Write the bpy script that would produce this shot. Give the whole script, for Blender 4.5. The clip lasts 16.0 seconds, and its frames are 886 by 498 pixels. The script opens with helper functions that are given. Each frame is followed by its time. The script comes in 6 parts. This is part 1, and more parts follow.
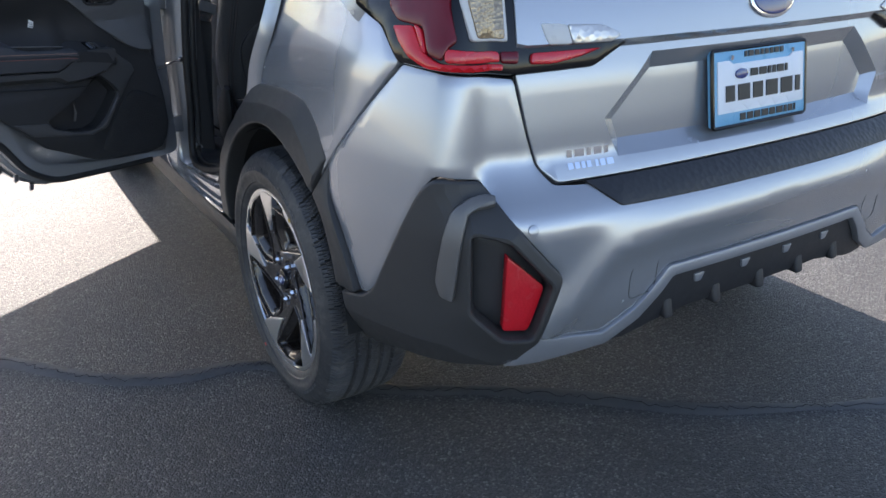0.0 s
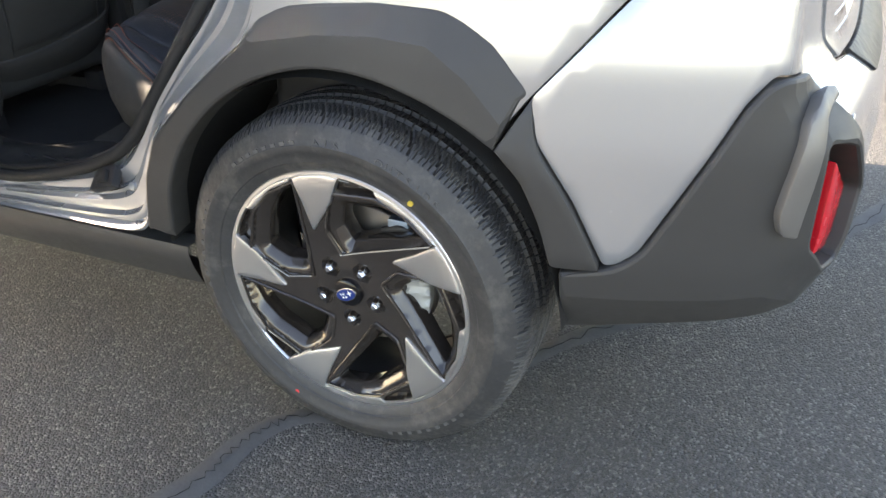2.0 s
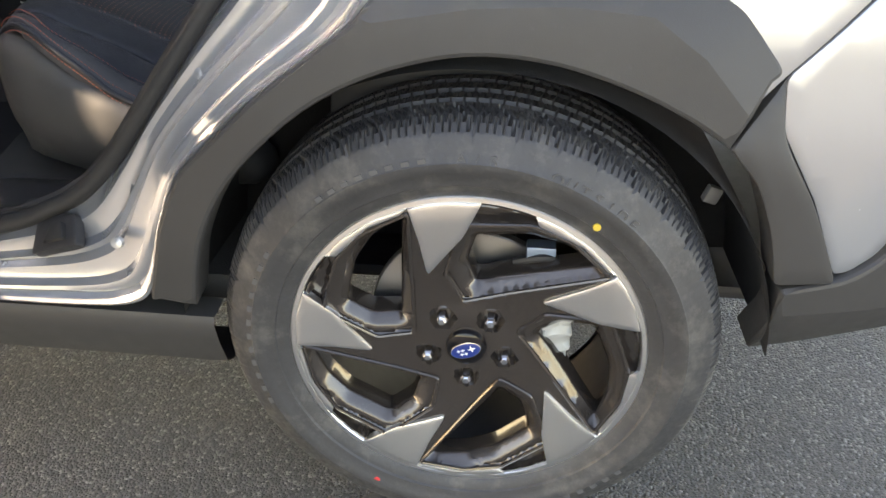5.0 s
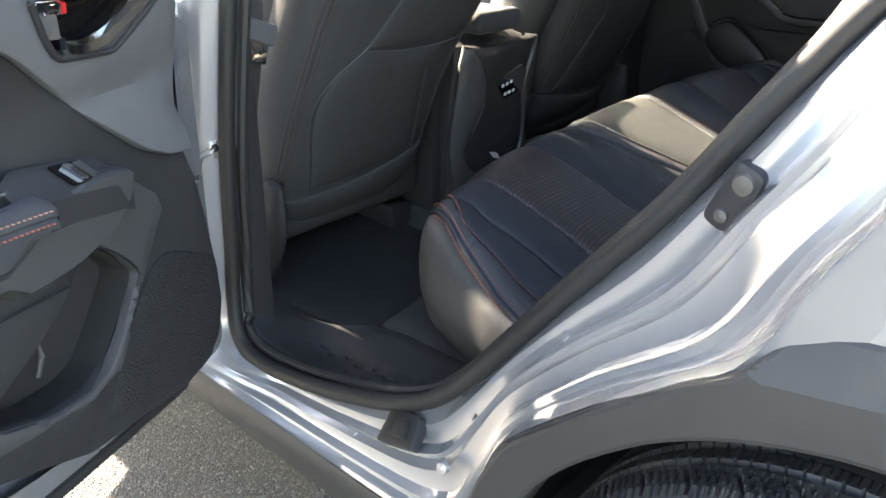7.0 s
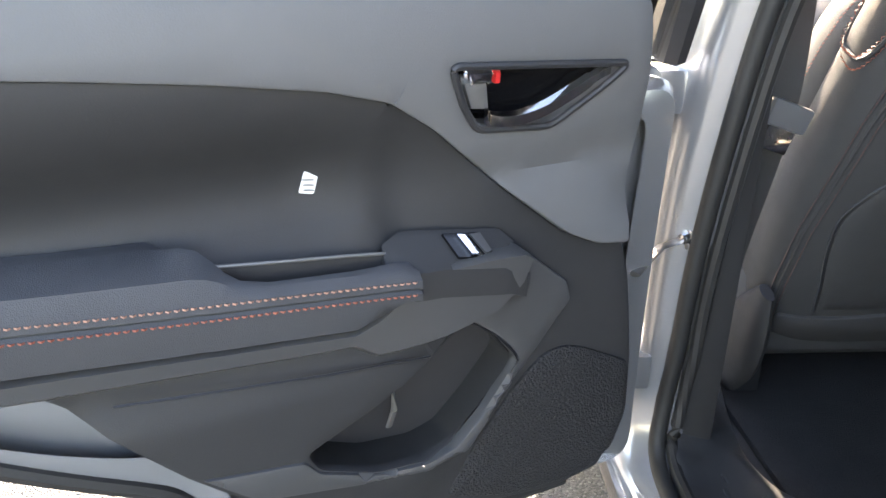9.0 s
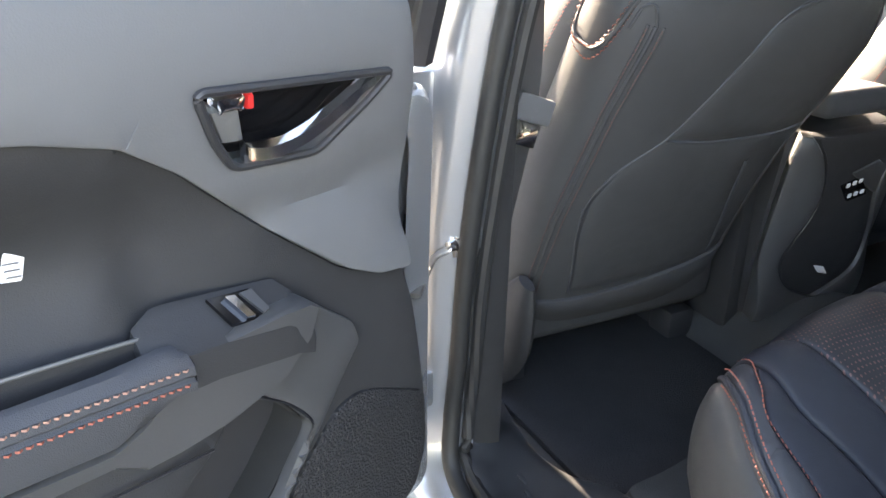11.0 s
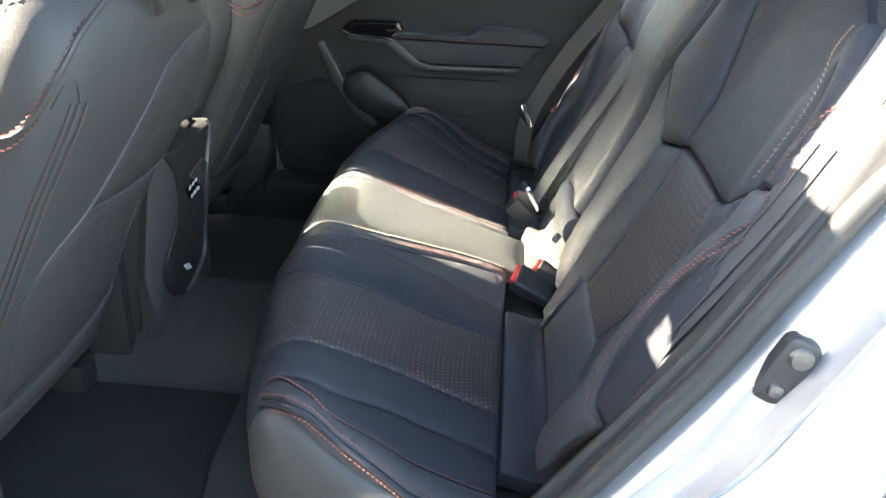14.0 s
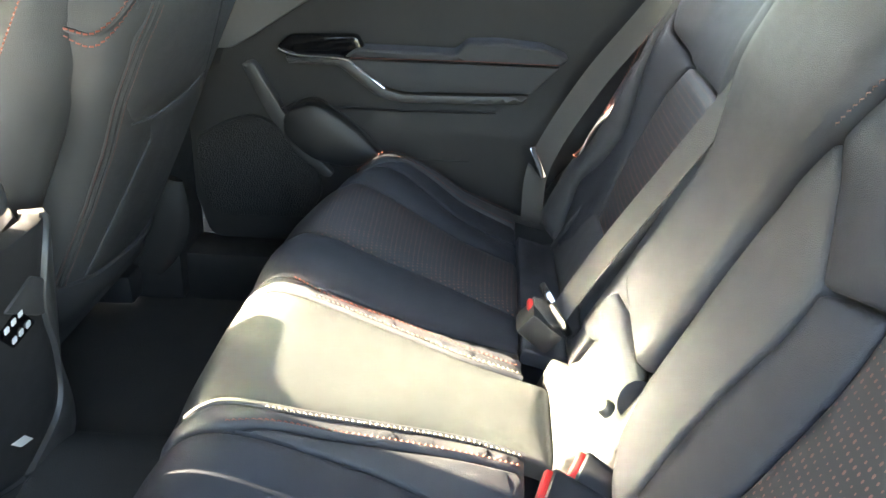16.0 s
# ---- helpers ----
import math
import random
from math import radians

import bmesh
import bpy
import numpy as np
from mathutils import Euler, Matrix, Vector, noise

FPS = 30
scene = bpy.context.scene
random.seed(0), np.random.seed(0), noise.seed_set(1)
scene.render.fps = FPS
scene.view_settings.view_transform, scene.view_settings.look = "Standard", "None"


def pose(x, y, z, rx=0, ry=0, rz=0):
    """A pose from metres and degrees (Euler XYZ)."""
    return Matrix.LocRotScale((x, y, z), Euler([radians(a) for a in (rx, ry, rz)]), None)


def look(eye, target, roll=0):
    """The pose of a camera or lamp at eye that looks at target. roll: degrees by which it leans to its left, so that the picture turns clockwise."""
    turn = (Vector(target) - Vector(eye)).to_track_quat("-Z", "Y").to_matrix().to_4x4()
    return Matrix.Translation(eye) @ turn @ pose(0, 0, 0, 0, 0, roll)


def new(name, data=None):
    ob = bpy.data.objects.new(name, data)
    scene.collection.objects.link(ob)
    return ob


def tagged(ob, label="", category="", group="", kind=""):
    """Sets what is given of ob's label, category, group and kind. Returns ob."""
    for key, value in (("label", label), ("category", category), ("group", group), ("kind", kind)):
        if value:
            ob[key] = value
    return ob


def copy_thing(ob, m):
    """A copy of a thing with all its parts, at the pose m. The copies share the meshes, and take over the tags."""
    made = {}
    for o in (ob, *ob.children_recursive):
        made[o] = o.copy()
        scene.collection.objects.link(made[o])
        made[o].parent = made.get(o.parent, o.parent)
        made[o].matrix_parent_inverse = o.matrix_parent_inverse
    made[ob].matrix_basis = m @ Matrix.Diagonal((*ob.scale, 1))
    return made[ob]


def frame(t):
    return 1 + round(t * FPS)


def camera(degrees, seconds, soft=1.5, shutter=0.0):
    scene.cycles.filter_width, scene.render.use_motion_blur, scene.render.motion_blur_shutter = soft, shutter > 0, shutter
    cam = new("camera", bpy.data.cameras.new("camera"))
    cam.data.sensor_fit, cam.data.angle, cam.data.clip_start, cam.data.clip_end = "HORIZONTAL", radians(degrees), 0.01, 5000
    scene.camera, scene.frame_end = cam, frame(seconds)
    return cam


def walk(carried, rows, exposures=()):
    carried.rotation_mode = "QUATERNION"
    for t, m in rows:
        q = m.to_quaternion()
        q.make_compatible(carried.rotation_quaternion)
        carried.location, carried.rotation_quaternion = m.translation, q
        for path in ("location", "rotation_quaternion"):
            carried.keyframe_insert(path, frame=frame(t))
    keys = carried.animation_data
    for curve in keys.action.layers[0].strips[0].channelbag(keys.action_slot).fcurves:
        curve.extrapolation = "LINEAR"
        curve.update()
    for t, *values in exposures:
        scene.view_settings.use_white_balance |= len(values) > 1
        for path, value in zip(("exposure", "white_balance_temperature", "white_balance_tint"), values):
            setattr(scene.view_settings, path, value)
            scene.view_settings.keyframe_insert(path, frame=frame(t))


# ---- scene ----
from mathutils import geometry

cam = camera(59.3, 16.0)
PATH = [
    (0, (-1.517, -1.829, 1.226), (-0.544, -0.264, 0.448), -0.5),
    (0.5, (-1.685, -1.544, 1.195), (-0.518, -0.148, 0.366), -1.3),
    (1, (-1.789, -1.266, 1.157), (-0.464, -0.038, 0.298), -1.0),
    (1.5, (-1.831, -0.977, 1.148), (-0.377, 0.042, 0.227), -0.9),
    (2, (-1.891, -0.678, 1.124), (-0.328, 0.067, 0.123), -2.5),
    (2.5, (-1.876, -0.453, 1.08), (-0.258, 0.077, 0.03), -1.1),
    (3, (-1.813, -0.277, 1.048), (-0.164, 0.027, -0.042), 0.0),
    (3.2, (-1.798, -0.217, 1.034), (-0.139, -0.001, -0.062), 0.2),
    (5.5, (-1.723, -0.038, 1.054), (-0.033, 0.131, -0.001), 0.4),
    (6, (-1.683, -0.024, 1.101), (0.002, 0.475, 0.145), -0.4),
    (6.5, (-1.577, -0.067, 1.154), (-0.043, 0.878, 0.285), -0.5),
    (7, (-1.465, -0.048, 1.171), (-0.124, 1.167, 0.32), 0.3),
    (7.5, (-1.36, 0.015, 1.187), (-0.389, 1.543, 0.337), 1.9),
    (8, (-1.304, 0.047, 1.192), (-0.792, 1.784, 0.343), 0.1),
    (8.2, (-1.274, 0.051, 1.201), (-0.942, 1.827, 0.343), 0.3),
    (10.3, (-1.172, 0.078, 1.196), (-1.182, 1.951, 0.495), 0.2),
    (10.5, (-1.183, 0.108, 1.194), (-1.054, 1.967, 0.469), 0.1),
    (11, (-1.235, 0.195, 1.194), (-0.451, 1.846, 0.381), 0.5),
    (11.5, (-1.26, 0.257, 1.195), (-0.03, 1.562, 0.31), 0.1),
    (12, (-1.258, 0.346, 1.21), (0.25, 1.309, 0.315), -0.1),
    (12.1, (-1.267, 0.337, 1.214), (0.27, 1.263, 0.331), -0.6),
    (12.5, (-1.302, 0.406, 1.235), (0.388, 0.994, 0.342), 1.3),
    (13, (-1.355, 0.448, 1.258), (0.42, 0.782, 0.401), 2.2),
    (13.5, (-1.39, 0.473, 1.28), (0.412, 0.669, 0.435), 2.5),
    (14, (-1.399, 0.482, 1.29), (0.411, 0.606, 0.449), 2.7),
    (14.5, (-1.303, 0.475, 1.287), (0.506, 0.603, 0.444), 2.0),
    (15, (-1.157, 0.444, 1.289), (0.649, 0.585, 0.44), 1.4),
    (15.5, (-1.015, 0.449, 1.264), (0.783, 0.612, 0.404), 1.0),
    (16, (-0.775, 0.509, 1.247), (1.02, 0.616, 0.373), 1.4),
]
EXPOSURES = [(0, 1.70, 6700, 18), (0.5, 2.13, 6800, 17), (1.0, 2.38, 7200, 16), (1.5, 2.68, 7800, 15), (2.0, 3.13, 8600, 17), (3.0, 3.33, 9300, 18), (5.5, 3.48, 9700, 19), (6.5, 3.43, 8000, 13), (7.0, 3.78, 8100, 14), (7.5, 4.24, 8300, 15), (8.2, 4.2, 8400, 17), (10.3, 3.68, 8400, 19), (10.6, 3.73, 8400, 19), (11.0, 4.28, 8400, 18), (11.5, 5.08, 8350, 15), (12.5, 5.1, 8200, 12), (13.5, 4.85, 7900, 10), (14.2, 4.53, 7800, 10), (14.5, 4.58, 7800, 10), (15.0, 5.28, 8300, 10), (15.5, 5.68, 8650, 9), (16, 5.1, 8300, 8)]
walk(cam, [(t, look(eye, target, roll)) for t, eye, target, roll in PATH], EXPOSURES)
# world, light, materials, helpers
SUN_EL, SUN_AZ = 27.0, 1.0

world = bpy.data.worlds.new("sky")
scene.world = world
world.use_nodes = True
_nt = world.node_tree
_sky = _nt.nodes.new("ShaderNodeTexSky")
_sky.sky_type = "NISHITA"
_sky.sun_disc = False
_sky.sun_elevation = radians(SUN_EL)
_sky.sun_rotation = radians(SUN_AZ)
_sky.altitude = 800
_bg = _nt.nodes["Background"]
_bg.inputs["Strength"].default_value = 0.115
_nt.links.new(_sky.outputs["Color"], _bg.inputs["Color"])
sun = new("sun", bpy.data.lights.new("sun", "SUN"))
sun.data.energy, sun.data.angle, sun.data.color = 4.5, radians(0.55), (1.0, 0.94, 0.84)
_d = Vector((math.sin(radians(SUN_AZ)) * math.cos(radians(SUN_EL)), math.cos(radians(SUN_AZ)) * math.cos(radians(SUN_EL)), math.sin(radians(SUN_EL))))
sun.matrix_world = look(_d * 30, (0, 0, 0))


def mat(name, base, rough=0.5, metal=0.0, coat=0.0, spec=0.5, bump=0.0, bump_scale=200.0, kind="noise", var=0.15, var_scale=6.0, rough_var=0.1, sheen=0.0):
    """A principled surface with a soft large-scale tint, a fine grain in the relief and uneven gloss."""
    m = bpy.data.materials.new(name)
    m.use_nodes = True
    nt = m.node_tree
    b = nt.nodes["Principled BSDF"]
    tc = nt.nodes.new("ShaderNodeTexCoord")
    n1 = nt.nodes.new("ShaderNodeTexNoise")
    n1.inputs["Scale"].default_value = var_scale
    n1.inputs["Detail"].default_value = 6
    nt.links.new(tc.outputs["Object"], n1.inputs["Vector"])
    ramp = nt.nodes.new("ShaderNodeMapRange")
    ramp.inputs["To Min"].default_value, ramp.inputs["To Max"].default_value = 1 - var, 1 + var
    nt.links.new(n1.outputs["Fac"], ramp.inputs["Value"])
    mul = nt.nodes.new("ShaderNodeVectorMath")
    mul.operation = "SCALE"
    mul.inputs[0].default_value = base
    nt.links.new(ramp.outputs["Result"], mul.inputs["Scale"])
    nt.links.new(mul.outputs["Vector"], b.inputs["Base Color"])
    rr = nt.nodes.new("ShaderNodeMapRange")
    rr.inputs["To Min"].default_value, rr.inputs["To Max"].default_value = max(0.0, rough - rough_var), min(1.0, rough + rough_var)
    n2 = nt.nodes.new("ShaderNodeTexNoise")
    n2.inputs["Scale"].default_value = var_scale * 7
    n2.inputs["Detail"].default_value = 4
    nt.links.new(tc.outputs["Object"], n2.inputs["Vector"])
    nt.links.new(n2.outputs["Fac"], rr.inputs["Value"])
    nt.links.new(rr.outputs["Result"], b.inputs["Roughness"])
    b.inputs["Metallic"].default_value = metal
    b.inputs["Coat Weight"].default_value = coat
    b.inputs["Coat Roughness"].default_value = 0.04
    b.inputs["Specular IOR Level"].default_value = spec
    b.inputs["Sheen Weight"].default_value = sheen
    if bump:
        if kind == "noise":
            t = nt.nodes.new("ShaderNodeTexNoise")
            t.inputs["Detail"].default_value = 3
            out = t.outputs["Fac"]
        else:
            t = nt.nodes.new("ShaderNodeTexVoronoi")
            out = t.outputs["Distance"]
        t.inputs["Scale"].default_value = bump_scale
        nt.links.new(tc.outputs["Object"], t.inputs["Vector"])
        bp = nt.nodes.new("ShaderNodeBump")
        bp.inputs["Strength"].default_value = bump
        bp.inputs["Distance"].default_value = 0.002
        nt.links.new(out, bp.inputs["Height"])
        nt.links.new(bp.outputs["Normal"], b.inputs["Normal"])
    return m


def glass(name, tint, rough=0.0):
    m = bpy.data.materials.new(name)
    m.use_nodes = True
    nt = m.node_tree
    b = nt.nodes["Principled BSDF"]
    b.inputs["Base Color"].default_value = (*tint, 1)
    b.inputs["Roughness"].default_value = rough
    b.inputs["Transmission Weight"].default_value = 1.0
    b.inputs["IOR"].default_value = 1.1
    return m


SILVER = mat("silver_metallic_paint", (0.40, 0.41, 0.425), 0.27, 0.64, 0.9, var=0.02, var_scale=3, rough_var=0.008)
CLAD = mat("dark_grey_moulded_plastic", (0.040, 0.039, 0.038), 0.47, bump=0.14, bump_scale=900, var=0.10, spec=0.4)
TRIMGREY = mat("satin_grey_trim", (0.15, 0.143, 0.135), 0.42, 0.4, var=0.05)
LIPGREY = mat("satin_silver_skid_trim", (0.35, 0.36, 0.38), 0.4, 0.6, var=0.05)
BLACKPL = mat("black_plastic", (0.024, 0.024, 0.026), 0.5, bump=0.1, bump_scale=700)
GLOSSBLK = mat("gloss_black", (0.006, 0.006, 0.007), 0.1, coat=0.0, spec=0.35, rough_var=0.03)
RUBBER = mat("black_rubber", (0.018, 0.018, 0.018), 0.6, bump=0.1, bump_scale=400)
TYRE = mat("tyre_rubber", (0.036, 0.036, 0.037), 0.52, bump=0.35, bump_scale=120, var=0.35, var_scale=16, rough_var=0.2)


def dusty(m, dust, lo, hi, scale):
    """Lays patches of pale dust with a ragged edge over a surface's colour."""
    nt = m.node_tree
    b = nt.nodes["Principled BSDF"]
    src = b.inputs["Base Color"].links[0].from_socket
    tc = nt.nodes.new("ShaderNodeTexCoord")
    n = nt.nodes.new("ShaderNodeTexNoise")
    n.inputs["Scale"].default_value, n.inputs["Detail"].default_value, n.inputs["Roughness"].default_value = scale, 9, 0.7
    nt.links.new(tc.outputs["Object"], n.inputs["Vector"])
    r = nt.nodes.new("ShaderNodeMapRange")
    r.inputs["From Min"].default_value, r.inputs["From Max"].default_value = lo, hi
    nt.links.new(n.outputs["Fac"], r.inputs["Value"])
    mx = nt.nodes.new("ShaderNodeMix")
    mx.data_type = "RGBA"
    nt.links.new(r.outputs["Result"], mx.inputs["Factor"])
    nt.links.new(src, mx.inputs["A"])
    mx.inputs["B"].default_value = (*dust, 1)
    nt.links.new(mx.outputs["Result"], b.inputs["Base Color"])


dusty(TYRE, (0.115, 0.108, 0.095), 0.50, 0.80, 22)
MACHINED = mat("machined_aluminium", (0.86, 0.86, 0.85), 0.30, 1.0, var=0.03, rough_var=0.05, bump=0.03, bump_scale=900)
RIMBLK = mat("dark_bronze_black_wheel_paint", (0.040, 0.033, 0.029), 0.24, 0.3, coat=0.7, rough_var=0.04)
CHROME = mat("chrome", (0.85, 0.86, 0.88), 0.08, 1.0, var=0.02, rough_var=0.03)
STEEL = mat("brake_steel", (0.32, 0.30, 0.28), 0.42, 0.9, var=0.2)
CASTGREY = mat("cast_light_grey_metal", (0.40, 0.41, 0.39), 0.55, 0.3, bump=0.1, bump_scale=200)
REDLENS = mat("red_lens", (0.60, 0.008, 0.014), 0.12, coat=0.2, var=0.12, var_scale=60)
DARKRED = mat("smoked_red_lens", (0.14, 0.005, 0.012), 0.10, coat=0.0, spec=0.4, var=0.2, var_scale=50)
AMBERLENS = mat("smoky_amber_lens", (0.30, 0.22, 0.13), 0.15, 0.5, coat=1.0, bump=0.6, bump_scale=140, kind="voronoi", var=0.45, var_scale=30)
PALERIM = mat("pale_lens_rim", (0.62, 0.61, 0.58), 0.3, var=0.05)
REDREF = mat("red_reflector", (0.62, 0.010, 0.020), 0.25, coat=0.6, bump=0.3, bump_scale=160, kind="voronoi")
CLEARLENS = mat("clear_lamp_lens", (0.55, 0.52, 0.48), 0.18, 0.6, coat=1.0, bump=0.5, bump_scale=90, kind="voronoi")
BLUE = mat("badge_blue", (0.01, 0.03, 0.16), 0.2, coat=1.0)
WHITEPL = mat("white_plate", (0.8, 0.82, 0.84), 0.35, var=0.02)
LIGHTBLUE = mat("light_blue_print", (0.16, 0.42, 0.62), 0.3, var=0.05)
INK = mat("black_ink", (0.01, 0.01, 0.012), 0.4)
BARREL = mat("unpolished_black_rim_barrel", (0.016, 0.015, 0.015), 0.6, bump=0.1)
LINER = mat("felt_wheel_liner", (0.012, 0.012, 0.012), 0.95, bump=0.4, bump_scale=300)
LEATHER = mat("black_synthetic_leather", (0.031, 0.034, 0.042), 0.54, spec=0.28, bump=0.22, bump_scale=900, kind="voronoi", var=0.1)
# paler copy of the black leather, with sunlight put into its colour
SEATLIT = mat("sun_lightened_synthetic_leather", (0.056, 0.060, 0.056), 0.55, bump=0.2, bump_scale=900, kind="voronoi", var=0.08)
LEATHERG = mat("grey_synthetic_leather", (0.056, 0.058, 0.063), 0.58, spec=0.30, bump=0.2, bump_scale=900, kind="voronoi", var=0.08)
SEATSIDE = mat("charcoal_leatherette_side", (0.048, 0.049, 0.050), 0.5, bump=0.2, bump_scale=800, kind="voronoi", var=0.08)
CARPET = mat("black_carpet", (0.054, 0.055, 0.054), 0.95, spec=0.2, bump=0.9, bump_scale=500, var=0.25, sheen=0.0)
TRIMBLK = mat("black_soft_trim", (0.030, 0.030, 0.031), 0.56, spec=0.3, bump=0.18, bump_scale=800, var=0.08)
TRIMG = mat("mid_grey_door_trim", (0.108, 0.110, 0.113), 0.55, bump=0.15, bump_scale=700, var=0.05)
SASH = mat("charcoal_satin_trim", (0.055, 0.055, 0.056), 0.42, bump=0.1, bump_scale=700, var=0.06)
PEWTER = mat("dark_pewter_trim", (0.15, 0.147, 0.142), 0.4, 0.3, var=0.05)
STITCH = mat("orange_thread", (0.30, 0.085, 0.055), 0.7)
PALETHREAD = mat("pale_thread", (0.34, 0.18, 0.13), 0.7)
BELT = mat("grey_belt_webbing", (0.056, 0.057, 0.058), 0.6, bump=0.4, bump_scale=600)
REDBTN = mat("red_button", (0.65, 0.03, 0.03), 0.35)
YELLOW = mat("yellow_paint_mark", (0.55, 0.38, 0.05), 0.5)
REDDOT = mat("red_paint_mark", (0.75, 0.05, 0.05), 0.5)
LABELW = mat("white_label", (0.78, 0.78, 0.76), 0.5)
TINTGLASS = glass("dark_privacy_glass", (0.5, 0.51, 0.5))
CLEARGLASS = glass("clear_window_glass", (0.9, 0.95, 0.93))
HEADLINER = mat("light_grey_headliner", (0.42, 0.41, 0.38), 0.9, bump=0.2, bump_scale=500)


def link_mesh(name, bm, material, smooth=True, sharp=38):
    me = bpy.data.meshes.new(name)
    bm.to_mesh(me)
    bm.free()
    if smooth:
        me.shade_smooth()
        me.set_sharp_from_angle(angle=radians(sharp))
    for m in material if isinstance(material, (list, tuple)) else [material]:
        me.materials.append(m)
    return new(name, me)


def part(name, bm, material, parent=None, label="", smooth=True, sharp=38):
    ob = link_mesh(name, bm, material, smooth, sharp)
    if parent is not None:
        ob.parent = parent
    if label:
        tagged(ob, label)
    return ob


def thing(name, label, category, group="", kind="", at=None):
    ob = new(name)
    ob.empty_display_size = 0.05
    if at is not None:
        ob.matrix_world = at
    return tagged(ob, label, category, group, kind)


def spline(pts, n=8, closed=False):
    """Catmull-Rom through points of any size."""
    P = [np.array(p, float) for p in pts]
    m = len(P)
    out = []
    for i in range(m if closed else m - 1):
        if closed:
            a, b, c, d = P[i - 1], P[i], P[(i + 1) % m], P[(i + 2) % m]
        else:
            b, c = P[i], P[i + 1]
            a = P[i - 1] if i else 2 * b - c
            d = P[i + 2] if i + 2 < m else 2 * c - b
        for k in range(n):
            t = k / n
            out.append(0.5 * (2 * b + (c - a) * t + (2 * a - 5 * b + 4 * c - d) * t * t + (3 * b - a - 3 * c + d) * t ** 3))
    if not closed:
        out.append(P[-1])
    return np.array(out)


def rounded(poly, r, n=5):
    """A polygon with its corners rounded; r is one radius or one for each corner."""
    P = [np.array(p, float) for p in poly]
    m = len(P)
    rs = r if isinstance(r, (list, tuple)) else [r] * m
    out = []
    for i in range(m):
        a, b, c = P[i - 1], P[i], P[(i + 1) % m]
        la, lc = np.linalg.norm(a - b), np.linalg.norm(c - b)
        k = min(rs[i], la * 0.48, lc * 0.48)
        if k < 1e-5:
            out.append(b)
            continue
        p, q = b + (a - b) / la * k, b + (c - b) / lc * k
        for j in range(n + 1):
            t = j / n
            out.append((1 - t) ** 2 * p + 2 * t * (1 - t) * b + t * t * q)
    return np.array(out)


def seg_dist(pts, line, closed=True):
    """Distance of each point to a polyline."""
    A = np.asarray(line, float)
    B = np.roll(A, -1, axis=0) if closed else A[1:]
    if not closed:
        A = A[:-1]
    best = np.full(len(pts), 9e9)
    for a, b in zip(A, B):
        ab = b - a
        t = np.clip(((pts - a) @ ab) / max(ab @ ab, 1e-12), 0, 1)
        best = np.minimum(best, np.linalg.norm(pts - (a + t[:, None] * ab), axis=1))
    return best


def inside(pts, poly):
    x, y = pts[:, 0], pts[:, 1]
    r = np.zeros(len(pts), bool)
    P = np.asarray(poly, float)
    for (x1, y1), (x2, y2) in zip(P, np.roll(P, -1, axis=0)):
        c = (y1 > y) != (y2 > y)
        if y1 != y2:
            r ^= c & (x < (x2 - x1) * (y - y1) / (y2 - y1) + x1)
    return r


def densify(poly, step):
    P = np.asarray(poly, float)
    out = []
    for a, b in zip(P, np.roll(P, -1, axis=0)):
        k = max(1, int(math.ceil(np.linalg.norm(b - a) / step)))
        for j in range(k):
            out.append(a + (b - a) * j / k)
    return np.array(out)


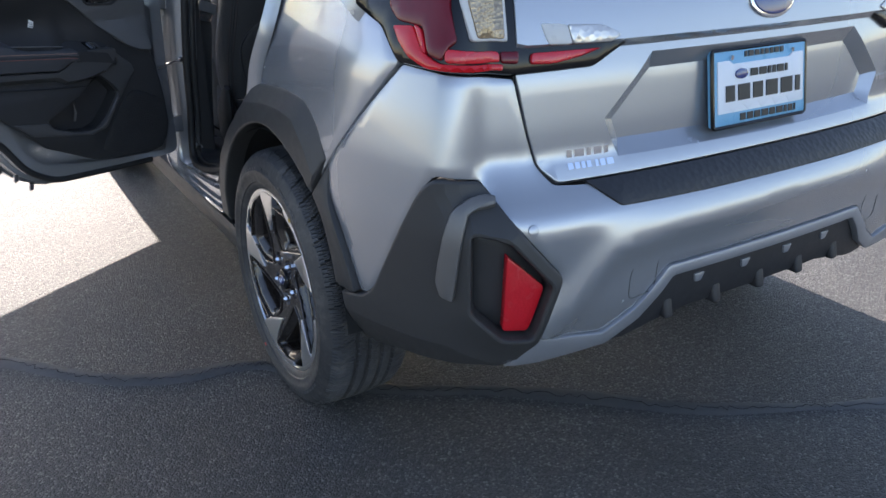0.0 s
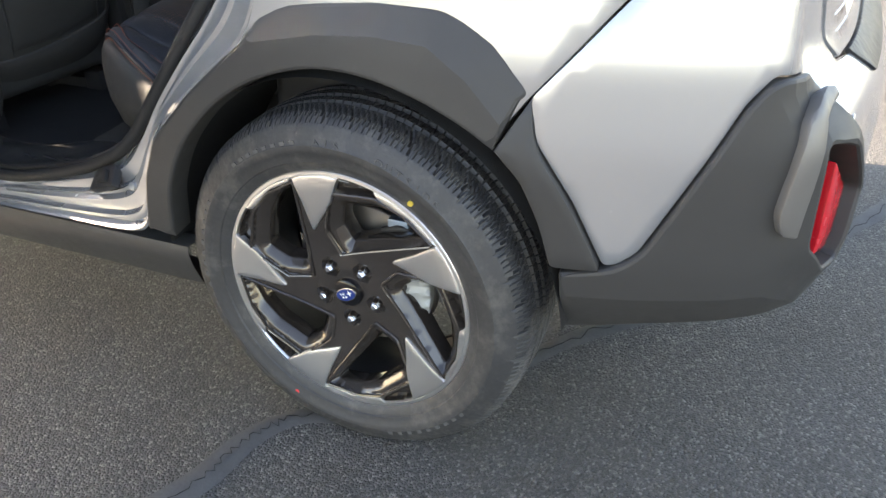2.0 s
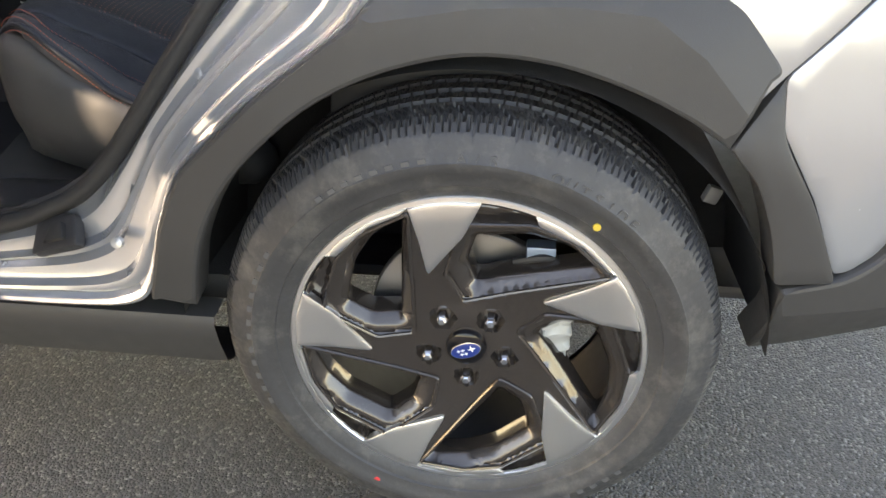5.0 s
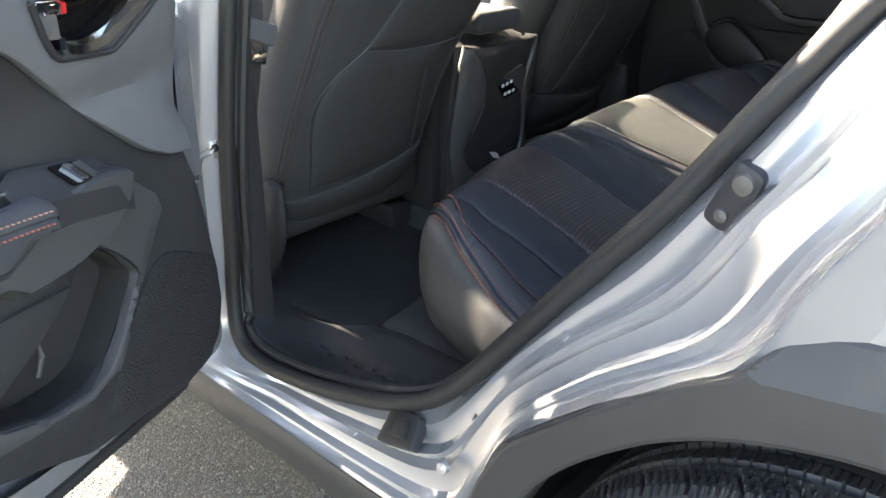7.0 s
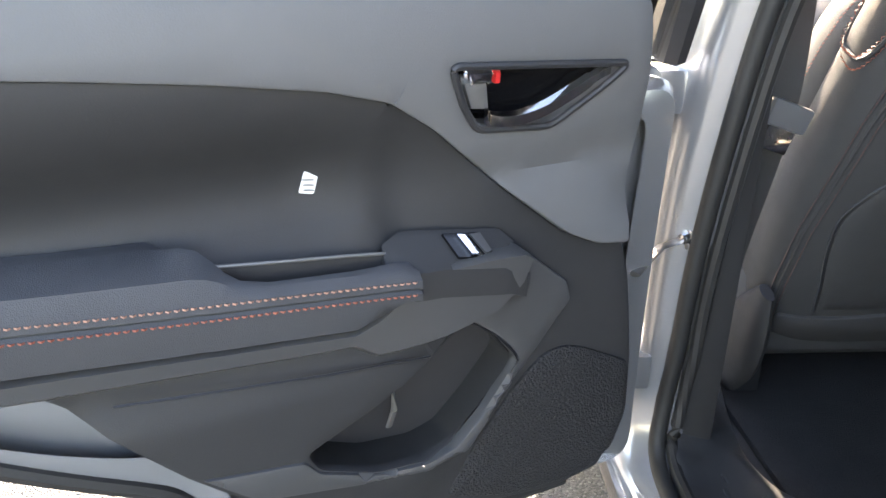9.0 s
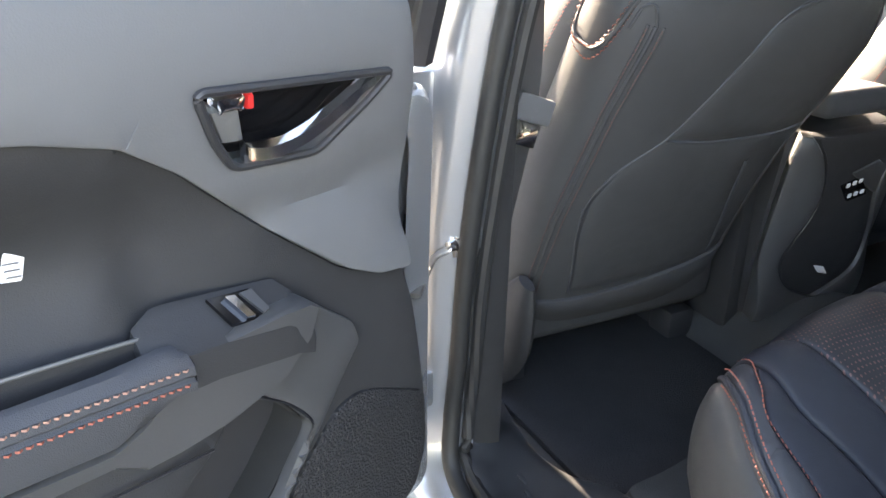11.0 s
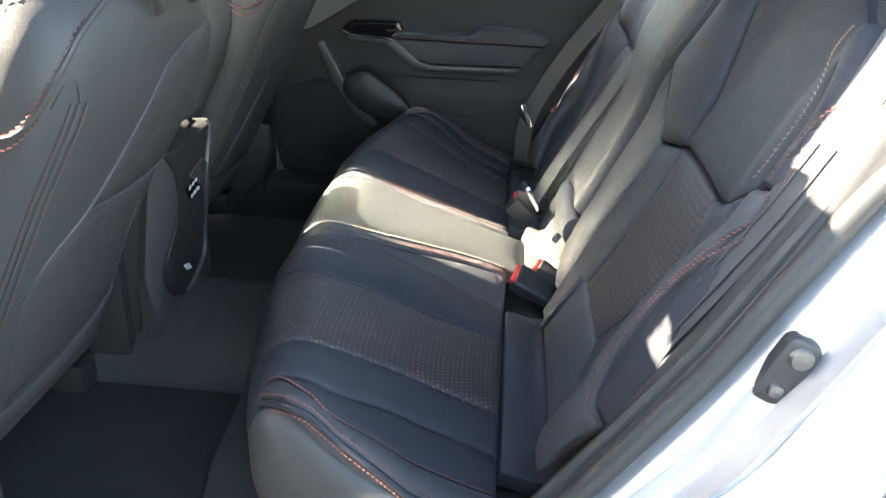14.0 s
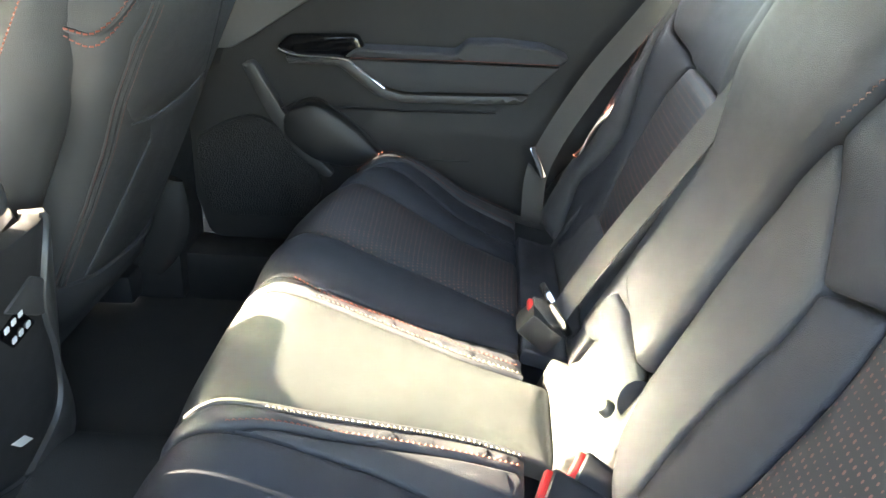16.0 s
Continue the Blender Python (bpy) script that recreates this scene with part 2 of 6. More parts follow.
def panel(outline, place, thick=0.006, step=0.03, edge=0.004, height=None, holes=(), out=0.0, flip=False, back=False, creases=()):
    """A sheet cut to an outline in the plane of (u, v), laid on the surface place(u, v), with a rolled edge and a skirt.
    height(pts, d): extra relief from the points and their distance to the rim."""
    O = densify(outline, step)
    area = 0.5 * np.sum(O[:, 0] * np.roll(O[:, 1], -1) - np.roll(O[:, 0], -1) * O[:, 1])
    if area < 0:
        O = O[::-1]
    loops = [O]
    for h in holes:
        Hh = densify(h, step)
        a2 = 0.5 * np.sum(Hh[:, 0] * np.roll(Hh[:, 1], -1) - np.roll(Hh[:, 0], -1) * Hh[:, 1])
        loops.append(Hh[::-1] if a2 > 0 else Hh)
    lo, hi = O.min(0), O.max(0)
    gx, gy = np.meshgrid(np.arange(lo[0], hi[0], step) + step * 0.5, np.arange(lo[1], hi[1], step * 0.87) + step * 0.4)
    gx[1::2] += step * 0.5
    G = np.stack([gx.ravel(), gy.ravel()], 1)
    rings = []
    for L in loops:
        t = np.roll(L, -1, 0) - np.roll(L, 1, 0)
        t /= np.maximum(np.linalg.norm(t, axis=1), 1e-9)[:, None]
        nrm = np.stack([-t[:, 1], t[:, 0]], 1)
        for k in (0.3, 1.0):
            rings.append((L + nrm * edge * k, edge * k))

    def rim(p):
        d = np.full(len(p), 9e9)
        for L in loops:
            d = np.minimum(d, seg_dist(p, L))
        return d

    def ok(p):
        m = inside(p, O)
        for L in loops[1:]:
            m &= ~inside(p, L)
        return m

    keep = [G[ok(G) & (rim(G) > edge + step * 0.35)]]
    for R, w in rings:
        d = rim(R)
        keep.append(R[ok(R) & (d > w * 0.8)])
    inner = np.concatenate(keep)
    verts, edges, n = [], [], 0
    for L in loops:
        verts.append(L)
        m = len(L)
        edges += [(n + i, n + (i + 1) % m) for i in range(m)]
        n += m
    for cr in creases:
        cr = np.asarray(cr, float)
        q = [cr[0]]
        for a, b in zip(cr, cr[1:]):
            k = max(1, int(math.ceil(np.linalg.norm(b - a) / step)))
            q += [a + (b - a) * (j + 1) / k for j in range(k)]
        q = np.array(q)
        q = q[ok(q) & (rim(q) > edge * 1.05)]
        if len(q) > 1:
            verts.append(q)
            edges += [(n + i, n + i + 1) for i in range(len(q) - 1)]
            n += len(q)
            inner = inner[seg_dist(inner, q, False) > step * 0.3]
    allv = np.concatenate(verts + [inner])
    res = geometry.delaunay_2d_cdt([Vector(p) for p in allv], edges, [list(range(len(O)))], 1, 1e-7)
    pts = np.array([tuple(v) for v in res[0]])
    d = rim(pts)
    e = np.clip(1 - d / max(edge, 1e-6), 0, 1)
    hgt = out - edge * (1 - np.sqrt(np.maximum(0, 1 - e * e)))
    if height is not None:
        hgt = hgt + height(pts, d)
    sgn = -1 if flip else 1
    eps = 1e-3
    pos, nrm = [], []
    for (u, v), h in zip(pts, hgt):
        p = Vector(place(u, v))
        du = Vector(place(u + eps, v)) - Vector(place(u - eps, v))
        dv = Vector(place(u, v + eps)) - Vector(place(u, v - eps))
        nn = du.cross(dv).normalized() * sgn
        pos.append(p + nn * h)
        nrm.append(nn)
    bm = bmesh.new()
    vs = [bm.verts.new(p) for p in pos]
    cnt = {}
    tris = [list(f) for f in res[2]]
    cen = np.array([pts[f].mean(0) for f in tris])
    good = np.ones(len(tris), bool)
    for L in loops[1:]:
        good &= ~inside(cen, L)
    tris = [f for f, g in zip(tris, good) if g]
    for f in tris:
        f = list(f)[::-1] if flip else list(f)
        try:
            bm.faces.new([vs[i] for i in f])
        except ValueError:
            continue
        for a, b in zip(f, f[1:] + f[:1]):
            cnt[(a, b)] = 1
    low = {}
    for a, b in list(cnt):
        if (b, a) not in cnt:
            for i in (a, b):
                if i not in low:
                    low[i] = bm.verts.new(pos[i] - nrm[i] * thick)
            bm.faces.new([vs[b], vs[a], low[a], low[b]])
    if back:
        bv = [low[i] if i in low else bm.verts.new(pos[i] - nrm[i] * thick) for i in range(len(pos))]
        for f in tris:
            f = list(f) if flip else list(f)[::-1]
            try:
                bm.faces.new([bv[i] for i in f])
            except ValueError:
                pass
    for v in [v for v in bm.verts if not v.link_faces]:
        bm.verts.remove(v)
    return bm


def plane(origin, u, v):
    o, a, b = Vector(origin), Vector(u).normalized(), Vector(v).normalized()
    return lambda s, t: o + a * s + b * t


def box(lo, hi, bev=0.004, seg=2):
    bm = bmesh.new()
    bmesh.ops.create_cube(bm, size=1)
    lo, hi = Vector(lo), Vector(hi)
    for v in bm.verts:
        v.co = Vector((lo[i] + (hi[i] - lo[i]) * (v.co[i] + 0.5) for i in range(3)))
    if bev:
        bmesh.ops.bevel(bm, geom=list(bm.edges), offset=bev, segments=seg, affect="EDGES", profile=0.6)
    return bm


def shift(bm, m):
    bmesh.ops.transform(bm, matrix=m, verts=list(bm.verts))
    return bm


def join(*bms):
    out = bms[0]
    for b in bms[1:]:
        me = bpy.data.meshes.new("tmp")
        b.to_mesh(me)
        b.free()
        out.from_mesh(me)
        bpy.data.meshes.remove(me)
    return out


def loft(rings, closed=True, cap=False, loop=False):
    """Skin through rings of equal length. closed: each ring is a loop; loop: the last ring meets the first."""
    bm = bmesh.new()
    V = [[bm.verts.new(p) for p in r] for r in rings]
    m = len(V[0])
    for i in range(len(V) if loop else len(V) - 1):
        A, B = V[i], V[(i + 1) % len(V)]
        for j in range(m if closed else m - 1):
            k = (j + 1) % m
            bm.faces.new([A[j], A[k], B[k], B[j]])
    if cap:
        bm.faces.new(list(reversed(V[0])))
        bm.faces.new(V[-1])
    return bm


def tube(path, r, n=8, closed=False, flat=1.0, cap=True):
    P = [Vector(p) for p in path]
    rings = []
    up = Vector((0, 0, 1))
    for i, p in enumerate(P):
        a = P[i - 1] if (i or closed) else p
        b = P[(i + 1) % len(P)] if (i + 1 < len(P) or closed) else p
        t = (b - a).normalized()
        s = t.cross(up)
        if s.length < 0.05:
            s = t.cross(Vector((0, 1, 0)))
        s.normalize()
        w = s.cross(t).normalized()
        rr = r[i] if isinstance(r, (list, tuple)) else r
        rings.append([p + (s * math.cos(2 * math.pi * k / n) + w * math.sin(2 * math.pi * k / n) * flat) * rr for k in range(n)])
    bm = loft(rings, True, cap and not closed, closed)
    bmesh.ops.recalc_face_normals(bm, faces=list(bm.faces))
    return bm


def disc_stack(prof, n=48, axis="x"):
    """A turned body about the x axis from (radius, x) pairs."""
    rings = [[Vector((x, r * math.cos(2 * math.pi * k / n), r * math.sin(2 * math.pi * k / n))) for k in range(n)] for r, x in prof]
    bm = loft(rings, True)
    bmesh.ops.recalc_face_normals(bm, faces=list(bm.faces))
    return bm


def ribbon(path, width, normal_fn, thick=0.002):
    """A flat band along a path."""
    P = [Vector(p) for p in path]
    rings = []
    for i, p in enumerate(P):
        a, b = P[max(i - 1, 0)], P[min(i + 1, len(P) - 1)]
        t = (b - a).normalized()
        n = Vector(normal_fn(i)).normalized()
        s = t.cross(n).normalized() * width / 2
        n = n * thick / 2
        rings.append([p - s + n, p + s + n, p + s - n, p - s - n])
    bm = loft(rings, True, True)
    bmesh.ops.recalc_face_normals(bm, faces=list(bm.faces))
    return bm


# plan of the body's flank and tail: arc length s from the rear axle towards the tail, height z
PLAN = [(-.80, 2.75), (-.86, 2.3), (-.885, 1.6), (-.893, .9), (-.893, .4), (-.893, 0), (-.89, -.3), (-.876, -.46), (-.84, -.6), (-.795, -.70), (-.73, -.748),
        (-.655, -.775), (-.56, -.793), (-.42, -.812), (-.2, -.823), (0, -.826)]
_C = spline(PLAN, 12)
_k = np.ones(9) / 9
for _ in range(2):
    _C[4:-4] = np.stack([np.convolve(_C[:, j], _k, "valid") for j in (0, 1)], 1)
_C[:, 0] -= _C[-1, 0]
_C = np.vstack([_C, _C[-2::-1] * np.array([-1, 1])])
_S = np.concatenate([[0], np.cumsum(np.linalg.norm(np.diff(_C, axis=0), axis=1))])
_S = _S - np.interp(0, -_C[:len(_C) // 2, 1], _S[:len(_C) // 2])
SC = float(_S[len(_S) // 2])
_T = np.gradient(_C, axis=0)
_T[8:-8] = np.stack([np.convolve(_T[:, j], np.ones(17) / 17, "valid") for j in (0, 1)], 1)
_T /= np.linalg.norm(_T, axis=1)[:, None]
_SIDE = np.array([(.2, .07), (.3, .035), (.4, .01), (.5, 0), (.68, 0), (.8, .01), (.9, .028), (1.0, .05), (1.1, .08), (1.2, .12)])
_REAR = np.array([(.2, .1), (.3, .06), (.4, .02), (.5, 0), (.68, 0), (.715, .012), (.75, .05), (.8, .078), (.85, .08), (.95, .09), (1.05, .115), (1.2, .16)])


def smooth_interp(z, tab):
    return 0.25 * (np.interp(z - 0.012, tab[:, 0], tab[:, 1]) + 2 * np.interp(z, tab[:, 0], tab[:, 1]) + np.interp(z + 0.012, tab[:, 0], tab[:, 1]))


def body(s, z):
    x, y = np.interp(s, _S, _C[:, 0]), np.interp(s, _S, _C[:, 1])
    tx, ty = np.interp(s, _S, _T[:, 0]), np.interp(s, _S, _T[:, 1])
    k = math.hypot(tx, ty)
    nx, ny = ty / k, -tx / k
    w = min(max((abs(ny) - .42) / .5, 0), 1)
    w = w * w * (3 - 2 * w)
    d = (1 - w) * smooth_interp(z, _SIDE) + w * smooth_interp(z, _REAR)
    return Vector((x - nx * d, y - ny * d, z))


def mirror(pts):
    """An outline given on the near half, carried over the middle of the tail."""
    return [(2 * SC - s, z) for s, z in reversed(pts)]


# ---------------------------------------------------------------- ground
def asphalt():
    m = bpy.data.materials.new("worn_asphalt")
    m.use_nodes = True
    nt = m.node_tree
    L = nt.links.new
    b = nt.nodes["Principled BSDF"]
    tc = nt.nodes.new("ShaderNodeTexCoord")
    big = nt.nodes.new("ShaderNodeTexNoise")
    big.inputs["Scale"].default_value, big.inputs["Detail"].default_value = 1.3, 7
    vor = nt.nodes.new("ShaderNodeTexVoronoi")
    vor.inputs["Scale"].default_value = 200
    fine = nt.nodes.new("ShaderNodeTexNoise")
    fine.inputs["Scale"].default_value, fine.inputs["Detail"].default_value = 60, 5
    for n in (big, vor, fine):
        L(tc.outputs["Object"], n.inputs["Vector"])
    stones = nt.nodes.new("ShaderNodeValToRGB")
    stones.color_ramp.elements[0].position, stones.color_ramp.elements[0].color = 0.0, (0.034, 0.034, 0.035, 1)
    stones.color_ramp.elements[1].position, stones.color_ramp.elements[1].color = 1.0, (0.17, 0.166, 0.16, 1)
    e = stones.color_ramp.elements.new(0.55)
    e.color = (0.054, 0.054, 0.054, 1)
    e = stones.color_ramp.elements.new(0.88)
    e.color = (0.088, 0.087, 0.085, 1)
    sep = nt.nodes.new("ShaderNodeSeparateColor")
    L(vor.outputs["Color"], sep.inputs[0])
    L(sep.outputs[0], stones.inputs["Fac"])
    mr = nt.nodes.new("ShaderNodeMapRange")
    mr.inputs["From Min"].default_value, mr.inputs["From Max"].default_value = 0.3, 0.7
    mr.inputs["To Min"].default_value, mr.inputs["To Max"].default_value = 0.74, 1.26
    L(big.outputs["Fac"], mr.inputs["Value"])
    sc = nt.nodes.new("ShaderNodeVectorMath")
    sc.operation = "SCALE"
    L(stones.outputs["Color"], sc.inputs[0])
    L(mr.outputs["Result"], sc.inputs["Scale"])
    L(sc.outputs["Vector"], b.inputs["Base Color"])
    b.inputs["Roughness"].default_value = 0.64
    add = nt.nodes.new("ShaderNodeMath")
    add.operation = "MULTIPLY_ADD"
    add.inputs[1].default_value = 0.5
    L(fine.outputs["Fac"], add.inputs[0])
    L(vor.outputs["Distance"], add.inputs[2])
    bp = nt.nodes.new("ShaderNodeBump")
    bp.inputs["Strength"].default_value, bp.inputs["Distance"].default_value = 0.95, 0.0068
    bp.invert = True
    L(add.outputs[0], bp.inputs["Height"])
    L(bp.outputs["Normal"], b.inputs["Normal"])
    return m


ASPHALT = asphalt()
SEAL = mat("old_crack_sealant", (0.085, 0.084, 0.082), 0.7, bump=0.6, bump_scale=110, var=0.3, var_scale=20)
CRACK = mat("open_crack", (0.008, 0.008, 0.008), 0.9)
bm = bmesh.new()
N = 40
ext = 600.0
gv = [[bm.verts.new(((i / N * 2 - 1) ** 3 * ext, (j / N * 2 - 1) ** 3 * ext, 0)) for i in range(N + 1)] for j in range(N + 1)]
for j in range(N):
    for i in range(N):
        bm.faces.new([gv[j][i], gv[j][i + 1], gv[j + 1][i + 1], gv[j + 1][i]])
ground = tagged(link_mesh("ground", bm, ASPHALT), "dark worn asphalt parking lot, sunlit beyond the shade", "ground", kind="structure")


def crack(pts, w_seal, w_crack, seed):
    rnd = random.Random(seed)
    path = spline([(x, y, 0) for x, y in pts], 14)
    seal, thin = [], []
    for i, p in enumerate(path):
        t = path[min(i + 1, len(path) - 1)] - path[max(i - 1, 0)]
        t /= np.linalg.norm(t)
        n = np.array([-t[1], t[0], 0])
        k = w_seal * (0.75 + 0.5 * noise.noise(Vector((p[0] * 3, p[1] * 3, seed))))
        seal.append([p + n * k * f + np.array([0, 0, h]) for f, h in ((-.5, .0003), (-.38, .0022), (.38, .0022), (.5, .0003))])
        j = n * rnd.uniform(-1, 1) * w_seal * 0.16
        w = w_crack * rnd.uniform(0.15, 1.1)
        thin.append([p + j + n * w * f + np.array([0, 0, 0.0042 - 0.002 * abs(f)]) for f in (-.5, 0, .5)])
    return loft(seal, False), loft(thin, False)


for k, (pts, ws, wc) in enumerate([([(-2.7, 1.75), (-2.1, 1.16), (-1.58, .629), (-1.43, .455), (-1.30, .325), (-1.13, .238), (-.99, .214), (-.89, .15), (-.82, .0), (-.61, -.18), (-.42, -.306), (-.22, -.475), (-.03, -.66), (.12, -.757), (.28, -.85), (.40, -.915), (1.2, -1.32), (2.4, -1.9)], .075, .0035)]):
    a, c = crack(pts, ws, wc, k + 3)
    tagged(link_mesh("crack_sealant", a, SEAL), "smooth band of old sealant across the asphalt", "sealant", kind="structure")
    tagged(link_mesh("pavement_crack", c, CRACK), "thin dark crack running along the sealed asphalt", "crack", kind="structure")

# ---------------------------------------------------------------- car body
car = thing("car", "silver metallic compact crossover with dark plastic cladding, parked on asphalt", "car")

quarter = [(-.02, 1.12), (-.024, 1.06), (-.04, .985), (-.085, .905), (-.10, .84), (-.02, .80), (.12, .80), (.25, .74), (.30, .70), (.342, .752), (.449, .868), (.563, .985), (.5, 1.045), (.36, 1.09), (.2, 1.13)]


def flank_relief(p, d):
    # soft shoulder bulge over the wheel and a fold that runs to the lamp
    f = p[:, 1] - (0.93 + 0.10 * np.clip(p[:, 0], 0, 1))
    return 0.007 * np.exp(-(f / 0.07) ** 2)


quarter_panel = part("quarter_panel", panel(rounded(quarter, .012), body, .02, .028, .003, flank_relief), SILVER, car)
bumper_near = [(.566, .9825), (.65, .975), (.853, .958), (.882, .855), (.905, .79), (.935, .757), (1.0, .752), (1.2, .752)]
bumper_low = [(1.2, .562), (1.115, .478), (1.045, .437), (.887, .458), (.932, .59), (.80, .742), (.762, .778), (.672, .793), (.638, .757), (.513, .525), (.482, .50), (.462, .497), (.412, .60), (.354, .69), (.3445, .7535), (.4515, .867)]


def bumper_relief(p, d):
    # pinched ridge from the reflector's foot up to the bumper's shelf line
    s = np.where(p[:, 0] > SC, 2 * SC - p[:, 0], p[:, 0])
    r1 = seg_dist(np.stack([s, p[:, 1]], 1), np.array([(.905, .462), (1.05, .625), (1.2, .645), (1.6, .652)]), False)
    k = r1 / 0.05
    return 0.012 * np.exp(-k * k * 2)


BUMP_RIDGE = [(.905, .462), (1.05, .625), (1.2, .645), (SC, .652)]
full = bumper_near + mirror(bumper_near) + mirror(bumper_low) + bumper_low
rear_bumper = part("rear_bumper", panel(rounded(full, .012), body, .012, .022, .003, bumper_relief, creases=[BUMP_RIDGE, [(2 * SC - s, z) for s, z in BUMP_RIDGE]]), SILVER, car)

arch_outer = [(-.445, .40), (-.405, .53), (-.365, .61), (-.26, .707), (-.17, .777), (-.13, .803), (-.10, .853), (0, .865), (.10, .872), (.205, .868), (.275, .845), (.347, .757)]
arch_inner = [(.293, .675), (.24, .707), (.17, .738), (.09, .761), (.01, .768), (-.06, .758), (-.14, .73), (-.22, .68), (-.30, .60), (-.35, .51), (-.378, .40)]


def arch_relief(p, d):
    s, z = p[:, 0], p[:, 1]
    upper = np.array([(-.12, .80), (.0, .818), (.10, .823), (.19, .815), (.25, .775), (.305, .715)])
    dd = seg_dist(p, upper, False)
    above = (z > np.interp(s, upper[:, 0], upper[:, 1])) & (s > -.12)
    return np.where(above, -0.30 * dd, 0.0) + 0.004


arch = part("wheel_arch_cladding", panel(rounded(arch_outer, .02)[:].tolist() + spline(arch_inner, 4).tolist(), body, .045, .022, .006, arch_relief, out=.014, creases=[[(-.115, .80), (.0, .818), (.10, .823), (.19, .815), (.25, .775), (.305, .715)]]), CLAD, car, sharp=9, label="dark grey moulded arch with a chamfered corner")
arch_tail = [(.3475, .755), (.2942, .6738), (.335, .63), (.366, .56), (.383, .492), (.46, .494), (.409, .60), (.351, .69)]
part("wheel_arch_cladding_end", panel(rounded(arch_tail, [.002, .002, .02, .03, .01, .01, .03, .03]), body, .045, .02, .003, lambda p, d: .004 - .0175 * np.clip(((p[:, 0] - .294) * .55 + (p[:, 1] - .674) * .83) / .1, 0, 1) * np.clip((p[:, 1] - .62) / .07, 0, 1), out=.010), CLAD, car)

corner = [(.397, .480), (.48, .498), (.517, .527), (.64, .757), (.672, .791), (.762, .776), (.80, .74), (.93, .59), (.885, .457), (.83, .398), (.77, .405), (.54, .372), (.402, .335)]
recess = [(.752, .69), (.752, .535), (.81, .478), (.868, .470), (.905, .577), (.82, .675)]


def corner_relief(p, d):
    ridge = seg_dist(p, np.array([(.40, .44), (.70, .455), (.80, .41)]), False)
    low = (p[:, 1] < np.interp(p[:, 0], [.4, .7, .8], [.44, .455, .41]))
    return np.where(low, -0.34 * ridge, 0.0) + 0.012 * np.exp(-(seg_dist(p, np.array(recess)) / .03) ** 2)


corner_cladding = part("corner_cladding", panel(rounded(corner, [.004, .02, .02, .03, .03, .03, .02, .012, .006, .006, .01, .02, .004]), body, .05, .022, .006, corner_relief, [rounded(recess, .012)], out=.012, creases=[[(.41, .44), (.70, .455), (.79, .415)]]), CLAD, car, sharp=12, label="dark grey bumper corner with a reflector pocket")
part("pocket_floor", panel(rounded(recess, .01), body, .004, .03, .002, out=-.022), BLACKPL, corner_cladding)
part("reflector", panel(rounded([(.818, .645), (.897, .572), (.866, .478), (.812, .484)], .008), body, .02, .03, .004, out=.0), REDREF, corner_cladding, "red bumper reflector")
part("corner_blade", panel(rounded([(.795, .742), (.735, .753), (.712, .735), (.69, .60), (.699, .568), (.722, .560), (.742, .72), (.752, .725), (.795, .729)], [.003, .012, .012, .012, .008, .006, .008, .004, .003]), body, .02, .025, .005, out=.03), TRIMGREY, corner_cladding, "satin grey accent blade")
lip = [(.82, .394), (.83, .4), (.887, .455), (1.045, .434), (1.115, .475), (1.2, .559)]
lip_low = [(1.215, .532), (1.135, .445), (1.06, .402), (.90, .392)]
part("lower_bumper_trim", panel(rounded(lip + mirror(lip) + mirror(lip_low) + lip_low, .008), body, .03, .03, .005, out=.006), LIPGREY, car, "satin grey lower bumper edging")
diff = [(1.03, .44), (1.115, .48), (1.2, .57)]
diff_low = [(1.30, .425), (1.20, .408), (1.12, .385), (1.03, .39)]
diffuser = part("diffuser", panel(diff + mirror(diff) + mirror(diff_low) + diff_low, body, .02, .04, .004, out=-.012), BLACKPL, car, "black ribbed underbody diffuser")
for k in range(5):
    s = SC + (k - 2) * 0.15
    c = body(s, .45)
    f = box((-.014, -.006, -.022), (.014, .06, .045), .010, 3)
    for v in f.verts:
        v.co.y += (v.co.z + .04) * 0.25
    part("fin", shift(f, Matrix.Translation((c.x, c.y, .44))), BLACKPL, diffuser)
    if k < 4:
        q = s + .075
        part("notch", panel(rounded([(q - .016, .512), (q + .016, .512), (q + .008, .490), (q - .010, .490)], .004), body, .006, .02, .002, out=-.008), LIPGREY, diffuser)
step_pad = [(1.005, .757), (1.07, .709), (1.3, .706), (SC, .706)]
pad_full = step_pad + mirror(step_pad)[1:]
PADMAT = mat("grained_black_step_pad", (0.018, 0.018, 0.020), 0.45, bump=0.6, bump_scale=70, kind="voronoi")
part("step_pad", panel(rounded(pad_full, .008), body, .006, .025, .003, out=.005), PADMAT, car, "black grained bumper step pad")
for s in (.87, 1.13, 2 * SC - 1.13, 2 * SC - .87):
    z = .69 if abs(s - SC) > .5 else .60
    ring = [(s + .011 * math.cos(a), z + .011 * math.sin(a)) for a in np.linspace(0, 2 * math.pi, 14, endpoint=False)]
    part("parking_sensor", panel(ring, body, .004, .02, .0015, out=.0025), SILVER, rear_bumper)
for q0 in (1.135, 2 * SC - 1.135):
    cap = rounded([(q0 - .038, .50), (q0 + .030, .512), (q0 + .036, .60), (q0 - .010, .605), (q0 - .036, .565)], .02, 5)
    part("towing_cap_joint", tube([body(u, v) for u, v in densify(cap, .012)], .0011, 5, True), CLAD, rear_bumper)

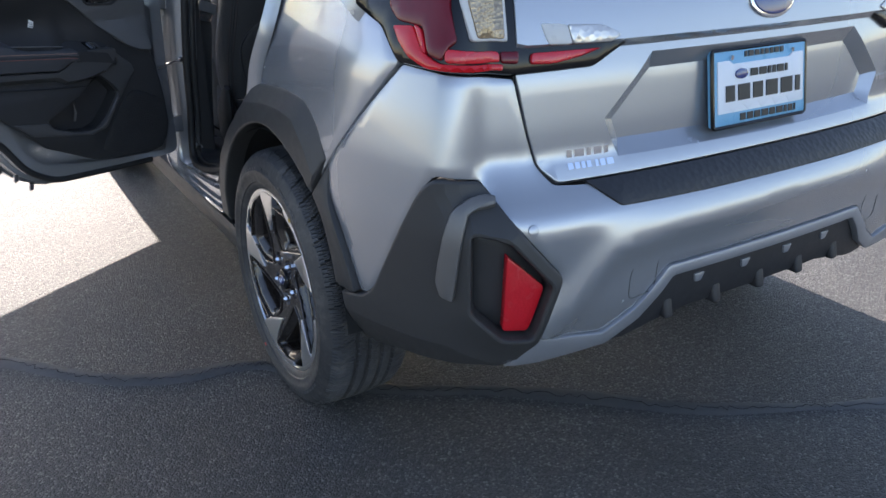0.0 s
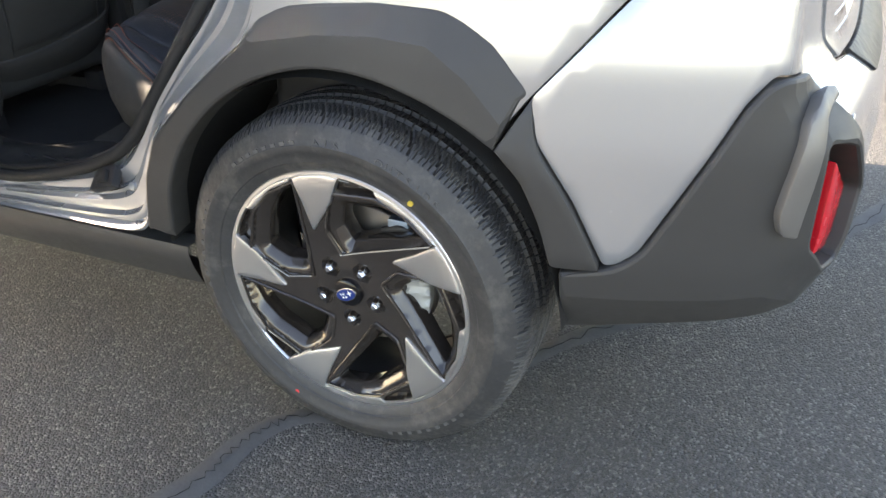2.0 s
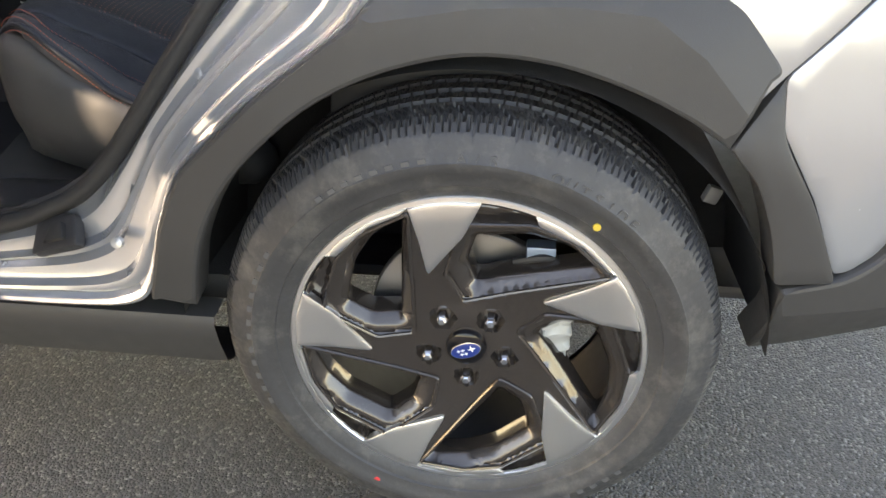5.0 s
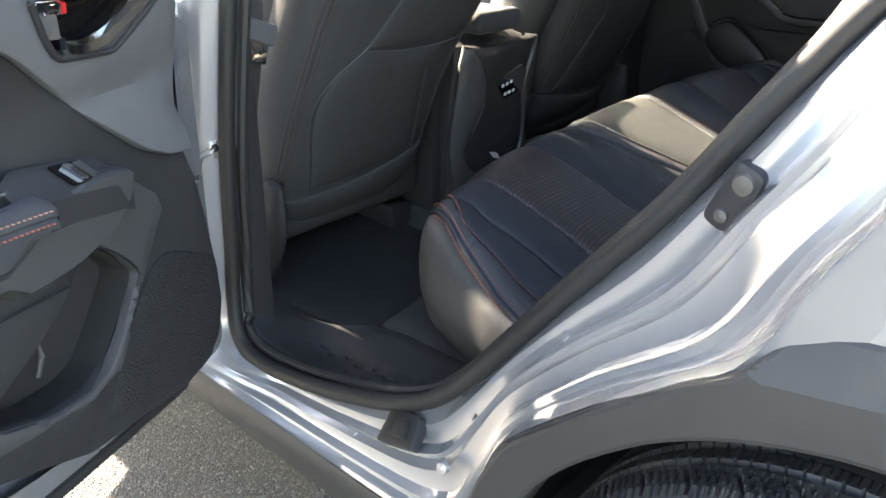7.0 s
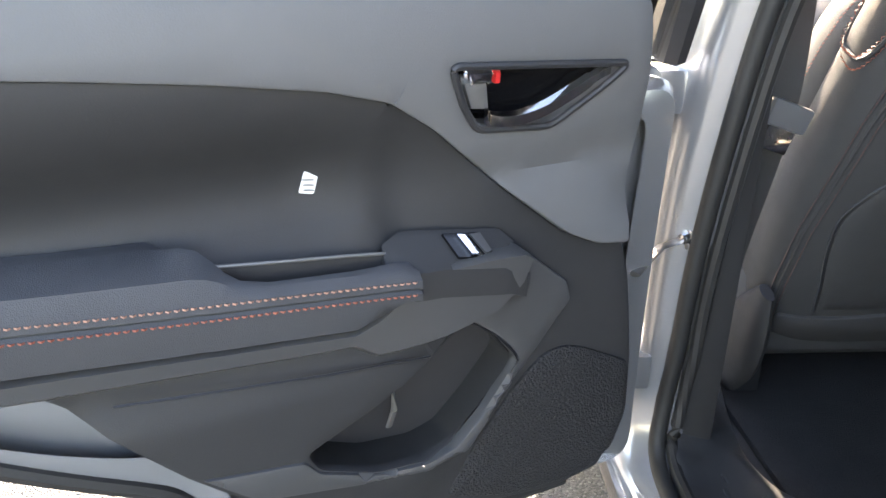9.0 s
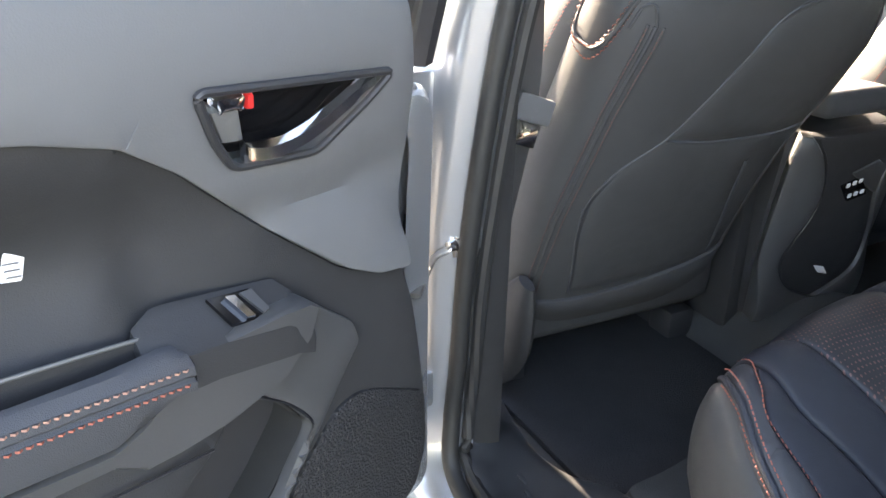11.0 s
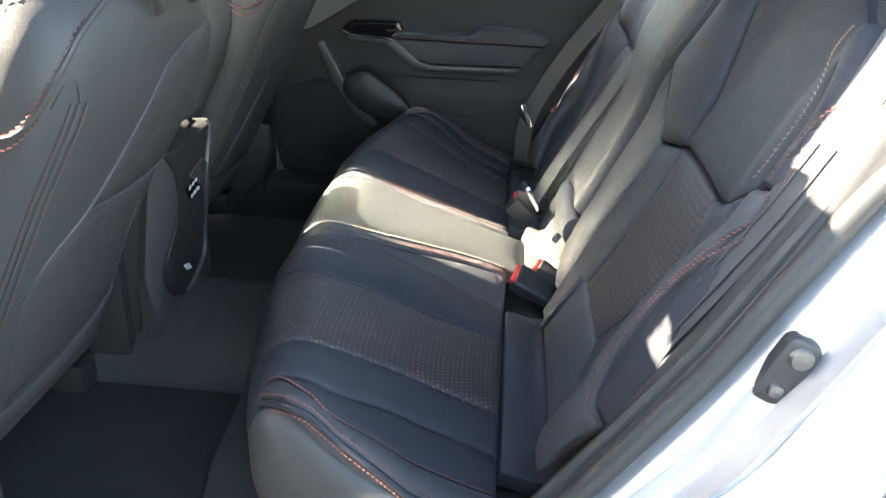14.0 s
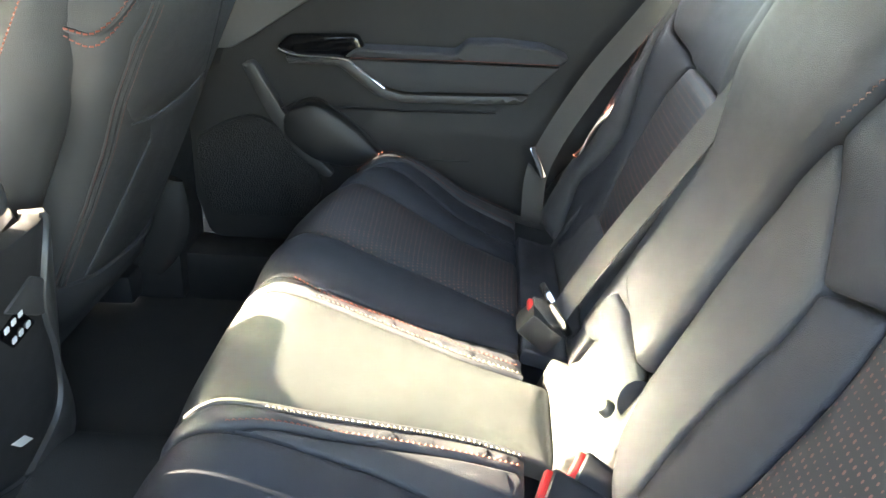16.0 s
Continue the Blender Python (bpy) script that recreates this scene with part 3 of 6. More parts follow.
gate_l = [(.857, 1.15), (.857, .965), (.886, .855), (.909, .79), (.945, .760)]
gate_rec = [(1.19, .985), (1.065, .868), (1.10, .79), (SC, .785)]
gate_poly = np.array(gate_rec + mirror(gate_rec)[1:])


def inset(P, d):
    """A closed polygon with every side moved inwards."""
    P = np.array(P, float)
    a = 0.5 * np.sum(P[:, 0] * np.roll(P[:, 1], -1) - np.roll(P[:, 0], -1) * P[:, 1])
    out = []
    for k in range(len(P)):
        p, q, r = P[k - 1], P[k], P[(k + 1) % len(P)]
        e, f = (q - p) / np.linalg.norm(q - p), (r - q) / np.linalg.norm(r - q)
        n = np.array([-e[1], e[0]]) + np.array([-f[1], f[0]])
        n = n / max(.3, n @ n) * 2 * math.copysign(1, a)
        out.append(q + n * d)
    return np.array(out)


gate_in = inset(gate_poly, .030)


def gate_relief(p, d):
    sd = np.where(inside(p, gate_poly), seg_dist(p, gate_poly), 0)
    t = np.clip(sd / .030, 0, 1)
    return -0.024 * t + 0.018 * np.clip((p[:, 1] - 1.0) / .012, 0, 1)


tailgate = part("tailgate", panel(rounded(gate_l + mirror(gate_l), .01), body, .015, .022, .003, gate_relief, out=.002, creases=[densify(gate_poly, .02).tolist(), densify(gate_in, .02).tolist(), [(.86, 1.012), (2 * SC - .86, 1.012)], [(.86, 1.0), (2 * SC - .86, 1.0)]]), SILVER, car, sharp=20, label="silver tailgate with a recessed plate panel")


def bars_of_text(rows, place, material, parent, name, out, h, seed):
    """Rows of plain bars where lettering stands: (u0, u1, v)."""
    rnd = random.Random(seed)
    for u0, u1, v in rows:
        u = u0
        while u < u1:
            w = min(rnd.uniform(.012, .03) * h / .02, u1 - u)
            part(name, panel([(u, v), (u + w, v), (u + w, v + h), (u, v + h)], place, .002, .05, .0006, out=out), material, parent, smooth=False)
            u += w + h * .35


# number plate with its dealer frame
pl = plane((-.168, -.745, .810), (1, 0, 0), (0, .17, .985))
plate = part("licence_plate", panel(rounded([(0, 0), (.312, 0), (.312, .162), (0, .162)], .008), pl, .012, .05, .002, out=.010), LIGHTBLUE, tailgate, "white dealer plate in a pale blue frame")
part("plate_rim", tube([pl(*p) + Vector((0, -.008, 0)) for p in rounded([(0, 0), (.312, 0), (.312, .162), (0, .162)], .008)], .0045, 6, True), GLOSSBLK, tailgate)
part("plate_sheet", panel(rounded([(.012, .028), (.3, .028), (.3, .138), (.262, .138), (.25, .130), (.06, .130), (.05, .138), (.012, .138)], .004), pl, .003, .05, .001, out=.013), WHITEPL, tailgate)
bars_of_text([(.10, .23, .142)], pl, INK, tailgate, "plate_bar", .0125, .012, 1)
bars_of_text([(.115, .24, .100)], pl, INK, tailgate, "plate_bar", .0165, .016, 2)
bars_of_text([(.035, .285, .052)], pl, INK, tailgate, "plate_bar", .0165, .034, 3)
bars_of_text([(.085, .275, .008)], pl, INK, tailgate, "plate_bar", .0125, .015, 5)
part("plate_logo", panel([(.085 + .02 * math.cos(a), .108 + .011 * math.sin(a)) for a in np.linspace(0, 6.283, 18, endpoint=False)], pl, .002, .05, .0008, out=.0165), BLUE, tailgate)
for u in (.055, .258):
    part("plate_screw", shift(disc_stack([(.0, -.004), (.005, -.004), (.005, .004)], 12), pose(*(pl(u, .146) + Vector((0, -.012, 0))), 0, 0, 90)), CHROME, tailgate)
bl = lambda s, z: body(s, z)
bars_of_text([(.975, 1.075, .800)], bl, CHROME, tailgate, "badge_bar", .0045, .016, 8)
bars_of_text([(.975, 1.03, .778), (1.04, 1.085, .778)], bl, CHROME, tailgate, "badge_bar", .0045, .012, 9)
bars_of_text([(2.0, 2.09, .845)], bl, CHROME, tailgate, "badge_bar", .0045, .012, 10)
part("emblem", panel([(SC + .075 * math.cos(a), 1.065 + .042 * math.sin(a)) for a in np.linspace(0, 6.283, 32, endpoint=False)], body, .01, .03, .004, out=.026), CHROME, tailgate, "oval chrome badge")
part("emblem_face", panel([(SC + .066 * math.cos(a), 1.065 + .035 * math.sin(a)) for a in np.linspace(0, 6.283, 32, endpoint=False)], body, .004, .03, .002, out=.029), BLUE, tailgate)


def tail_lamp(side):
    f = (lambda q: q) if side < 0 else mirror
    lamp = part("tail_lamp", panel(rounded(f([(.35, 1.09), (.5, 1.042), (.562, .984), (.65, .978), (.853, .963), (1.035, .968), (1.122, 1.008), (1.06, 1.045), (.93, 1.055), (.86, 1.15), (.6, 1.20), (.4, 1.17)]), .012), body, .04, .03, .006, out=.014), GLOSSBLK, car, "red and clear wrap-around tail lamp")

    def lens(poly, m, name, o, e=.004):
        part(name, panel(rounded(f(poly), .008), body, .012, .02, e, out=o), m, lamp)
    def at(x, y):
        """The lamp's own drawing, 300 units to about 0.14 m."""
        return (float(np.interp(x, [0, 250, 850, 1450], [.44, .562, .853, 1.122])), .963 + (400 - y) / 3220)

    def cell(pts, m, name, o=.0215, e=.003):
        lens([at(*p) for p in pts], m, name, o, e)
    cell([(150, -160), (470, -160), (485, 10), (525, 200), (500, 228), (480, 302), (420, 275), (375, 130), (240, 110), (180, 40)], DARKRED, "smoked_lens")
    cell([(215, 135), (325, 128), (395, 262), (475, 316), (785, 338), (785, 372), (420, 350), (325, 300), (262, 225)], REDLENS, "red_lens", .0225)
    cell([(330, 120), (372, 140), (415, 272), (395, 262)], REDREF, "red_light_guide", .0240, .002)
    cell([(490, 238), (762, 268), (770, 326), (492, 310)], REDREF, "red_lens", .0235, .003)
    cell([(770, 268), (868, 270), (862, 340), (776, 332)], DARKRED, "smoked_lens", .0225)
    cell([(480, -140), (805, -150), (815, 216), (568, 197)], PALERIM, "lens_rim", .0215)
    cell([(515, -125), (790, -135), (799, 203), (585, 182)], AMBERLENS, "indicator_lens", .0240, .002)
    cell([(932, 284), (1290, 282), (1180, 322), (1040, 352), (925, 346)], REDREF, "red_lens", .0225)
    cell([(985, 124), (1118, 138), (1140, 252), (1020, 246)], PALERIM, "reversing_reflector", .0225)
    cell([(1120, 138), (1300, 150), (1402, 214), (1340, 256), (1142, 252)], CLEARLENS, "clear_lens", .0235)


tail_lamp(-1)
tail_lamp(1)

# rocker below the door opening, with its dark cladding strip
prof = [(-.845, .375), (-.888, .372), (-.893, .36), (-.886, .325), (-.868, .275), (-.845, .262), (-.78, .27)]
rings = [[(x + (0.004 if y > 2 else 0), y, z) for x, z in prof] for y in (.36, .40, .8, 1.4, 2.1)]
bmr = loft(rings, False)
bmesh.ops.recalc_face_normals(bmr, faces=list(bmr.faces))
part("sill_cladding", bmr, CLAD, car, "dark grey plastic rocker strip")

# door opening ring: outer edge, inner edge
OUT = [(-.828, .02, 1.13), (-.845, .026, 1.06), (-.868, .04, .985), (-.882, .085, .905), (-.888, .135, .80), (-.893, .26, .705), (-.896, .365, .605), (-.896, .405, .52), (-.894, .435, .43), (-.892, .47, .392), (-.891, .56, .380), (-.891, .8, .378), (-.891, 1.0, .378), (-.889, 1.14, .382), (-.885, 1.19, .43), (-.88, 1.15, .6), (-.873, 1.12, .8), (-.85, 1.09, 1.05), (-.83, 1.07, 1.2)]
INN = [(-.715, .10, 1.13), (-.722, .155, 1.06), (-.735, .205, .985), (-.750, .265, .89), (-.762, .325, .81), (-.776, .395, .72), (-.788, .455, .64), (-.796, .505, .575), (-.806, .555, .525), (-.812, .60, .500), (-.818, .67, .472), (-.822, .82, .432), (-.822, .95, .415), (-.820, 1.015, .435), (-.812, 1.035, .50), (-.803, 1.035, .6), (-.796, 1.022, .8), (-.775, .995, 1.05), (-.75, .97, 1.2)]
So, Si = spline(OUT, 5), spline(INN, 5)
rings = []
for o, i in zip(So, Si):
    w = i - o
    row = []
    front = (0, .012), (0, .0), (.05, -.001), (.12, .006), (.25, .012), (.50, .02), (.70, .03), (.80, .045), (.88, .07), (.95, .085), (1.0, .085), (1.0, .11)
    k_ = min(max((o[1] - .9) / .15, 0), 1)
    fx, fy = zip(*front[1:-1])
    for f, dx in ((0, .012), (0, .0), (.03, -.002), (.07, .004), (.12, .018), (.16, .016), (.22, .018), (.27, .034), (.33, .037), (.45, .039), (.52, .052), (.57, .05), (.62, .066), (.72, .069), (.80, .067), (.86, .078), (.93, .085), (1.0, .085), (1.0, .11)):
        p = o + w * f
        dx = dx * (1 - k_) + float(np.interp(f, fx, fy)) * k_
        base = o[0] + (i[0] - o[0]) * f
        row.append((base if f > .99 else min(o[0] + (i[0] - o[0]) * (dx / .085), i[0]), p[1], p[2]))
    row[-1] = (i[0] + .03, row[-2][1], row[-2][2])
    if o[1] < .3:
        row[0] = (o[0] + .010, o[1] - .05, o[2] - .01)
    rings.append(row)
jamb_bm = loft(rings, False)
bmesh.ops.recalc_face_normals(jamb_bm, faces=list(jamb_bm.faces))
jamb = part("door_jamb", jamb_bm, SILVER, car, "silver pressed door frame with stepped ridges")
ws = [(x - .008, y, z) for x, y, z in Si]
wb = tube(ws, .013, 10)
part("weatherstrip", join(wb, tube([(x + .014, y + (.012 if y < .6 else (-.012 if z > .45 else 0)), z + (.010 if z < .5 else 0)) for x, y, z in Si], .009, 8)), RUBBER, car, "black rubber door seal")
# striker on the rear pillar


DULLSTEEL = mat("dull_dark_steel", (0.16, 0.155, 0.15), 0.45, 0.8, var=0.1)


def striker():
    o = Vector((-.770, .206, .905))
    up = Vector((0.0, -.42, .91))
    sd = Vector((.06, .91, .42))
    pf = lambda u, v: o + sd * u + up * v
    base = part("striker_plate", panel(rounded([(-.018, -.036), (.016, -.036), (.018, -.004), (.019, .034), (-.014, .036), (-.018, .008)], .010), pf, .012, .01, .004, out=.012, flip=True), BLACKPL, car, "black latch striker with two bolts")
    for v, r in ((.018, .012), (-.020, .008)):
        part("bolt", shift(disc_stack([(0, -.010), (r * .8, -.009), (r, -.004), (r, .006)], 20), Matrix.Translation(pf(0, v) + Vector((-.007, 0, 0)))), DULLSTEEL, base)


striker()
# small black wedge block at the rear foot of the opening
pf = lambda u, v: Vector((-.838, .592, .462)) + Vector((-.08, -.95, .28)).normalized() * u + Vector((.70, .12, .66)).normalized() * v
wedge = part("stop_block", panel(rounded([(-.040, -.026), (.040, -.022), (.034, .026), (-.034, .030)], .006), pf, .014, .012, .003, out=.012), BLACKPL, car, "black plastic door stop block")
part("stop_notch", panel(rounded([(-.020, -.012), (.022, -.010), (.018, .014), (.004, .014), (.004, .002), (-.016, .002)], .003), pf, .004, .012, .001, out=.0135), INK, wedge, "hook-shaped notch in the stop block")
part("stop_tongue", panel(rounded([(-.012, -.012), (.022, -.012), (.016, .016), (-.004, .012)], .004), pf, .01, .01, .003, out=.02), RUBBER, wedge)
for y, z in ((.488, .478), (.36, .70)):
    part("plug", shift(disc_stack([(0, -.004), (.008, -.003), (.009, .004)], 14), pose(-.872 if y > .4 else -.80, y, z, 0, 20, 0)), SILVER, car)

# wheel well
rings = []
for a in np.linspace(3, 177, 40):
    r = .405
    y, z = r * math.cos(radians(a)), .345 + r * math.sin(radians(a))
    rings.append([(-.885, y, z), (-.80, y * 1.01, .345 + (z - .345) * 1.01), (-.60, y, z), (-.60, y * .1, .345 + (z - .345) * .1)])
wl = loft(rings, False)
bmesh.ops.recalc_face_normals(wl, faces=list(wl.faces))
part("liner_bracket", shift(box((-.008, -.011, -.012), (.005, .010, .012), .004), pose(-.80, -.312, .566, 20, 0, 10)), PEWTER, car, "light grey bracket in the wheel well")
part("wheel_liner", wl, LINER, car, "black felt wheel-well liner")

# ---------------------------------------------------------------- wheels
def wheel_at(m, side_label):
    """Outer side towards -x, axle at the origin."""
    n = 1200
    side = [(.236, .030), (.240, .012), (.250, .0), (.262, -.006), (.266, -.007), (.268, -.010), (.272, -.011), (.285, -.013), (.287, -.0145), (.299, -.0145), (.301, -.0125), (.315, -.009), (.328, -.001), (.331, .000), (.333, .002), (.341, .012)]
    tread = []
    for k, x in enumerate(np.linspace(.022, .196, 40)):
        g = any(abs(x - c) < w for c, w in ((.058, .0042), (.092, .005), (.126, .005), (.160, .0042)))
        crown = .352 - .006 * ((x - .109) / .09) ** 2
        tread.append((crown - (.0075 if g else 0), x, g))
    other = [(r, .218 - x) for r, x in reversed(side[4:])]
    prof_ = [(r, x, 0) for r, x in side] + tread + [(r, x, 0) for r, x in other] + [(.22, .19, 0)]
    rings = []
    for k in range(n):
        a = 2 * math.pi * k / n
        ring = []
        for r, x, g in prof_:
            rr = r
            ph = (k + int(x * 300)) % 30
            if .0 <= x <= .053 and r > .330 and ph in (0, 1, 7, 13, 18, 24):
                rr -= (.008 if ph < 2 else .0045) if x > .010 else (.003 if ph < 2 else .0012)
            elif .053 < x < .056 and r > .33:
                rr += .0006
            elif .062 < x < .156 and not g and (k + int(x * 900)) % 9 == 0:
                rr -= .0045
            elif .164 < x <= .208 and r > .335 and ph in (3, 4, 12, 20):
                rr -= .006
            z = rr * math.sin(a)
            y = rr * math.cos(a)
            if z < -.3445:
                z = -.3445
            ring.append((x, y, z))
        rings.append(ring)
    tb = loft(rings, False, loop=True)
    bmesh.ops.recalc_face_normals(tb, faces=list(tb.faces))
    whl = part("wheel", disc_stack([(.246, .006), (.249, .012), (.236, .02), (.226, .05), (.215, .12), (.225, .19), (.238, .2)], 72), BARREL, car, side_label)
    part("tyre", tb, TYRE, whl, "black all-season tyre with sharp new tread")
    part("rim_lip", disc_stack([(.238, .016), (.2385, .004), (.241, .0), (.247, .0), (.2505, .004), (.2505, .012)], 96), MACHINED, whl)

    def dish(u, v):
        r = math.hypot(u, v)
        x = np.interp(r, [0, .05, .075, .11, .16, .22, .24], [.020, .018, .020, .017, .010, .003, .002])
        return Vector((x, -u, v))
    P = lambda r, a: (r * math.cos(radians(a)), r * math.sin(radians(a)))
    win = [(.221, 41.5), (.212, 55), (.200, 67), (.178, 87), (.135, 91), (.101, 84)]
    lip_ = [(.232, 37.5), (.231, 55), (.226, 69), (.206, 92), (.126, 104), (.076, 95)]
    notch_ = [(.236, 69), (.236, 80), (.229, 92), (.211, 93), (.229, 71)]
    tri_ = lambda q, k: np.array([P(r, a + 72 * k) for r, a in q])
    holes = [rounded(tri_(win, k), .007) for k in range(5)]
    lips = [rounded(tri_(lip_, k), .006) for k in range(5)]
    notches = [tri_(notch_, k) for k in range(5)]

    def spoke_relief(p, d):
        h = np.zeros(len(p))
        for q, l_, n_ in zip(holes, lips, notches):
            inn = inside(p, l_)
            h = np.where(inn, -.004 - .014 * np.clip(1 - seg_dist(p, q) / .016, 0, 1), h)
            h = np.where(inside(p, n_), -.014, h)
        for k in range(5):
            c = np.array(P(.057, 55 + 72 * k))
            h -= .012 * (np.linalg.norm(p - c, axis=1) < .0165)
        return h
    part("spokes", panel([P(.238, a) for a in np.linspace(0, 360, 90, endpoint=False)], dish, .03, .0055, .003, spoke_relief, holes, flip=False), RIMBLK, whl, "dark bronze five-spoke centre")
    for l_ in lips:
        part("window_ridge", tube([dish(u, v) + Vector((-.001, 0, 0)) for u, v in densify(l_, .012)], .0030, 7, True), RIMBLK, whl)
    for k in range(5):
        part("machined_face", panel(rounded([P(r, a + 72 * k) for r, a in [(.2395, 14.5), (.2405, 24), (.2405, 31), (.2395, 37), (.19, 38), (.140, 41.5), (.134, 41), (.160, 28.5), (.186, 20.5)]], [.001, .001, .001, .001, .004, .003, .003, .02, .01]), dish, .012, .008, .0015, out=.004), MACHINED, whl)
        part("machined_rim_face", panel(rounded([P(r, a + 72 * k) for r, a in [(.2405, 37), (.2405, 50), (.2405, 62), (.2405, 70), (.229, 67.5), (.234, 52), (.2335, 40)]], .002), dish, .01, .01, .0012, out=.003), MACHINED, whl)
        y, z = P(.0572, 55 + 72 * k)
        nut = shift(disc_stack([(0, -.006), (.005, -.0055), (.008, -.002), (.0092, .004), (.0105, .02)], 6), Matrix.Translation((.014, -y, z)))
        part("lug_nut", nut, CHROME, whl)
    part("hub_cap", shift(disc_stack([(0, -.004), (.02, -.0035), (.027, .0), (.029, .006), (.029, .02)], 40), Matrix.Translation((.012, 0, 0))), GLOSSBLK, whl)
    capf = lambda u, v: Vector((.008, -u, v))
    ca, sa = math.cos(radians(22)), math.sin(radians(22))
    ell = lambda a, b, n_=28: [(a * math.cos(t) * ca - b * math.sin(t) * sa, a * math.cos(t) * sa + b * math.sin(t) * ca) for t in np.linspace(0, 6.2832, n_, endpoint=False)]
    part("cap_badge_rim", panel(ell(.0225, .0135), capf, .003, .02, .001, out=.001), CHROME, whl)
    part("cap_badge", panel(ell(.0212, .0122), capf, .003, .02, .001, out=.002), BLUE, whl)
    for k, (u, v, s_) in enumerate([(.008, .005, .006), (-.004, .001, .003), (-.010, -.001, .003), (-.005, -.006, .003), (.001, -.004, .003)]):
        star = [(u + (s_ if j % 2 == 0 else s_ * .3) * math.cos(j * math.pi / 4 + .4), v + (s_ if j % 2 == 0 else s_ * .3) * math.sin(j * math.pi / 4 + .4)) for j in range(8)]
        part("cap_mark", panel(star, capf, .001, .02, .0003, out=.003), WHITEPL, whl)
    part("brake_disc", shift(disc_stack([(.05, 0), (.075, -.004), (.08, .012), (.145, .012), (.147, .014), (.147, .028), (.09, .03)], 72), Matrix.Translation((.075, 0, 0))), STEEL, whl, "steel brake disc")
    part("hub_bell", shift(disc_stack([(0, -.02), (.07, -.02), (.078, -.01), (.08, .03)], 48), Matrix.Translation((.075, 0, 0))), STEEL, whl)
    for (a0, a1, r0, r1, mm, x0) in ((-28, 18, .098, .150, CASTGREY, .045), (-22, 8, .085, .11, CASTGREY, .038)):
        outl = [P(r1, a) for a in np.linspace(a0, a1, 10)] + [P(r0, a) for a in np.linspace(a1, a0, 10)]
        part("brake_caliper", panel(rounded(outl, .006), lambda u, v, x0=x0: Vector((x0 + 0.25 * abs(u - .11), -u, v)), .05, .012, .006, lambda p, d: .004 * np.sin(p[:, 1] * 260)), mm, whl, "cast light grey caliper")
    part("brake_hose", tube(spline([(.06, -.06, .12), (.05, -.10, .135), (.07, -.14, .12), (.09, -.17, .13)], 6), .006, 8), RUBBER, whl)
    part("hose_clip", box((.05, -.115, .118), (.075, -.075, .15), .004), mat("blue_grey_zinc", (.22, .30, .40), .35, .8), whl)
    # paint marks and moulded lettering bars on the sidewall
    for r, a, mm in ((.272, 55, YELLOW), (.286, -117.5, REDDOT)):
        y, z = P(r, a)
        part("paint_mark", shift(disc_stack([(0, -.0015), (.0048, -.0015), (.0052, .003)], 16), Matrix.Translation((-.0125, -y, z))), mm, whl)
    for k in range(7):
        c = ["O", "U", "T", "S", "I", "D", "E"][k]
        letter(c, .302, 70 - k * 3.5, whl)
    for k, c in enumerate(["A", "/", "S"]):
        letter(c, .304, 92 - k * 3.6, whl)
    sb_me = None
    for a in list(np.linspace(101, 128, 8)) + list(np.linspace(-40, -75, 9)) + list(np.linspace(150, 200, 12)):
        if sb_me is None:
            ob = part("sidewall_bar", box((-.0008, -.005, -.006), (.001, .005, .006), 0), LETTERMAT, whl, smooth=False)
            sb_me = ob.data
        else:
            ob = new("sidewall_bar", sb_me)
            ob.parent = whl
        ob.matrix_local = pose(-.0122, -P(.301, a)[0], P(.301, a)[1], 90 - a, 0, 0)
    whl.matrix_world = m
    return whl


LETTERMAT = mat("raised_rubber_print", (0.075, 0.075, 0.075), 0.6)


def letter(c, r, a, parent):
    cu = bpy.data.curves.new("letter", "FONT")
    cu.body, cu.size, cu.align_x, cu.align_y, cu.extrude = c, .020, "CENTER", "CENTER", .0006
    tmp = bpy.data.objects.new("letter", cu)
    scene.collection.objects.link(tmp)
    me = bpy.data.meshes.new_from_object(tmp)
    bpy.data.objects.remove(tmp)
    me.materials.append(LETTERMAT)
    ob = new("sidewall_letter", me)
    ob.parent = parent
    y, z = r * math.cos(radians(a)), r * math.sin(radians(a))
    # text faces outward (-x): its right is -y, its up is radial
    u = Vector((0, -math.cos(radians(a - 90)), math.sin(radians(a - 90))))
    w = Vector((0, -math.cos(radians(a)), math.sin(radians(a))))
    ob.matrix_local = Matrix(((u.x, w.x, -1, -.0128), (u.y, w.y, 0, -y), (u.z, w.z, 0, z), (0, 0, 0, 1)))
    return ob


WX = -.897
rear_wheel = wheel_at(pose(WX, 0, .345), "black and machined five-spoke alloy wheel with new tyre")


# ---------------------------------------------------------------- shell of the car round the cabin
def prism(poly_yz, x0, x1, bev=.01):
    bm = bmesh.new()
    a = [bm.verts.new((x0, y, z)) for y, z in poly_yz]
    b = [bm.verts.new((x1, y, z)) for y, z in poly_yz]
    n = len(a)
    bm.faces.new(a)
    bm.faces.new(list(reversed(b)))
    for i in range(n):
        j = (i + 1) % n
        bm.faces.new([a[j], a[i], b[i], b[j]])
    bmesh.ops.recalc_face_normals(bm, faces=list(bm.faces))
    if bev:
        bmesh.ops.bevel(bm, geom=list(bm.edges), offset=bev, segments=2, affect="EDGES", profile=.6)
    return bm


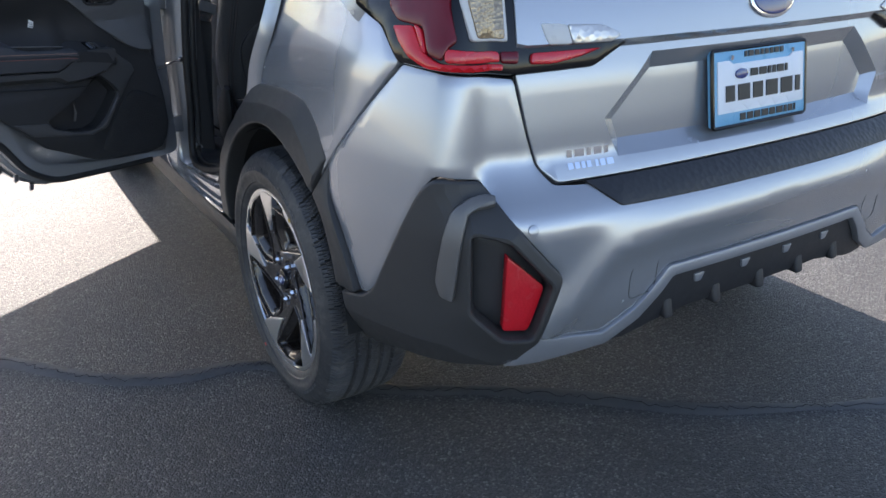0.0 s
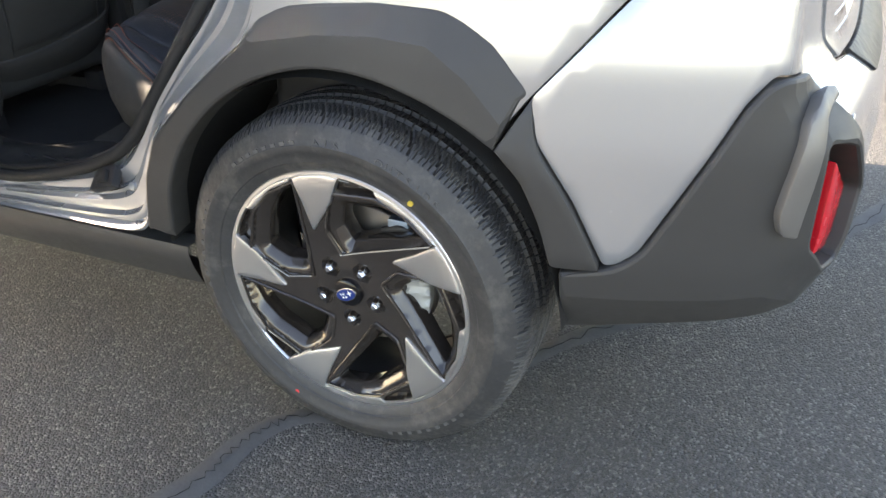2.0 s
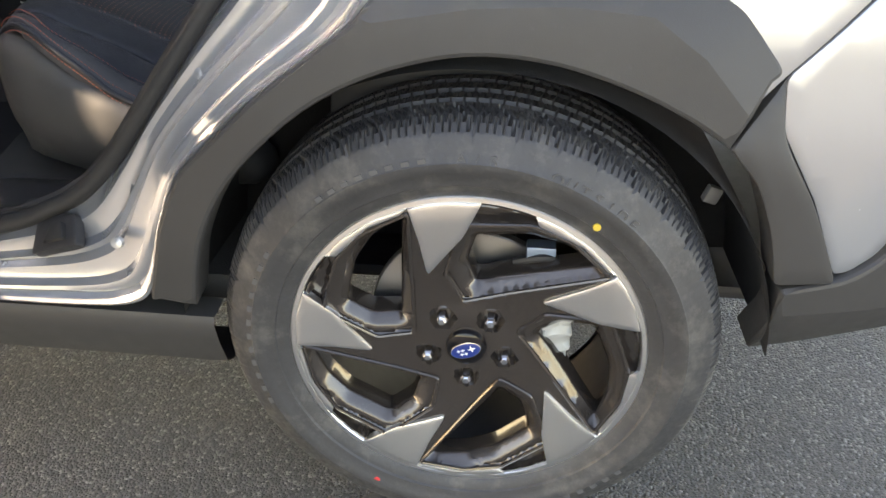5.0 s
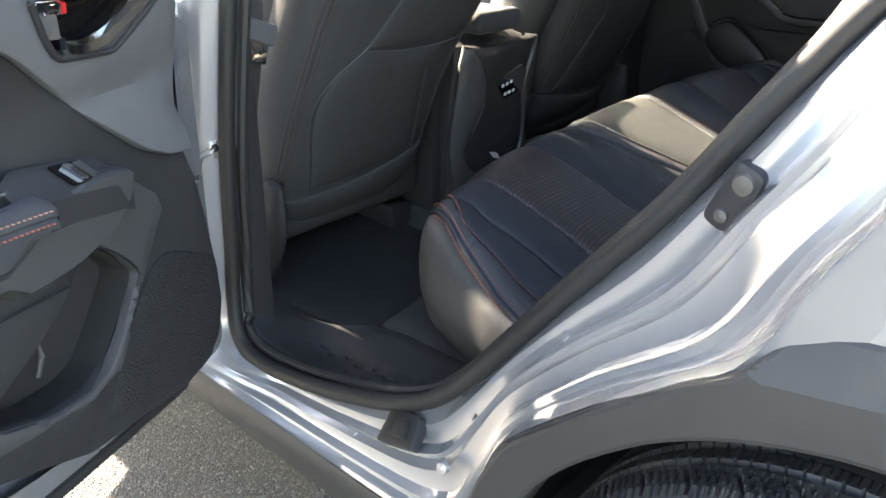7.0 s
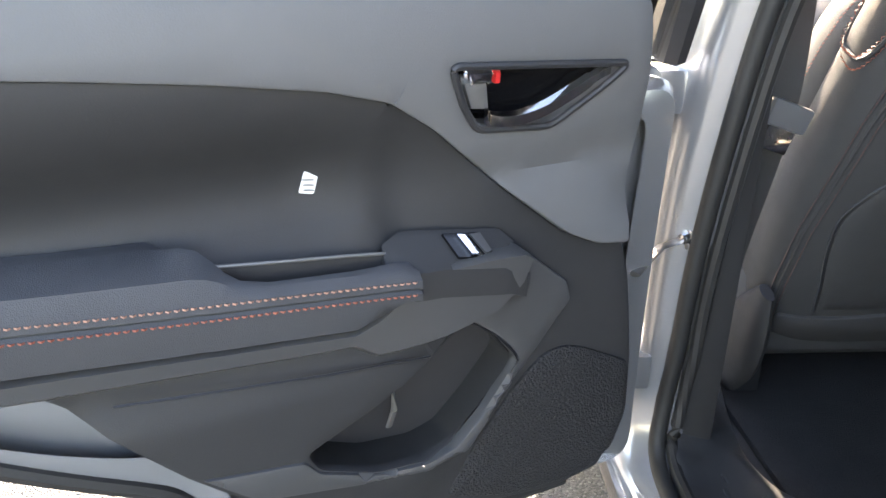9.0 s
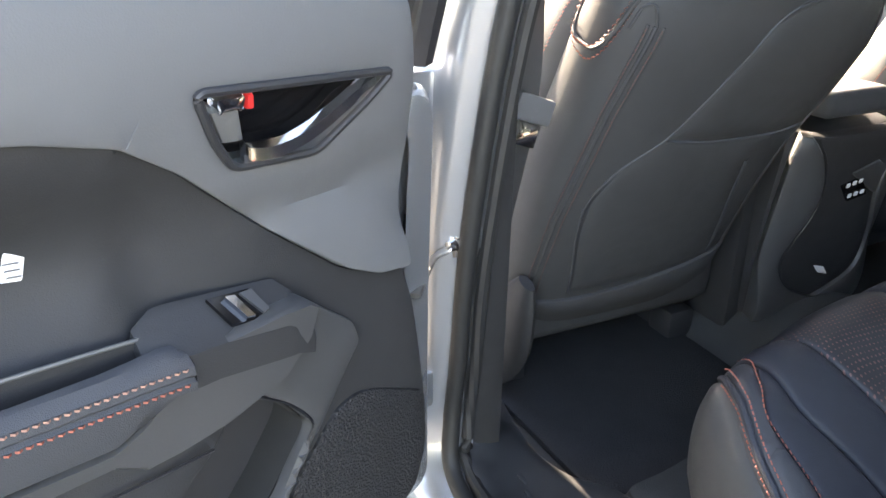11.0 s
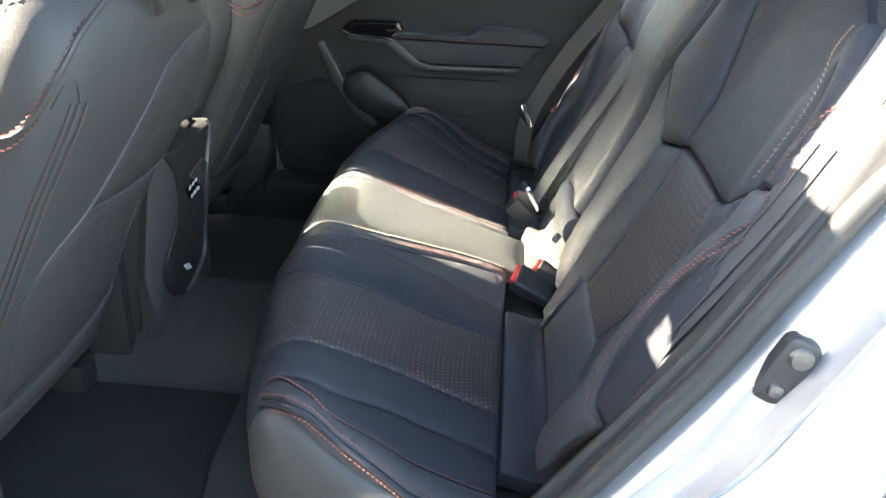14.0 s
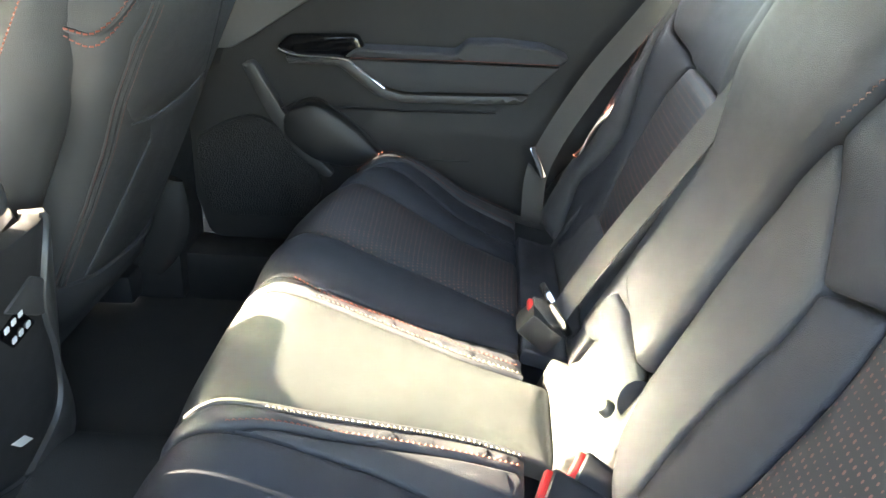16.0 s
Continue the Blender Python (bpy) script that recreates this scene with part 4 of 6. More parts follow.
part("underbody", box((-.70, -.55, .33), (.70, 3.3, .355), .01), BLACKPL, car)
ROOF = [(-.62, 1.36), (-.2, 1.50), (.4, 1.545), (1.0, 1.525), (1.45, 1.455), (1.53, 1.40)]
rp = spline([(y, z) for y, z in ROOF], 6)
rings = []
for y, z in rp:
    rings.append([(x, y, z - .09 * abs(x / .60) ** 3.2) for x in np.linspace(-.60, .60, 17)] + [(x, y, z - .09 * abs(x / .60) ** 3.2 - .03) for x in np.linspace(.60, -.60, 17)])
rb = loft(rings, True, True)
bmesh.ops.recalc_face_normals(rb, faces=list(rb.faces))
part("roof", rb, SILVER, car)
# unseen deep header, added to keep the sun off the backrest
part("header_sun_block", box((-.55, 1.46, 1.255), (.55, 1.53, 1.40), .015), HEADLINER, car)
part("headliner", loft([[(x, y, z - .09 * abs(x / .60) ** 3.2 - .034) for x in np.linspace(-.585, .585, 17)] for y, z in rp], False), HEADLINER, car, "light grey headliner")
for sgn in (-1, 1):
    def pillar(pts, r, name, m=SILVER, flat=1.4):
        part(name, tube([(sgn * x, y, z) for x, y, z in spline(pts, 5)], r, 10, flat=flat), m, car)
    pillar([(.565, 1.46, 1.385), (.63, 1.8, 1.19), (.71, 2.2, 1.0)], .032, "windscreen_pillar")
    pillar([(.59, -.60, 1.30), (.60, .0, 1.425), (.59, .6, 1.46), (.58, 1.0, 1.44), (.565, 1.46, 1.385)], .034, "roof_rail")
    pillar([(.60, .98, 1.44), (.745, 1.05, 1.15), (.80, 1.09, .9)], .035, "middle_pillar", BLACKPL)
    pillar([(.61, -.50, 1.34), (.68, -.45, 1.2), (.74, -.35, 1.05)], .10, "rear_pillar")
    rearglass = [(.72, .08, 1.06), (.72, -.30, 1.08), (.64, -.33, 1.32), (.63, .0, 1.42)]
    g = bmesh.new()
    q = [g.verts.new((sgn * x, y, z)) for x, y, z in rearglass]
    q2 = [g.verts.new((sgn * (x - .004), y, z)) for x, y, z in rearglass]
    g.faces.new(q)
    g.faces.new(list(reversed(q2)))
    for i in range(4):
        g.faces.new([q[i], q2[i], q2[(i + 1) % 4], q[(i + 1) % 4]])
    bmesh.ops.recalc_face_normals(g, faces=list(g.faces))
    part("quarter_glass", g, TINTGLASS, car, smooth=False)


def pane(pts, m, name, off=(0, 0, -.005)):
    g = bmesh.new()
    a = [g.verts.new(p) for p in pts]
    b = [g.verts.new(Vector(p) + Vector(off)) for p in pts]
    g.faces.new(a)
    g.faces.new(list(reversed(b)))
    for i in range(len(a)):
        g.faces.new([a[i], b[i], b[(i + 1) % len(a)], a[(i + 1) % len(a)]])
    bmesh.ops.recalc_face_normals(g, faces=list(g.faces))
    ob = part(name, g, m, car, smooth=False)
    ob.visible_shadow = False
    return ob


pane([(-.60, 1.47, 1.40), (.60, 1.47, 1.40), (.74, 2.2, 1.02), (-.74, 2.2, 1.02)], CLEARGLASS, "windscreen")
pane([(-.60, -.62, 1.33), (.60, -.62, 1.33), (.64, -.70, 1.12), (-.64, -.70, 1.12)], TINTGLASS, "rear_window", (0, .005, 0)).visible_shadow = True
pane([(.735, .08, 1.06), (.735, 1.02, 1.03), (.635, .98, 1.42), (.63, .0, 1.42)], TINTGLASS, "rear_side_window", (-.005, 0, 0)).visible_shadow = True
pane([(.735, 1.12, 1.03), (.76, 2.15, 1.0), (.63, 1.5, 1.38), (.635, 1.05, 1.42)], CLEARGLASS, "front_side_window", (-.005, 0, 0))
# far flank and front
part("far_flank", panel(rounded([(-.6, 1.03), (2.75, .98), (2.75, .30), (-.4, .30), (-.6, .5)], .03), lambda u, v: Vector((.893 - float(smooth_interp(v, _SIDE)) - .06 * max(0, u - 2.0), u, v)), .05, .08, .01), SILVER, car)
part("bonnet", panel(rounded([(-.80, 2.15), (.80, 2.15), (.76, 3.3), (.5, 3.52), (-.5, 3.52), (-.76, 3.3)], .08), lambda u, v: Vector((u, v, 1.0 - .12 * max(0, v - 2.15) - .18 * max(0, v - 3.0) ** 2 - .12 * abs(u) ** 3)), .06, .08, .02), SILVER, car)
part("front_fender", panel(rounded([(2.12, .98), (3.4, .86), (3.5, .35), (3.15, .35), (2.95, .66), (2.62, .76), (2.3, .66), (2.14, .35)], .03), lambda u, v: Vector((-.885 + .10 * max(0, u - 2.9) ** 2 + float(smooth_interp(v, _SIDE)), u, v)), .05, .08, .01, flip=True), SILVER, car)
part("front_bumper", prism([(3.25, .3), (3.5, .35), (3.55, .6), (3.45, .85), (3.2, .85)], -.74, .74, .05), SILVER, car)
copy_thing(rear_wheel, pose(-WX, 0, .345, 0, 0, 180))
copy_thing(rear_wheel, pose(WX, 2.67, .345))
copy_thing(rear_wheel, pose(-WX, 2.67, .345, 0, 0, 180))
part("cargo_wall", box((-.72, -.12, .4), (.72, -.06, 1.05), .01), BLACKPL, car)

# ---------------------------------------------------------------- cabin floor and trim
cabin_floor = part("cabin_floor", box((-.80, .30, .34), (.80, 2.4, .385), .005), CARPET, car, "black carpeted cabin floor")
tun = []
for y in np.linspace(.70, 2.2, 8):
    tun.append([(x, y, .38 + .12 * max(0, 1 - (abs(x) / .20) ** 2.5) ** .8) for x in np.linspace(-.24, .24, 17)])
part("floor_tunnel", loft(tun, False), CARPET, car)
part("heel_board", panel(rounded([(-.625, .885), (-.53, .893), (-.43, .915), (.0, .94), (.55, .93), (.55, .55), (-.60, .55)], .03), lambda u, v: Vector((u, v, .432 + .05 * max(0, 1 - (abs(u) / .22) ** 2) ** .8)), .08, .04, .02), CARPET, car, "black carpeted ledge below the bench")
MATCLOTH = mat("black_tufted_mat", (0.031, 0.031, 0.032), 0.95, spec=0.2, bump=1.0, bump_scale=330, var=0.3, var_scale=14)
tagged(link_mesh("floor_mat", panel(rounded([(-.64, .84), (-.20, .84), (-.20, 1.42), (-.66, 1.42)], .05), lambda u, v: Vector((u, v, .386)), .006, .05, .005, out=.012), MATCLOTH), "black carpet floor mat lying behind the driver's seat", "floor mat")
SILLPL = mat("black_sill_plastic", (0.030, 0.031, 0.033), 0.42, bump=0.12, bump_scale=900, var=0.1)
SEALZ = [(.45, .66), (.50, .585), (.555, .535), (.60, .508), (.67, .480), (.82, .440), (.95, .422), (1.02, .440), (1.06, .50), (1.09, .60)]


def step_top(x, y):
    z = float(np.interp(y, [p[0] for p in SEALZ], [p[1] for p in SEALZ]))
    low = .432 + .04 * ease((.66 - y) / .12)
    k = ease((-.700 - x) / .10)
    return Vector((x, y, min(z, low + .09) * k + low * (1 - k) + .010 * math.exp(-((x + .800) / .012) ** 2)))


def ease(x):
    x = min(max(x, 0.0), 1.0)
    return x * x * (3 - 2 * x)


sill_trim = part("sill_trim", panel(rounded([(-.800, .47), (-.812, .60), (-.818, .75), (-.820, .95), (-.815, 1.04), (-.78, 1.075), (-.735, 1.20), (-.690, 1.27), (-.648, 1.25), (-.680, 1.10), (-.693, 1.0), (-.675, .93), (-.632, .890), (-.610, .82), (-.600, .47)], .03), step_top, .05, .022, .008), SILLPL, car, "black plastic step trim along the door sill")
for k in range(9):
    c = step_top(-.742 - .010 * (k % 2), .68 + .034 * k)
    part("grip_rib", shift(box((-.003, -.013, -.002), (.003, .013, .0022), .0008), Matrix.Translation(c) @ pose(0, 0, 0, 14, 0, 6)), SILLPL, sill_trim)
# inner trim between the rear seal and the backrest
inner_l = spline([(-.612, .318, .690), (-.640, .272, .83), (-.656, .228, .93), (-.666, .193, 1.01), (-.670, .158, 1.085), (-.655, .10, 1.20)], 5)
outer_l = spline([(-.774, .435, .690), (-.760, .345, .80), (-.748, .275, .89), (-.733, .212, .985), (-.720, .160, 1.065), (-.700, .10, 1.20)], 5)
rings = []
for a, b in zip(inner_l, outer_l):
    rings.append([tuple(a + np.array((.035, -.05, 0))), tuple(a)] + [tuple(a + (b - a) * f + np.array((-.010, .012, .004)) * math.sin(f * math.pi)) for f in (.12, .35, .6, .8, .93)] + [tuple(b), tuple(b + np.array((-.012, -.02, 0)))])
tb_ = loft(rings, False)
bmesh.ops.recalc_face_normals(tb_, faces=list(tb_.faces))
part("rear_pillar_trim", tb_, TRIMBLK, car, "black plastic trim beside the rear seat")
part("seat_side_lining", prism([(.215, .60), (.195, .85), (.135, 1.0), (.07, 1.12), (-.05, 1.12), (-.05, .60)], -.735, -.56, .02), TRIMBLK, car)
part("middle_pillar_trim", prism([(1.03, .42), (1.14, .42), (1.12, 1.2), (1.06, 1.42), (.99, 1.42), (1.02, 1.0)], -.80, -.737, .012), TRIMBLK, car)
part("middle_pillar_trim", prism([(1.15, .40), (1.27, .40), (1.22, 1.2), (1.10, 1.42), (1.0, 1.42), (1.13, 1.0)], .648, .80, .012), TRIMBLK, car)
for sg in (-1, 1):
    # upper middle pillar with its inner trim, widened to block sun on bench and jamb
    up_ = []
    for z, xo, xi, y0, y1 in ((1.12, .845, .695, .985, 1.10), (1.20, .838, .640, .975, 1.095), (1.30, .812, .595, .96, 1.075), (1.43, .735, .550, .945, 1.05)):
        up_.append([(sg * xo, y0 + .02, z), (sg * (xo - .02), y0, z), (sg * xi, y0 + .02, z), (sg * (xi - .005), (y0 + y1) / 2, z), (sg * xi, y1 - .01, z), (sg * (xo - .02), y1, z), (sg * xo, y1 - .02, z)])
    ub = loft(up_, True, True)
    bmesh.ops.recalc_face_normals(ub, faces=list(ub.faces))
    part("upper_pillar_trim", ub, TRIMBLK, car)
part("dashboard", prism([(2.15, .5), (2.45, .5), (2.4, .98), (2.15, 1.0), (2.0, .93), (2.05, .75)], -.72, .72, .03), TRIMBLK, car)
scr = lambda u, v: Vector((u, 1.97 + .2 * (v - .78), v))
screen = part("dash_screen", panel(rounded([(-.10, .78), (.11, .78), (.11, 1.05), (-.10, 1.05)], .01), scr, .012, .05, .003), GLOSSBLK, car, "tall dark touch screen")

# ---------------------------------------------------------------- seats
ROLL = Matrix.Translation((-.5, 0, .6)) @ pose(0, 0, 0, 0, -2.0, 0) @ Matrix.Translation((.5, 0, -.6))


def perforated(name, turn):
    """Dark leatherette with a honeycomb of small holes that show a warm backing."""
    m = bpy.data.materials.new(name)
    m.use_nodes = True
    nt = m.node_tree
    L = nt.links.new
    b = nt.nodes["Principled BSDF"]
    tc = nt.nodes.new("ShaderNodeTexCoord")
    mp = nt.nodes.new("ShaderNodeMapping")
    L(tc.outputs["Object"], mp.inputs["Vector"])
    mp.inputs["Rotation"].default_value = (radians(-65) if turn else radians(19), 0, 0)

    def dots(off, px=.0068, py=.0118):
        v = nt.nodes.new("ShaderNodeVectorMath")
        v.operation = "MULTIPLY_ADD"
        v.inputs[1].default_value = (1 / px, 1 / py, 0)
        v.inputs[2].default_value = (off, off, 0)
        L(mp.outputs["Vector"], v.inputs[0])
        fr = nt.nodes.new("ShaderNodeVectorMath")
        fr.operation = "FRACTION"
        L(v.outputs[0], fr.inputs[0])
        sb_ = nt.nodes.new("ShaderNodeVectorMath")
        sb_.operation = "MULTIPLY_ADD"
        sb_.inputs[1].default_value = (px, py, 0)
        sb_.inputs[2].default_value = (-px / 2, -py / 2, 0)
        L(fr.outputs[0], sb_.inputs[0])
        ln = nt.nodes.new("ShaderNodeVectorMath")
        ln.operation = "LENGTH"
        L(sb_.outputs[0], ln.inputs[0])
        return ln.outputs["Value"]
    mn = nt.nodes.new("ShaderNodeMath")
    mn.operation = "MINIMUM"
    L(dots(0.0), mn.inputs[0])
    L(dots(0.5), mn.inputs[1])
    lt = nt.nodes.new("ShaderNodeMath")
    lt.operation = "LESS_THAN"
    L(mn.outputs[0], lt.inputs[0])
    cell = nt.nodes.new("ShaderNodeMath")
    cell.operation = "MINIMUM"
    L(dots(0.0, .0340, .0589), cell.inputs[0])
    L(dots(0.5, .0340, .0589), cell.inputs[1])
    size = nt.nodes.new("ShaderNodeMapRange")
    size.inputs["From Min"].default_value, size.inputs["From Max"].default_value = .009, .019
    size.inputs["To Min"].default_value, size.inputs["To Max"].default_value = .0008, .00150
    L(cell.outputs[0], size.inputs["Value"])
    xyz = nt.nodes.new("ShaderNodeSeparateXYZ")
    L(tc.outputs["Object"], xyz.inputs[0])
    front = nt.nodes.new("ShaderNodeMapRange")
    front.inputs["From Min"].default_value, front.inputs["From Max"].default_value = .80, .77
    L(xyz.outputs["Y"], front.inputs["Value"])
    rad = nt.nodes.new("ShaderNodeMath")
    rad.operation = "MULTIPLY"
    L(size.outputs["Result"], rad.inputs[0])
    L(front.outputs["Result"], rad.inputs[1])
    L(rad.outputs[0], lt.inputs[1])
    hx = nt.nodes.new("ShaderNodeTexNoise")
    hx.inputs["Scale"].default_value = 9
    L(tc.outputs["Object"], hx.inputs["Vector"])
    cr = nt.nodes.new("ShaderNodeValToRGB")
    cr.color_ramp.elements[0].color, cr.color_ramp.elements[1].color = (.07, .032, .026, 1), (.25, .115, .09, 1)
    L(hx.outputs["Fac"], cr.inputs["Fac"])
    mx = nt.nodes.new("ShaderNodeMix")
    mx.data_type = "RGBA"
    mx.inputs["A"].default_value = (.026, .026, .029, 1)
    L(cr.outputs["Color"], mx.inputs["B"])
    L(lt.outputs[0], mx.inputs["Factor"])
    L(mx.outputs["Result"], b.inputs["Base Color"])
    b.inputs["Roughness"].default_value = .55
    bp = nt.nodes.new("ShaderNodeBump")
    bp.inputs["Strength"].default_value, bp.inputs["Distance"].default_value = .6, .001
    bp.invert = True
    L(lt.outputs[0], bp.inputs["Height"])
    L(bp.outputs["Normal"], b.inputs["Normal"])
    return m


PERF = perforated("perforated_leatherette", 0)
PERFB = perforated("perforated_leatherette_upright", 1)


def stitches(path, normal_fn, m, parent, pitch=.0068, length=.0048, r=.00062, name="stitching"):
    """A run of short threads along a path."""
    P = np.array([tuple(p) for p in path])
    d = np.concatenate([[0], np.cumsum(np.linalg.norm(np.diff(P, axis=0), axis=1))])
    verts, faces = [], []
    for s in np.arange(pitch * .5, d[-1] - length, pitch):
        a, b = [np.array([np.interp(q, d, P[:, k]) for k in range(3)]) for q in (s, s + length)]
        n = np.array(normal_fn(s / d[-1]), float)
        t = b - a
        w = np.cross(t, n)
        w = w / max(np.linalg.norm(w), 1e-9) * r
        n = n / np.linalg.norm(n) * r
        i = len(verts)
        mid = (a + b) / 2 + n * 1.2
        verts += [a - w, a + w, mid + w + n, mid - w + n, b - w, b + w]
        faces += [(i, i + 1, i + 2, i + 3), (i + 3, i + 2, i + 5, i + 4)]
    me = bpy.data.meshes.new(name)
    me.from_pydata([tuple(v) for v in verts], [], faces)
    me.materials.append(m)
    ob = new(name, me)
    ob.parent = parent
    return ob


bench = thing("rear_bench_seat", "black leatherette rear bench with perforated panels and orange stitching", "car seat", at=ROLL)
CUSH = spline([(.800, .43), (.838, .52), (.848, .60), (.838, .665), (.805, .703), (.76, .708), (.66, .672), (.55, .628), (.46, .594), (.38, .566), (.30, .54)], 8)
_cd = np.concatenate([[0], np.cumsum(np.linalg.norm(np.diff(CUSH, axis=0), axis=1))])
MID = .014


def cushion(u, s):
    """The cushion's top and front: across, and along the section from the floor upwards and to the rear."""
    y, z = float(np.interp(s, _cd, CUSH[:, 0])), float(np.interp(s, _cd, CUSH[:, 1]))
    k = min(max((abs(u) - .26) / .36, 0), 1)
    hump = .030 * ease((.150 - abs(u - MID)) / .04) * ease((.80 - y) / .38) * ease((s - .25) / .08)
    dip = .016 * ease((abs(u) - .35) / .2) * ease((.68 - y) / .25)
    return Vector((u, y - .075 * k ** 1.5 * min(max((y - .56) / .2, 0), 1), z + hump - dip))


def s_at(y):
    i = int(np.argmax(CUSH[:, 0]))
    return float(np.interp(-y, -CUSH[i:, 0], _cd[i:]))


def pillow(h, w):
    return lambda p, d: h * (1 - np.exp(-d / w))


END = s_at(.45)


def seam_line(pts):
    """A seam from (along, across) pairs, as (across, along) points."""
    return spline([(u, s) for s, u in pts], 6)


def sewn(left, right, m, name, h=.008, w=.018, lab=""):
    poly = np.concatenate([left, right[::-1]])
    return part(name, panel(poly, cushion, .02, .016, .005, pillow(h, w), flip=True), m, bench, lab)


def seams_of(sg):
    """Seams of one outer place, from the door side to the middle; sg -1 near the open door, 1 beyond the middle."""
    o = lambda u: u if sg < 0 else .024 - u
    j = lambda pts: seam_line([(s, o(u)) for s, u in pts])
    return {
        "pipe": j([(.262, -.588), (.285, -.604), (.33, -.632), (.42, -.655), (.52, -.664), (.60, -.668), (END, -.672)]),
        "bolster": j([(.262, -.585), (.275, -.568), (.30, -.569), (.335, -.598), (.385, -.622), (.50, -.617), (.61, -.612), (END, -.607)]),
        "gusset": j([(.298, -.566), (.35, -.572), (.404, -.571), (.515, -.545), (.616, -.534), (END, -.534)]),
        "front_edge": j([(.04, -.565), (.15, -.588), (.22, -.592), (.262, -.580), (.275, -.563), (.298, -.5645), (.35, -.570), (.404, -.569), (.515, -.543), (.616, -.532), (END, -.532)]),
        "perf_out": j([(.04, -.485), (.20, -.488), (.30, -.486), (.36, -.478), (.46, -.463), (.56, -.452), (END, -.450)]),
        "perf_in": j([(.04, -.290), (.20, -.290), (.30, -.286), (.46, -.275), (.54, -.274), (END, -.262)]),
        "inner_gusset": j([(.330, -.146), (.38, -.140), (.478, -.136), (.546, -.140), (.635, -.157), (END, -.163)]),
        "inner_edge": j([(.04, -.160), (.20, -.158), (.29, -.152), (.332, -.148), (.38, -.142), (.478, -.138), (.546, -.142), (.635, -.159), (END, -.165)]),
        "inner_bolster": j([(.04, -.157), (.20, -.155), (.29, -.149), (.332, -.143), (.38, -.124), (.45, -.113), (.52, -.103), (.60, -.092), (END, -.086)]),
        "centre": j([(.04, -.108), (.20, -.108), (.27, -.112), (.33, -.104), (.40, -.096), (.45, -.088), (.52, -.076), (.60, -.064), (END, -.062)]),
    }


def offset(line, d):
    return [(u + d, s) for u, s in line]


SEAMS = {sg: seams_of(sg) for sg in (-1, 1)}
for sg, q in SEAMS.items():
    g = .001 if sg < 0 else -.001
    sewn(np.array(offset(q["pipe"], g)), np.array(offset(q["bolster"], -g)), LEATHERG, "cushion_bolster", .012, lab="grey leatherette bolster edge")
    sewn(np.array(offset(q["bolster"][12:], g)), np.array(offset(q["gusset"], -g)), LEATHER, "cushion_gusset", .004)
    sewn(np.array(offset(q["front_edge"], g)), np.array(offset(q["perf_out"], -g)), LEATHER, "cushion_panel", .007, lab="plain black leatherette strip")
    sewn(np.array(offset(q["perf_out"], g)), np.array(offset(q["perf_in"], -g)), PERF, "cushion_panel", .007, lab="perforated black leatherette strip")
    sewn(np.array(offset(q["perf_in"], g)), np.array(offset(q["inner_edge"], -g)), LEATHER, "cushion_panel", .008)
    sewn(np.array(offset(q["inner_gusset"], g)), np.array(offset(q["inner_bolster"][18:], -g)), LEATHERG, "cushion_gusset", .003)
    sewn(np.array(offset(q["inner_bolster"], g)), np.array(offset(q["centre"], -g)), LEATHERG, "cushion_bolster", .009, .010)
CEND = s_at(.412)
near_c, far_c = SEAMS[-1]["centre"], SEAMS[1]["centre"]
# centre place takes the leather with sunlight in its colour
sewn(np.array(offset(near_c, .001) + [(near_c[-1][0], CEND)]), np.array(offset(far_c, -.001) + [(far_c[-1][0], CEND)]), SEATLIT, "centre_cushion", .010, lab="plain leatherette centre place, coloured lighter as in full sun")
# flaps at the foot of the backrest, with their fastening buttons
FOOT = spline([(.449, .596), (.42, .588), (.392, .580), (.380, .592), (.366, .622), (.350, .655), (.334, .69), (.325, .71)], 6)
_fd = np.concatenate([[0], np.cumsum(np.linalg.norm(np.diff(FOOT, axis=0), axis=1))])


def foot(u, s):
    y, z = float(np.interp(s, _fd, FOOT[:, 0])), float(np.interp(s, _fd, FOOT[:, 1]))
    return Vector((u, y, z - .016 * ease((abs(u) - .35) / .2)))


def foot_mid(u, s):
    p = foot(u, s)
    return Vector((u, p.y - .012, p.z + .040 - .02 * s / _fd[-1]))


F1, FC, FM = float(_fd[-1]), float(np.interp(-.386, -FOOT[:, 0], _fd)), float(np.interp(-.422, -FOOT[:, 0], _fd))
for x0, x1 in ((-.565, -.168), (.192, .59)):
    part("cushion_back_flap", panel(rounded([(x0, .002), (x1, .002), (x1, FC + .004), (x0, FC + .004)], .004), foot, .02, .02, .004, pillow(.004, .02), flip=True), LEATHER, bench)
    hood = part("backrest_foot_cover", panel(rounded([(x0 - .03, FC + .006), (x1 - .03, FC + .006), (x1 - .045, F1), (x0 - .03, F1)], .010), foot, .02, .02, .006, pillow(.006, .02), flip=True), LEATHERG, bench, "charcoal cover at the foot of the backrest")
    part("cover_fold", tube([foot(x1 - .045, FC + .012) + Vector((0, .004, .004)), foot(x1 - .075, (FC + F1) * .5) + Vector((0, .012, .006)), foot(x1 - .07, F1) + Vector((0, .006, 0))], .005, 8), LEATHERG, hood)
    for x in (x0 + .035, x1 - .055):
        c = foot(x, FC + .045)
        part("cover_button", shift(disc_stack([(0, -.006), (.006, -.005), (.008, -.001), (.008, .006)], 16), Matrix.Translation(c + Vector((0, .005, .004))) @ pose(0, 0, 0, 0, 40, -90)), PEWTER, hood)
